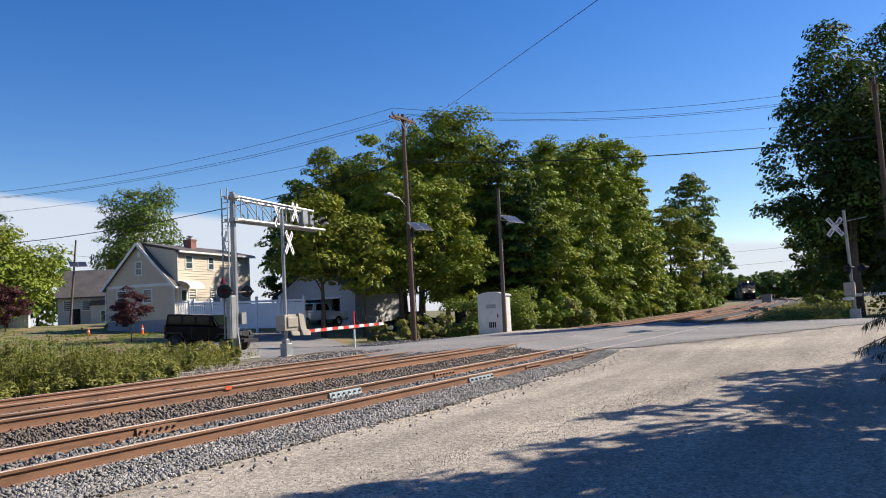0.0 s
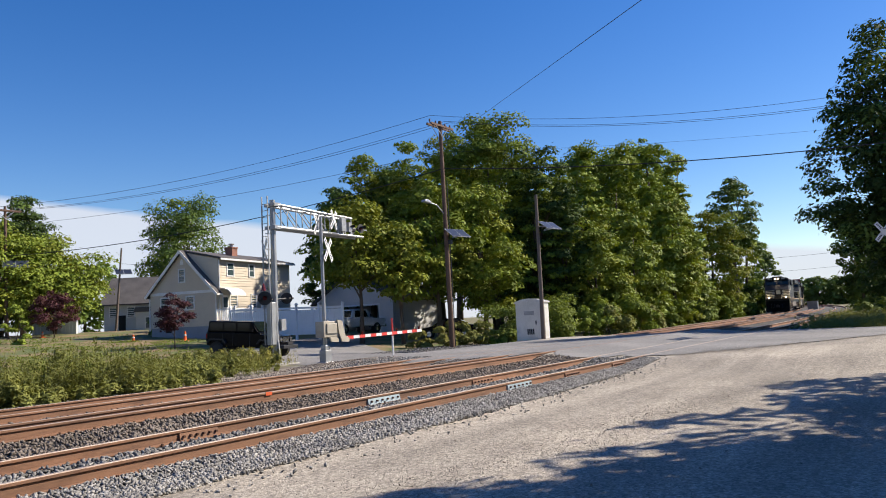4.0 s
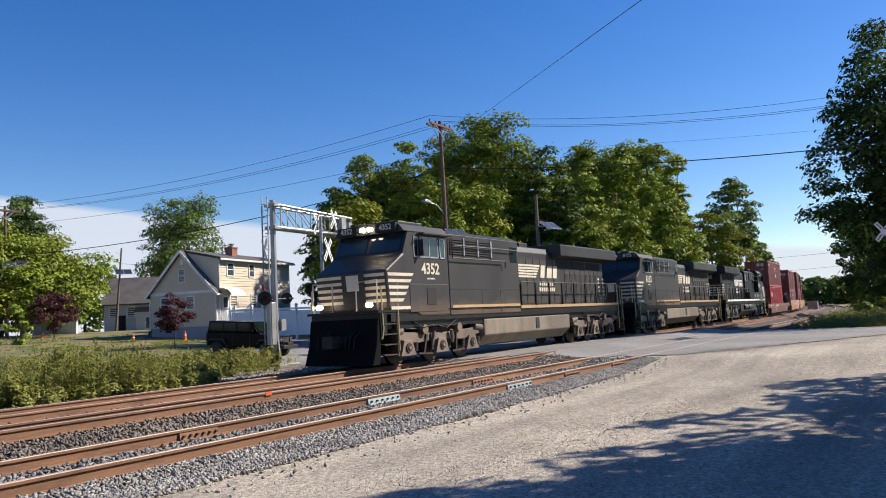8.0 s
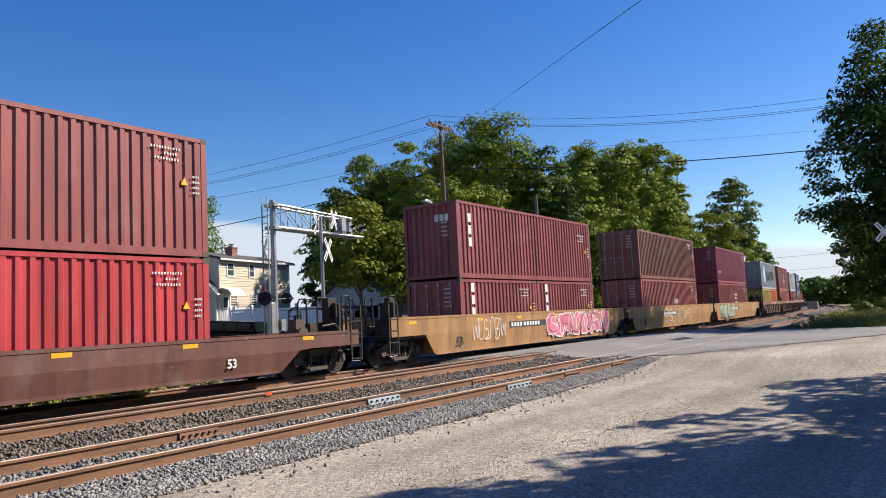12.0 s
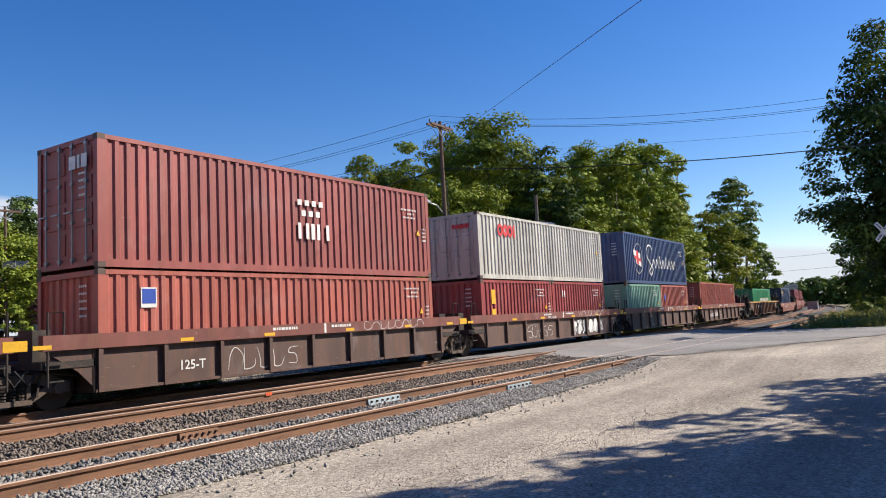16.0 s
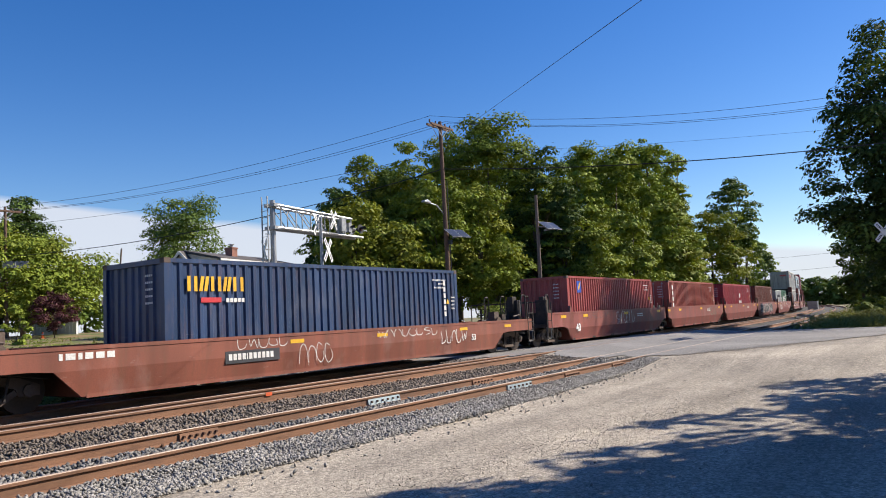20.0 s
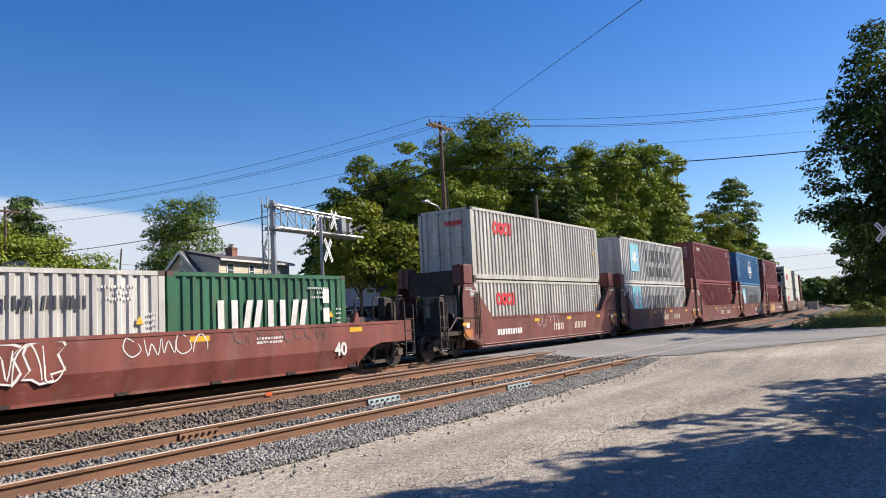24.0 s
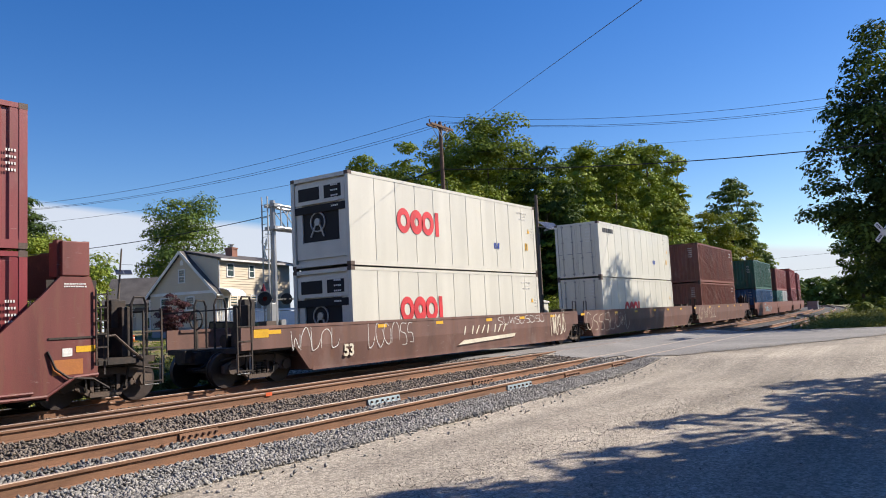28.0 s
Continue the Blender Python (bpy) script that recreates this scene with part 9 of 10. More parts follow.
# arm over the street
arm = part("cantilever_arm", Geo().cyl((0, -0.3, 7.6), (5.4, -0.3, 7.35), 0.07, seg=8), M_GALV, ms, "steel truss arm over the street")
for ya, za, xb, zb, ra in ((0.3, 7.6, 5.4, 7.35, 0.07), (-0.3, 6.5, 6.3, 6.4, 0.075), (0.3, 6.5, 6.3, 6.4, 0.075)):
    part("chord", Geo().cyl((0, ya, za), (xb, ya, zb), ra, seg=8), M_GALV, arm)
for k in range(6):
    x = 0.25 + k * 1.02
    for y in (-0.3, 0.3):
        part("truss_web", Geo().bar((x, y, 7.56 - 0.04 * k), (x, y, 6.5), 0.045).bar((x, y, 7.56 - 0.04 * k), (min(x + 1.0, 5.4), y, 6.5), 0.04), M_GALV, arm)
    part("truss_tie", Geo().bar((x, -0.3, 6.5), (x, 0.3, 6.5), 0.04).bar((x, -0.3, 7.55 - 0.04 * k), (x, 0.3, 7.55 - 0.04 * k), 0.04), M_GALV, arm)
part("walkway", Geo().box(0.1, 6.3, -0.28, 0.28, 6.44, 6.48), M_GALV, arm)
for z in (6.42, 7.52):
    part("arm_collar", Geo().box(-0.2, 0.2, -0.36, 0.36, z, z + 0.16), M_GALV, arm)
crossbuck(arm, 3.9, -0.42, 7.15, 20, 1.2)
for x in (5.2, 6.1):
    flasher(arm, x, -0.35, 6.85, 0)
    flasher(arm, x, 0.35, 6.85, 180)
part("signal_bracket", Geo().bar((4.9, 0, 6.95), (7.0, 0, 6.85), 0.06).bar((5.2, 0, 6.45), (5.2, 0, 7.3), 0.06), M_GALV, arm)
part("junction_box", Geo().box(4.4, 4.75, -0.5, -0.3, 6.6, 7.3).box(4.95, 5.2, -0.5, -0.3, 6.6, 7.1), M_GALV, arm)
crossbuck(ms, -0.5, 0.05, 5.45, 62, 1.25)
part("sign_bracket", Geo().bar((-0.5, 0, 5.45), (0, 0, 5.45), 0.05), M_GALV, ms)
part("flasher_bar", Geo().cyl((-0.95, 0.0, 3.0), (1.2, 0.0, 3.1), 0.05, seg=8), M_SIGNALBLACK, ms)
flasher(ms, -0.75, -0.12, 3.1, -40, 0.33)
flasher(ms, 0.85, 0.1, 3.1, 140, 0.28)
part("bell", Geo().cyl((-0.75, -0.05, 3.45), (-0.75, -0.05, 3.8), 0.14, 0.02, seg=10), M_REDLENS, ms)
part("meter_box", Geo().box(0.15, 0.45, -0.25, 0.05, 1.55, 2.1), M_GALV, ms)
part("conduit_box", Geo().box(-0.4, -0.12, -0.18, 0.18, 0.9, 2.9), M_GALV, ms, bev=0.02)

# gate on its post
gt = thing("crossing_gate", "lowered red and white crossing gate on a galvanised post", "crossing gate", "crossing gates", m=pose(24.6, 7.1, -0.28))
part("post", Geo().cyl((0, 0, 0.3), (-0.02, 0, 6.55), 0.085, 0.075, seg=12), M_GALV, gt)
part("post_base", Geo().box(-0.19, 0.19, -0.19, 0.19, 0.0, 0.6).box(-0.27, 0.27, -0.27, 0.27, -0.2, 0.08).box(-0.14, 0.14, -0.14, 0.14, 0.6, 0.8), M_GALV, gt, bev=0.02)
mech = part("gate_mechanism", Geo().box(-0.5, 0.42, -0.42, 0.1, 1.15, 1.85).box(-0.35, 0.3, -0.48, -0.42, 1.3, 1.75), M_TANBOX, gt, "weathered gate machine housing", bev=0.03)
part("counterweight", Geo().prism([(0.3, 1.9), (0.62, 1.85), (0.8, 1.2), (1.05, 1.05), (1.05, 0.9), (0.6, 0.92), (0.4, 1.3)], -0.5, -0.42).prism([(0.3, 1.9), (0.62, 1.85), (0.8, 1.2), (1.05, 1.05), (1.05, 0.9), (0.6, 0.92), (0.4, 1.3)], 0.14, 0.22), M_TANBOX, mech)
ga2 = part("gate_arm", Geo().box(0.95, 7.1, -0.16, -0.12, 0.98, 1.12), M_WHITE, gt, "white gate arm with red bands")
ga2.rotation_euler = (0, radians(-1.0), 0)
for k in range(7):
    part("red_band", Geo().box(1.35 + k * 0.82, 1.75 + k * 0.82, -0.166, -0.114, 0.976, 1.124), M_REDTAPE, ga2)
for x in (2.4, 5.0, 6.9):
    part("gate_lamp", Geo().cyl((x, -0.14, 1.12), (x, -0.14, 1.26), 0.05, seg=8), M_REDLENS, ga2)
crossbuck(gt, 0.3, -0.12, 5.05, 20, 1.25)
part("sign_bar", Geo().bar((-0.1, 0, 5.9), (1.1, 0, 5.85), 0.04).bar((0, -0.08, 5.05), (0.3, -0.08, 5.05), 0.05), M_GALV, gt)
crossbuck(gt, -0.1, 0.1, 6.2, 20, 1.1)

# gate across the tracks, in the shade of the trees
g2 = thing("crossing_gate", "galvanised crossing signal post with crossbuck under dark trees", "crossing gate", "crossing gates", m=pose(44.8, -13.95, -0.1))
part("post", Geo().cyl((0, 0, 0), (-0.35, 0.1, 5.7), 0.085, 0.075, seg=12), M_GALV, g2)
part("post_base", Geo().box(-0.25, 0.25, -0.25, 0.25, 0, 0.5), M_GALV, g2)
part("gate_mechanism", Geo().box(-0.5, 0.42, -0.1, 0.42, 1.2, 1.9), M_TANBOX, g2, bev=0.03)
part("gate_arm", Geo().box(0.4, 0.52, -6.0, 0.4, 1.15, 1.3).box(-0.6, 0.6, 0.0, 0.5, 0.98, 1.12), M_WHITE, g2)
crossbuck(g2, -0.45, 0.55, 4.85, -60, 1.2)
part("sign_bar", Geo().bar((-0.3, 0.1, 5.0), (-0.5, 0.6, 5.0), 0.05).bar((-0.3, 0.1, 5.1), (0.4, -0.9, 5.3), 0.04), M_GALV, g2)
for s in (-1, 1):
    flasher(g2, -0.25 + 0.5 * s, -0.2 - 0.3 * s, 2.6, 30, 0.28)

# signal cabinet
cb = thing("signal_cabinet", "silver metal signal cabinet with louvred door", "equipment cabinet", m=pose(41.7, 4.95, -0.32, 0, 0, 10))
body = part("body", Geo().box(0, 1.3, 0, 1.75, 0.12, 2.45), M_CABINET, cb, bev=0.02)
part("roof", Geo().prism_x([(-0.08, 2.45), (-0.08, 2.52), (0.4, 2.68), (0.875, 2.73), (1.35, 2.68), (1.83, 2.52), (1.83, 2.45)], -0.08, 1.38), M_CABINET, cb)
part("plinth", Geo().box(-0.05, 1.35, -0.05, 1.8, -0.2, 0.12), M_CONCRETE, cb)
dr = part("door", Geo().box(-0.03, 0.0, 0.35, 1.4, 0.3, 2.3), M_CABINET, cb, bev=0.01)
part("door_handle", Geo().box(-0.07, -0.03, 0.42, 0.48, 1.1, 1.35), M_SIGNALBLACK, dr)
for k in range(4):
    part("louvre", Geo().box(-0.045, -0.03, 0.6 + k * 0.12, 0.68 + k * 0.12, 0.5, 0.85), M_BLACKHOLE, dr)
part("louvre", Geo().box(-0.045, -0.03, 0.55, 1.2, 1.7, 1.95), M_GALV, dr)
part("hasp", Geo().box(0.3, 1.0, -0.03, 0.0, 0.5, 2.2), M_CABINET, cb, bev=0.01)

mk = thing("marker_post", "white marker post with red top beside the street", "marker post", m=pose(31.7, 8.9, -0.35))
part("shaft", Geo().cyl((0, 0, 0), (0, 0, 1.0), 0.05, seg=8), M_WHITE, mk)
part("cap", Geo().cyl((0, 0, 1.0), (0, 0, 1.95), 0.052, seg=8), M_REDTAPE, mk)
for x, y, tall in ((32.9, 34.0, 0.5), (35.6, 31.6, 0.7), (31.5, 44.0, 0.5)):
    z = ground_at(x, y)
    cn = thing("traffic_cone", "orange traffic cone on the lawn", "traffic cone", "traffic cones", m=pose(x, y, z))
    part("cone", Geo().cyl((0, 0, 0.03), (0, 0, tall), 0.12, 0.06, seg=12), M_CONE, cn)
    part("base", Geo().box(-0.2, 0.2, -0.2, 0.2, 0, 0.04), M_CONE, cn)
    part("collar", Geo().cyl((0, 0, tall * 0.55), (0, 0, tall * 0.68), 0.095, 0.086, seg=12), M_WHITE, cn)
solo("concrete_block", Geo().box(-0.45, 0.45, -0.2, 0.2, 0, 0.22), M_CONCRETE, "pale concrete block half sunk in the weeds", "concrete block", m=pose(12.9, 4.0, -0.4, 0, 3, 8), bev=0.03)
bx = thing("relay_box", "grey relay box beside the far track", "equipment box", m=pose(132.9, 2.7, -0.3))
part("body", Geo().box(0, 1.0, -0.6, 0.9, 0.1, 1.5), M_GALV, bx, bev=0.03)
part("roof", Geo().box(-0.1, 1.1, -0.7, 1.0, 1.5, 1.58), M_GALV, bx)


# ---- undergrowth ----
def shrub(x, y, h, r, kind, count, seed, label, leaf=0.16, clumps=14, name="shrub", second=None, category="shrub", group="trackside shrubs"):
    """Many stems that carry loose leafy clumps from the ground up."""
    z = ground_at(x, y)
    t = thing(name, label, category, group, m=pose(x, y, z))
    st = random.Random(seed)
    pos, out, cen, cr = crown_cloud(r, -0.05 * h, h, count, clumps, seed, flat=0.9)
    pos[:, 2] = np.maximum(pos[:, 2], 0.02)
    for i in range(min(4, len(cen))):
        part("stem", Geo().tube([(st.uniform(-0.2, 0.2) * r, st.uniform(-0.2, 0.2) * r, -0.1), tuple(cen[i])], [0.02 + 0.006 * h, 0.008], 5), M_BARK, t)
    v, q = leaf_quads(pos, out, leaf)
    ob = new("foliage", arrays_mesh("foliage", v, q, LEAF[kind]))
    ob.parent = t
    return t


for i in range(46):
    s = 40 + i * 2.1 + rng.uniform(-0.8, 0.8)
    p, a = track_point(s, 4.6 + rng.uniform(-0.5, 1.8) + (2.2 if s < 50 else 0))
    hh = rng.uniform(1.2, 3.2) if s > 48 else rng.uniform(0.7, 1.4)
    shrub(p.x, p.y, hh, hh * 0.75, rng.choice(("vine", "locust", "weed", "maple", "vine")), int(1500 + 900 * hh) if s < 90 else 1300, 300 + i,
          rng.choice(("leafy green trackside shrub", "vine-covered green trackside shrub")) + " below the trees", 0.15 if s < 70 else 0.24)
for i, (x, y, hh) in enumerate(((40.0, 11.2, 1.3), (41.2, 10.6, 1.6), (42.3, 9.8, 1.5), (39.0, 12.5, 1.1), (45.2, 8.4, 2.2), (46.6, 7.7, 2.6), (44.8, 9.8, 2.6), (48.2, 8.0, 3.0), (50, 8.3, 3.2))):
    shrub(x, y, hh, hh * 0.8, ("goldenrod", "weed", "weed", "goldenrod", "vine", "locust", "vine", "vine", "locust")[i], 2600, 360 + i, "dry yellow-green shrub beside the signal cabinet", 0.12)
for i in range(12):
    p, a = track_point(62 + i * 9, -13.5 - 0.6 * i * 0)
    shrub(p.x + rng.uniform(-1, 1), p.y + rng.uniform(0.5, 2.5), rng.uniform(1.2, 2.6), 1.8, rng.choice(("oak", "vine", "dark")), 1700, 400 + i, "dark green shrub beside the siding track", 0.24)


def blade_stuff(name, spots, kind, per, height, spread, seed, label, leaf=0.07, plume=None):
    """Tall weeds as one mass: thin leaning stems set with narrow leaves."""
    st = np.random.RandomState(seed)
    vs, qs, k = [], [], 0
    for (x, y, hs) in spots:
        z = ground_at(x, y)
        n = per
        base = np.stack([x + st.normal(0, spread, n), y + st.normal(0, spread, n), np.full(n, z - 0.02)], 1)
        h = height * hs * st.uniform(0.55, 1.1, n)
        lean = st.normal(0, 0.16, (n, 2))
        tip = base + np.stack([lean[:, 0] * h, lean[:, 1] * h, h], 1)
        w = 0.006
        d = np.stack([np.full(n, w), st.uniform(-w, w, n), np.zeros(n)], 1)
        vs.append(np.stack([base - d, base + d, tip + d * 0.4, tip - d * 0.4], 1).reshape(-1, 3))
        m = 11
        f = st.uniform(0.15, 1.0, (n, m))
        c = base[:, None] + (tip - base)[:, None] * f[:, :, None]
        a = st.uniform(0, 6.28, (n, m))
        ln = leaf * (1.25 - f * 0.7) * st.uniform(0.7, 1.3, (n, m))
        o = np.stack([np.cos(a) * ln, np.sin(a) * ln, ln * st.uniform(0.1, 0.9, (n, m))], 2)
        s = np.stack([-np.sin(a) * ln * 0.22, np.cos(a) * ln * 0.22, np.zeros((n, m))], 2)
        vs.append(np.stack([c, c + o * 0.5 + s, c + o, c + o * 0.5 - s], 2).reshape(-1, 3))
    v = np.concatenate(vs)
    ob = new(name, arrays_mesh(name, v, np.arange(len(v)).reshape(-1, 4), LEAF[kind]))
    tagged(ob, label, "weeds", kind="stuff")
    return ob


wr = random.Random(5)


def spots(n, x0, x1, y0, y1, hs=(0.6, 1.1)):
    return [(wr.uniform(x0, x1), wr.uniform(y0, y1), wr.uniform(*hs)) for _ in range(n)]




def mound_stuff(name, places, kind, leaf, seed, label, per=820):
    """Bushy weeds as one mass: rounded clumps of narrow leaves with upright tips."""
    vs = []
    for k, (x, y, h, r) in enumerate(places):
        pos, out, cen, cr = crown_cloud(r, 0.0, h, per, 9, seed + k, flat=1.3)
        out[:, 2] += 0.3
        v, q = leaf_quads(pos + np.array([x, y, ground_at(x, y)]), out, leaf, 2.6)
        vs.append(v)
    v = np.concatenate(vs)
    ob = new(name, arrays_mesh(name, v, np.arange(len(v)).reshape(-1, 4), LEAF[kind]))
    tagged(ob, label, "weeds", kind="stuff")


def mounds(n, x0, x1, y0, y1, h0, h1):
    return [(wr.uniform(x0, x1), wr.uniform(y0, y1), wr.uniform(h0, h1), wr.uniform(0.35, 0.75)) for _ in range(n)]


mound_stuff("weeds", mounds(62, 1.0, 15.0, 3.9, 10.5, 0.7, 1.5), "weed", 0.042, 2100, "bushy yellow-green weeds beside the main track")
mound_stuff("weeds", mounds(40, 1.0, 15.5, 3.2, 4.6, 0.35, 0.75), "weed", 0.05, 2900, "low bushy weeds at the edge of the ballast")
mound_stuff("weeds", mounds(18, 1.0, 14.5, 3.7, 10.5, 0.6, 1.35), "vine", 0.06, 2300, "bushy dark green weeds beside the main track")
mound_stuff("weeds", mounds(38, 12.0, 22.0, 6.6, 11.5, 0.5, 1.0), "weed", 0.05, 2500, "low bushy weeds between the track and the street")
mound_stuff("weeds", mounds(22, 19.0, 25.5, 9.8, 14.0, 0.5, 1.0), "goldenrod", 0.045, 2700, "dry yellow bushy weeds around the signal mast")
blade_stuff("weeds", [(x, y, h) for x, y, h in spots(150, 1.5, 15.2, 3.4, 9.5, (0.6, 1.25))], "weed", 30, 1.35, 0.34, 21, "feathery tall green weeds beside the main track", 0.15)
blade_stuff("weeds", [(x, y, h) for x, y, h in spots(80, 3.0, 15.0, 3.6, 10.0)], "goldenrod", 8, 1.2, 0.3, 22, "goldenrod with yellow tops beside the main track", 0.11)
blade_stuff("weeds", [(x, y, h) for x, y, h in spots(60, 12.5, 20.5, 6.2, 10.5, (0.4, 0.8))], "weed", 30, 1.2, 0.3, 23, "low weeds between the track and the street", 0.13)
blade_stuff("weeds", [(x, y, h) for x, y, h in spots(40, 19.0, 25.0, 9.5, 14.0, (0.5, 0.9))], "goldenrod", 30, 1.0, 0.3, 24, "dry yellow weeds around the signal mast", 0.1)
blade_stuff("grass", [(x, y, h) for x, y, h in spots(260, 14.0, 37.0, 12.0, 42.0, (0.5, 1.0)) if x < 25 or (y > 17 and x < 16 + 0.65 * y)], "vine", 22, 0.16, 0.5, 25, "short lawn grass on the slope", 0.08)
blade_stuff("grass", [(x, y, h) for x, y, h in spots(120, 46, 60, -12.8, -10.5, (0.4, 1.0))], "weed", 16, 0.35, 0.4, 26, "rough grass on the verge by the siding", 0.1)

verge = []
for k in range(230):
    p, _a = track_point(wr.uniform(45.5, 66) if k % 2 else wr.uniform(48, 150), wr.uniform(-13.5, -9.2))
    verge.append((p.x, p.y, wr.uniform(0.6, 1.5)))
blade_stuff("grass", verge, "weed", 20, 0.7, 0.55, 27, "tall rough weeds on the verge of the siding", 0.16)

# small ornamental trees on the lawn
tree(30.2, 25.4, 3.5, 1.55, "purple", 5200, 26, 0.34, 701, 0.1, label="small purple-leaved plum tree on the lawn", group="lawn trees", trunk=0.045)
tree(32.3, 43.7, 3.7, 1.9, "purple", 5200, 26, 0.18, 702, 0.12, label="small purple-leaved plum tree on the lawn", group="lawn trees", trunk=0.05)
shrub(26.6, 38.0, 2.7, 1.0, "locust", 1800, 703, "bright green young bush on the lawn", 0.18, 16)
shrub(39.6, 40.5, 2.6, 1.3, "oak", 2200, 704, "dark green shrub beside the house", 0.14, 16)

# drooping conifer at the lot's edge
cf = thing("tree", "drooping conifer with grey-green needles at the lot's edge", "tree", "lot trees", m=pose(16.9, -16.9, -0.3))
part("trunk", Geo().cyl((0, 0, -0.2), (0, 0, 6.4), 0.13, 0.03, seg=9), M_BARK, cf)
st = np.random.RandomState(9)
cv = []
for k in range(70):
    z = 0.9 + 5.3 * (k / 70)
    reach = 1.75 * (1 - (z - 0.6) / 6.2) + 0.15
    a = k * 2.4
    tip = np.array([math.cos(a) * reach, math.sin(a) * reach, z - 0.45 * reach])
    root = np.array([0, 0, z])
    part("limb", Geo().tube([tuple(root), tuple(tip)], [0.022, 0.006], 5), M_BARK, cf)
    n = 190
    f = st.uniform(0.15, 1.0, (n, 1)) ** 0.7
    c = root + (tip - root) * f + st.normal(0, 0.05, (n, 3)) * np.array([1, 1, 0.6])
    o = st.normal(0, 0.035, (n, 3)) + np.array([math.cos(a) * 0.05, math.sin(a) * 0.05, -0.16])
    s = np.cross(o, st.normal(0, 1, (n, 3)))
    s = s / (np.linalg.norm(s, axis=1, keepdims=True) + 1e-9) * 0.007
    cv.append(np.stack([c, c + o * 0.5 + s, c + o, c + o * 0.5 - s], 1).reshape(-1, 3))
cv = np.concatenate(cv)
ob = new("crown", arrays_mesh("crown", cv, np.arange(len(cv)).reshape(-1, 4), LEAF["spruce"]))
ob.parent = cf

# far wooded skyline
for i in range(26):
    a = i / 25
    x, y = 210 + 130 * math.sin(a * 5) * 0.2 + 60 * a, -60 + 150 * a
    tree(x, y, rng.uniform(6.5, 9.5), rng.uniform(5, 7), "oak", 2600, 30, 0.02, 800 + i, 0.8, label="distant green tree on the skyline", group="distant trees", limbs=2)
for i in range(16):
    x, y = -50 + i * 7.5, 92 + rng.uniform(-6, 8)
    tree(x, y, rng.uniform(8, 12), rng.uniform(5, 7), "oak", 2600, 30, 0.02, 840 + i, 0.6, label="distant green tree behind the houses", group="distant trees", limbs=2)


# ---- stones ----
def stones(name, n, region, size, material, seed, label, z_of):
    """Angular stones as one mass, lying on the surface."""
    st = np.random.RandomState(seed)
    xy = region(st, n)
    n = len(xy)
    s = st.uniform(size[0], size[1], (n, 1, 1)) * np.array([[1.2, 0.8, 0.5]])[None].reshape(1, 1, 3)
    cube = np.array([(-1, -1, -1), (1, -1, -1), (1, 1, -1), (-1, 1, -1), (-1, -1, 1), (1, -1, 1), (1, 1, 1), (-1, 1, 1)], float) * 0.5
    v = cube[None] * s * (1 + st.uniform(-0.58, 0.35, (n, 8, 3)))
    ax = st.normal(0, 1, (n, 3))
    ax /= np.linalg.norm(ax, axis=1, keepdims=True)
    an = st.uniform(0, 6.28, n)
    kx = np.zeros((n, 3, 3))
    kx[:, 0, 1], kx[:, 0, 2], kx[:, 1, 0], kx[:, 1, 2], kx[:, 2, 0], kx[:, 2, 1] = -ax[:, 2], ax[:, 1], ax[:, 2], -ax[:, 0], -ax[:, 1], ax[:, 0]
    rot = np.eye(3)[None] + np.sin(an)[:, None, None] * kx + (1 - np.cos(an))[:, None, None] * (kx @ kx)
    v = np.einsum("nij,nkj->nki", rot, v)
    z = z_of(xy[:, 0], xy[:, 1]) + st.uniform(-0.01, 0.035, n)
    v += np.stack([xy[:, 0], xy[:, 1], z], 1)[:, None]
    f = np.array([(0, 3, 2, 1), (4, 5, 6, 7), (0, 1, 5, 4), (1, 2, 6, 5), (2, 3, 7, 6), (3, 0, 4, 7)])
    q = (np.arange(n)[:, None, None] * 8 + f[None]).reshape(-1, 4)
    ob = new(name, arrays_mesh(name, v.reshape(-1, 3), q, material))
    tagged(ob, label, "stones", kind="stuff")

M_PEBBLE = mat("pale_gravel_pebble", (0.36, 0.325, 0.285), 0.9, 0, 0.3, 6, 0.3, 60, rand=0.45)


def bed_z(x, y):
    edge = np.clip(np.minimum(y + 9.0, 2.2 - y) / 0.8, 0, 1)
    return np.maximum(-0.34 + 0.15 * edge + 0.19 * np.exp(-((y + 4.3) / 1.15) ** 2), gz(x, y) + 0.0) + 0.005


def shoulder(st, n):
    x = 2.0 + 20.3 * st.uniform(0, 1, n) ** 1.25
    w = 1.05 * (1 - 0.35 * smooth(12, 22, x))
    y = -7.98 - w * st.uniform(0, 1, n) ** 0.8 - 0.7 * (st.uniform(0, 1, n) < 0.02) * st.uniform(0, 1, n) ** 1.6
    return np.stack([x, y], 1)


def strip(y0, y1, x0=3.0, x1=22.3, p=1.2):
    return lambda st, n: np.stack([x0 + (x1 - x0) * st.uniform(0, 1, n) ** p, st.uniform(y0, y1, n)], 1)


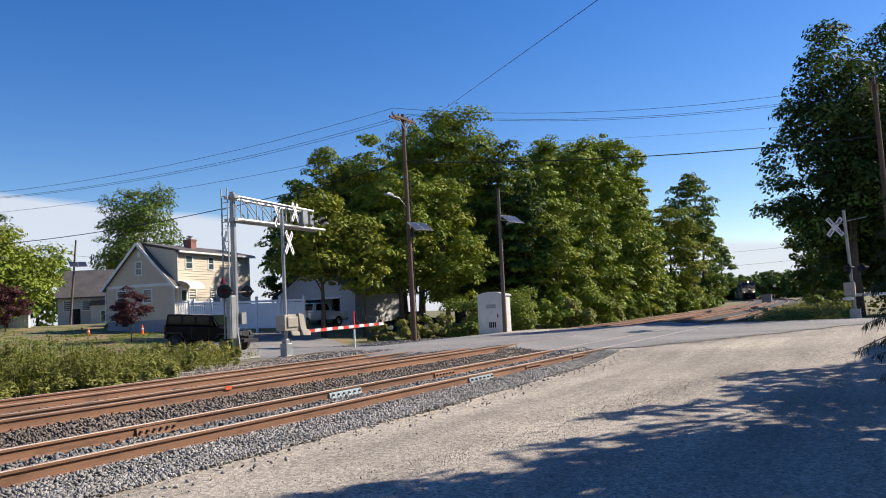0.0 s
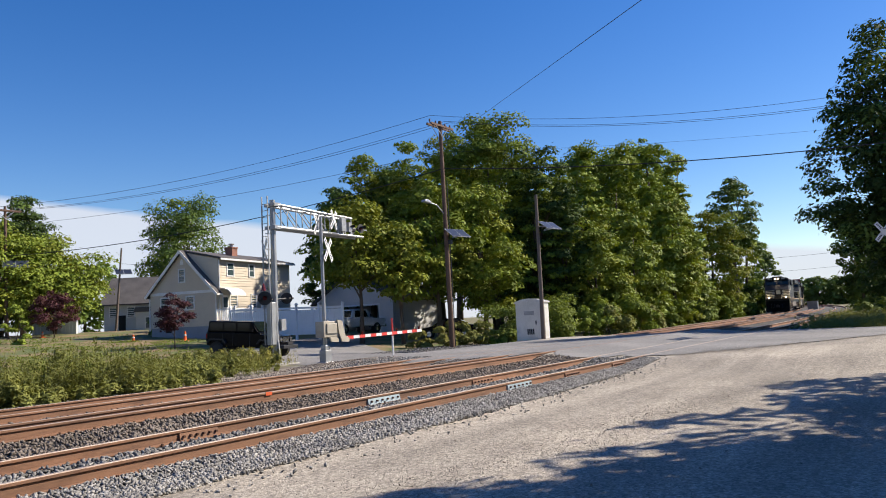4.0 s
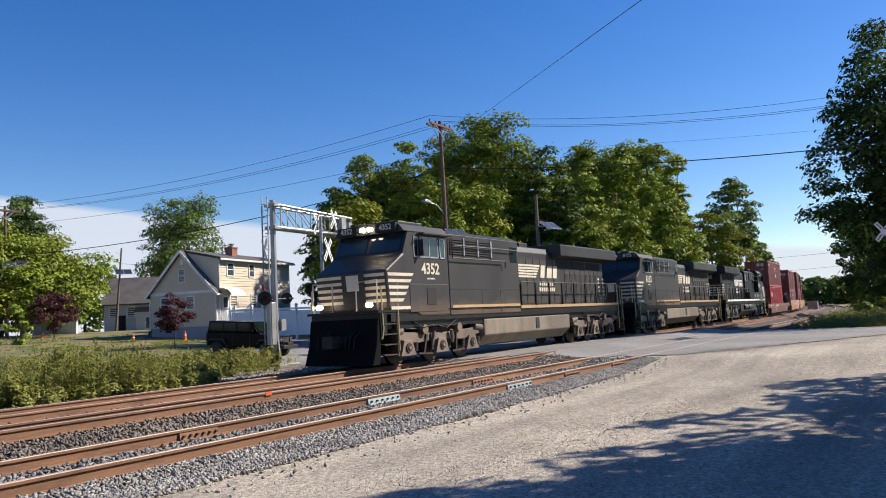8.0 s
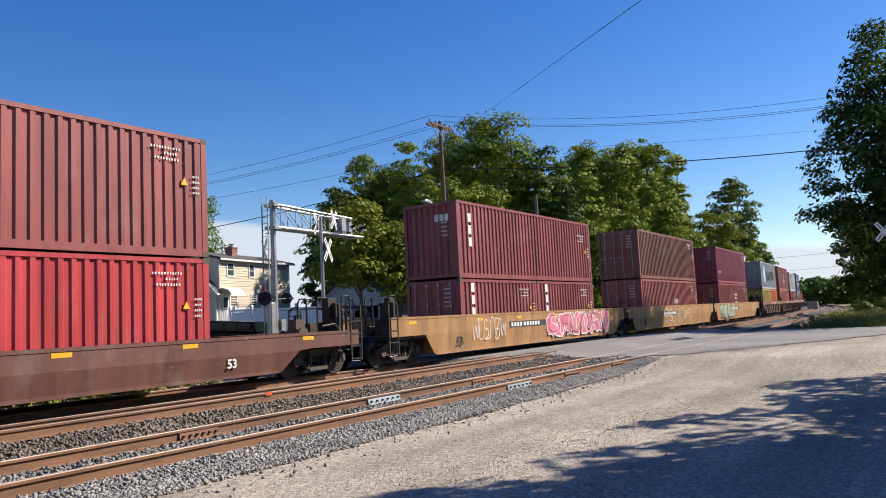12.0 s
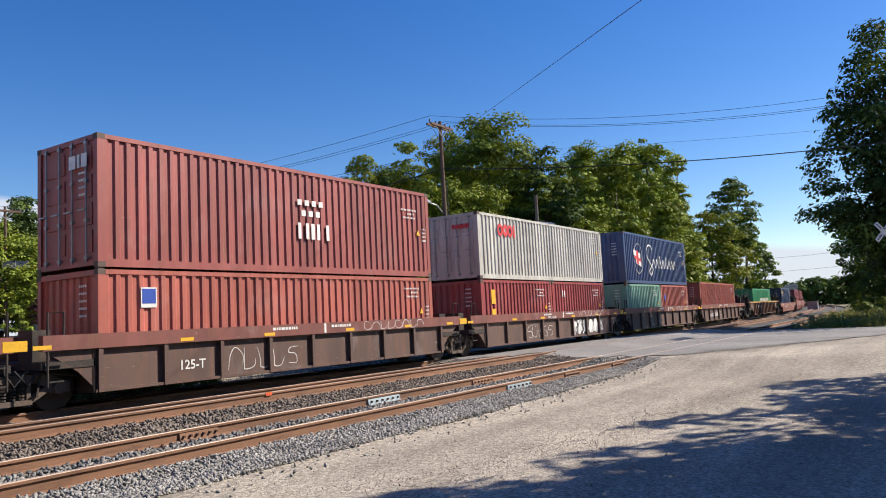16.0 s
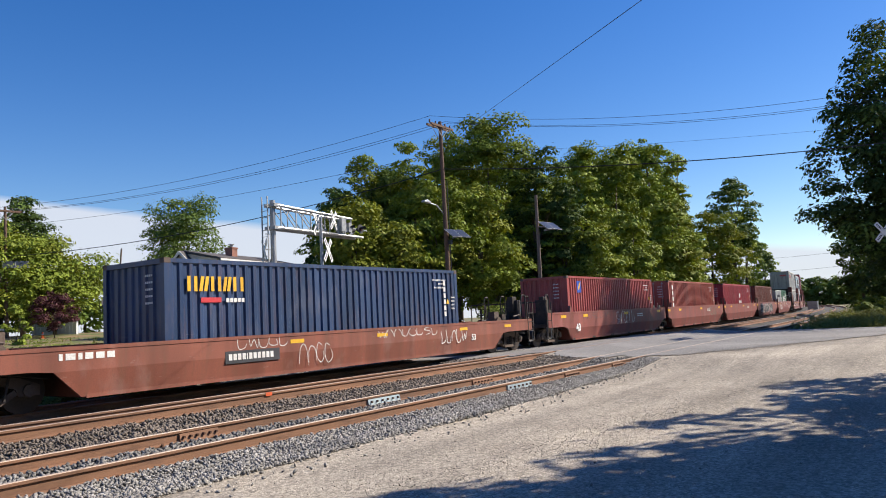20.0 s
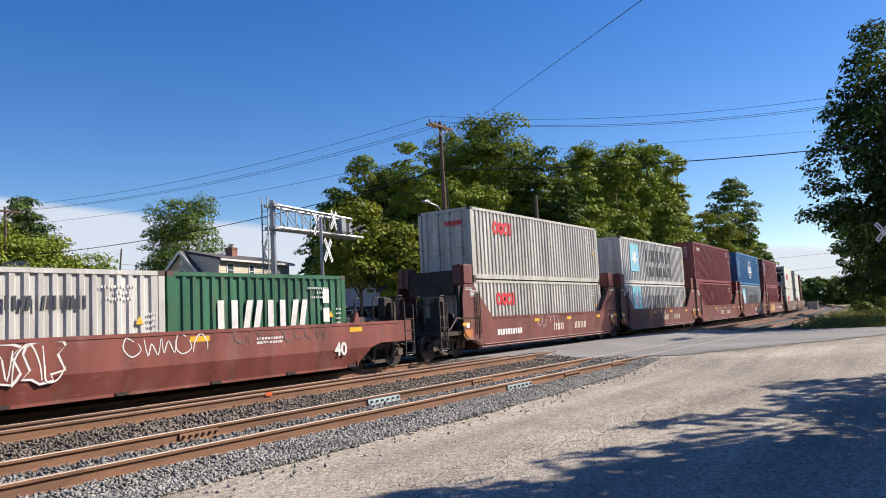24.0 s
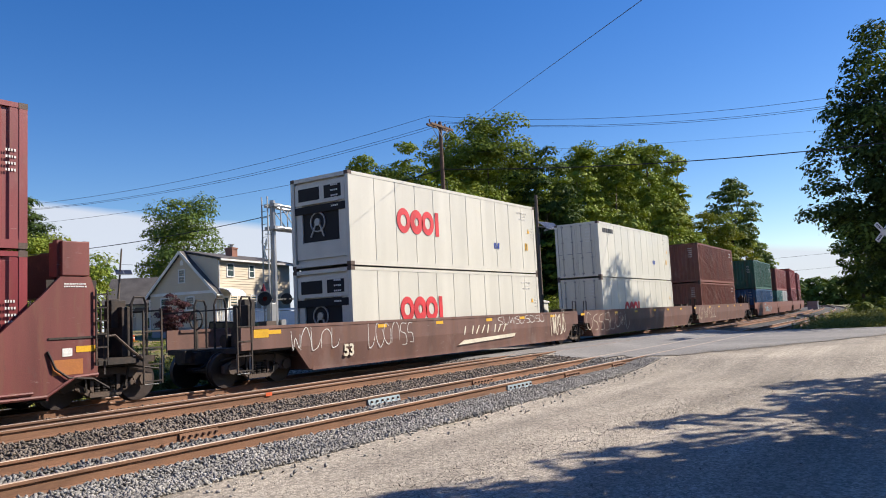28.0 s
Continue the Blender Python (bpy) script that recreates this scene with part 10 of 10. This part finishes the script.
stones("ballast_stones", 38000, shoulder, (0.018, 0.05), M_STONE, 31, "pale grey crushed stone on the ballast shoulder", bed_z)
stones("ballast_stones", 8000, strip(-7.8, -6.55), (0.028, 0.062), M_STONE, 32, "grey crushed stone between the siding rails", bed_z)
stones("ballast_stones", 12000, strip(-6.3, -4.78), (0.026, 0.058), M_STONE_BROWN, 33, "brown-grey crushed stone between the tracks", bed_z)
stones("ballast_stones", 9000, strip(-3.1, -0.82), (0.028, 0.062), M_STONE_BROWN, 34, "brown-grey crushed stone between the far tracks", bed_z)
stones("ballast_stones", 5000, strip(2.4, 6.2, 9, 24.5), (0.025, 0.06), M_STONE_BROWN, 40, "brown-grey crushed stone between the weeds and the main track", lambda x, y: gz(x, y) + 0.005)
stones("ballast_stones", 7000, strip(0.9, 3.4, 6, 24), (0.03, 0.075), M_STONE, 35, "grey crushed stone beside the main track", bed_z)


def lot_clusters(st, n):
    """Loose gravel in drifts over the lot, thickest beside the ballast and along a worn wheel track."""
    c = np.stack([4 + 20 * st.uniform(0, 1, 90) ** 1.2, -9.2 - 5.8 * st.uniform(0, 1, 90)], 1)
    lane = np.stack([np.linspace(5.5, 20, 60), -11.2 - 0.13 * np.linspace(0, 14.5, 60) + st.normal(0, 0.25, 60)], 1)
    c = np.concatenate([c, lane, lane])
    return c[st.randint(0, len(c), n)] + st.normal(0, 1, (n, 2)) * np.array([0.7, 0.28])


def lot_z(x, y):
    return gz(x, y) + ripple(x, y) - 0.004


stones("pebbles", 11000, lot_clusters, (0.005, 0.014), M_PEBBLE, 36, "fine loose gravel drifted over the lot", lot_z)
stones("pebbles", 260, lot_clusters, (0.012, 0.024), M_STONE_BROWN, 39, "stray ballast stones on the lot", lot_z)
stones("pebbles", 3000, lambda st, n: np.stack([st.uniform(33, 41, n), st.uniform(7.5, 12, n)], 1), (0.03, 0.09), M_STONE, 37, "gravel verge beside the utility pole", gz)


def road_edge(st, n):
    """Loose gravel along the ragged edges of the asphalt."""
    y = np.concatenate([st.uniform(-15.5, -8.6, n // 2), st.uniform(-11.5, -9.0, n - n // 2)])
    x = road_edges(y)[0] + st.normal(0.0, 1.3, n)
    return np.stack([x, y], 1)


stones("pebbles", 3600, road_edge, (0.006, 0.018), M_PEBBLE, 38, "loose pale gravel along the ragged edge of the asphalt", lambda x, y: gz(x, y) + 0.02)

motions()
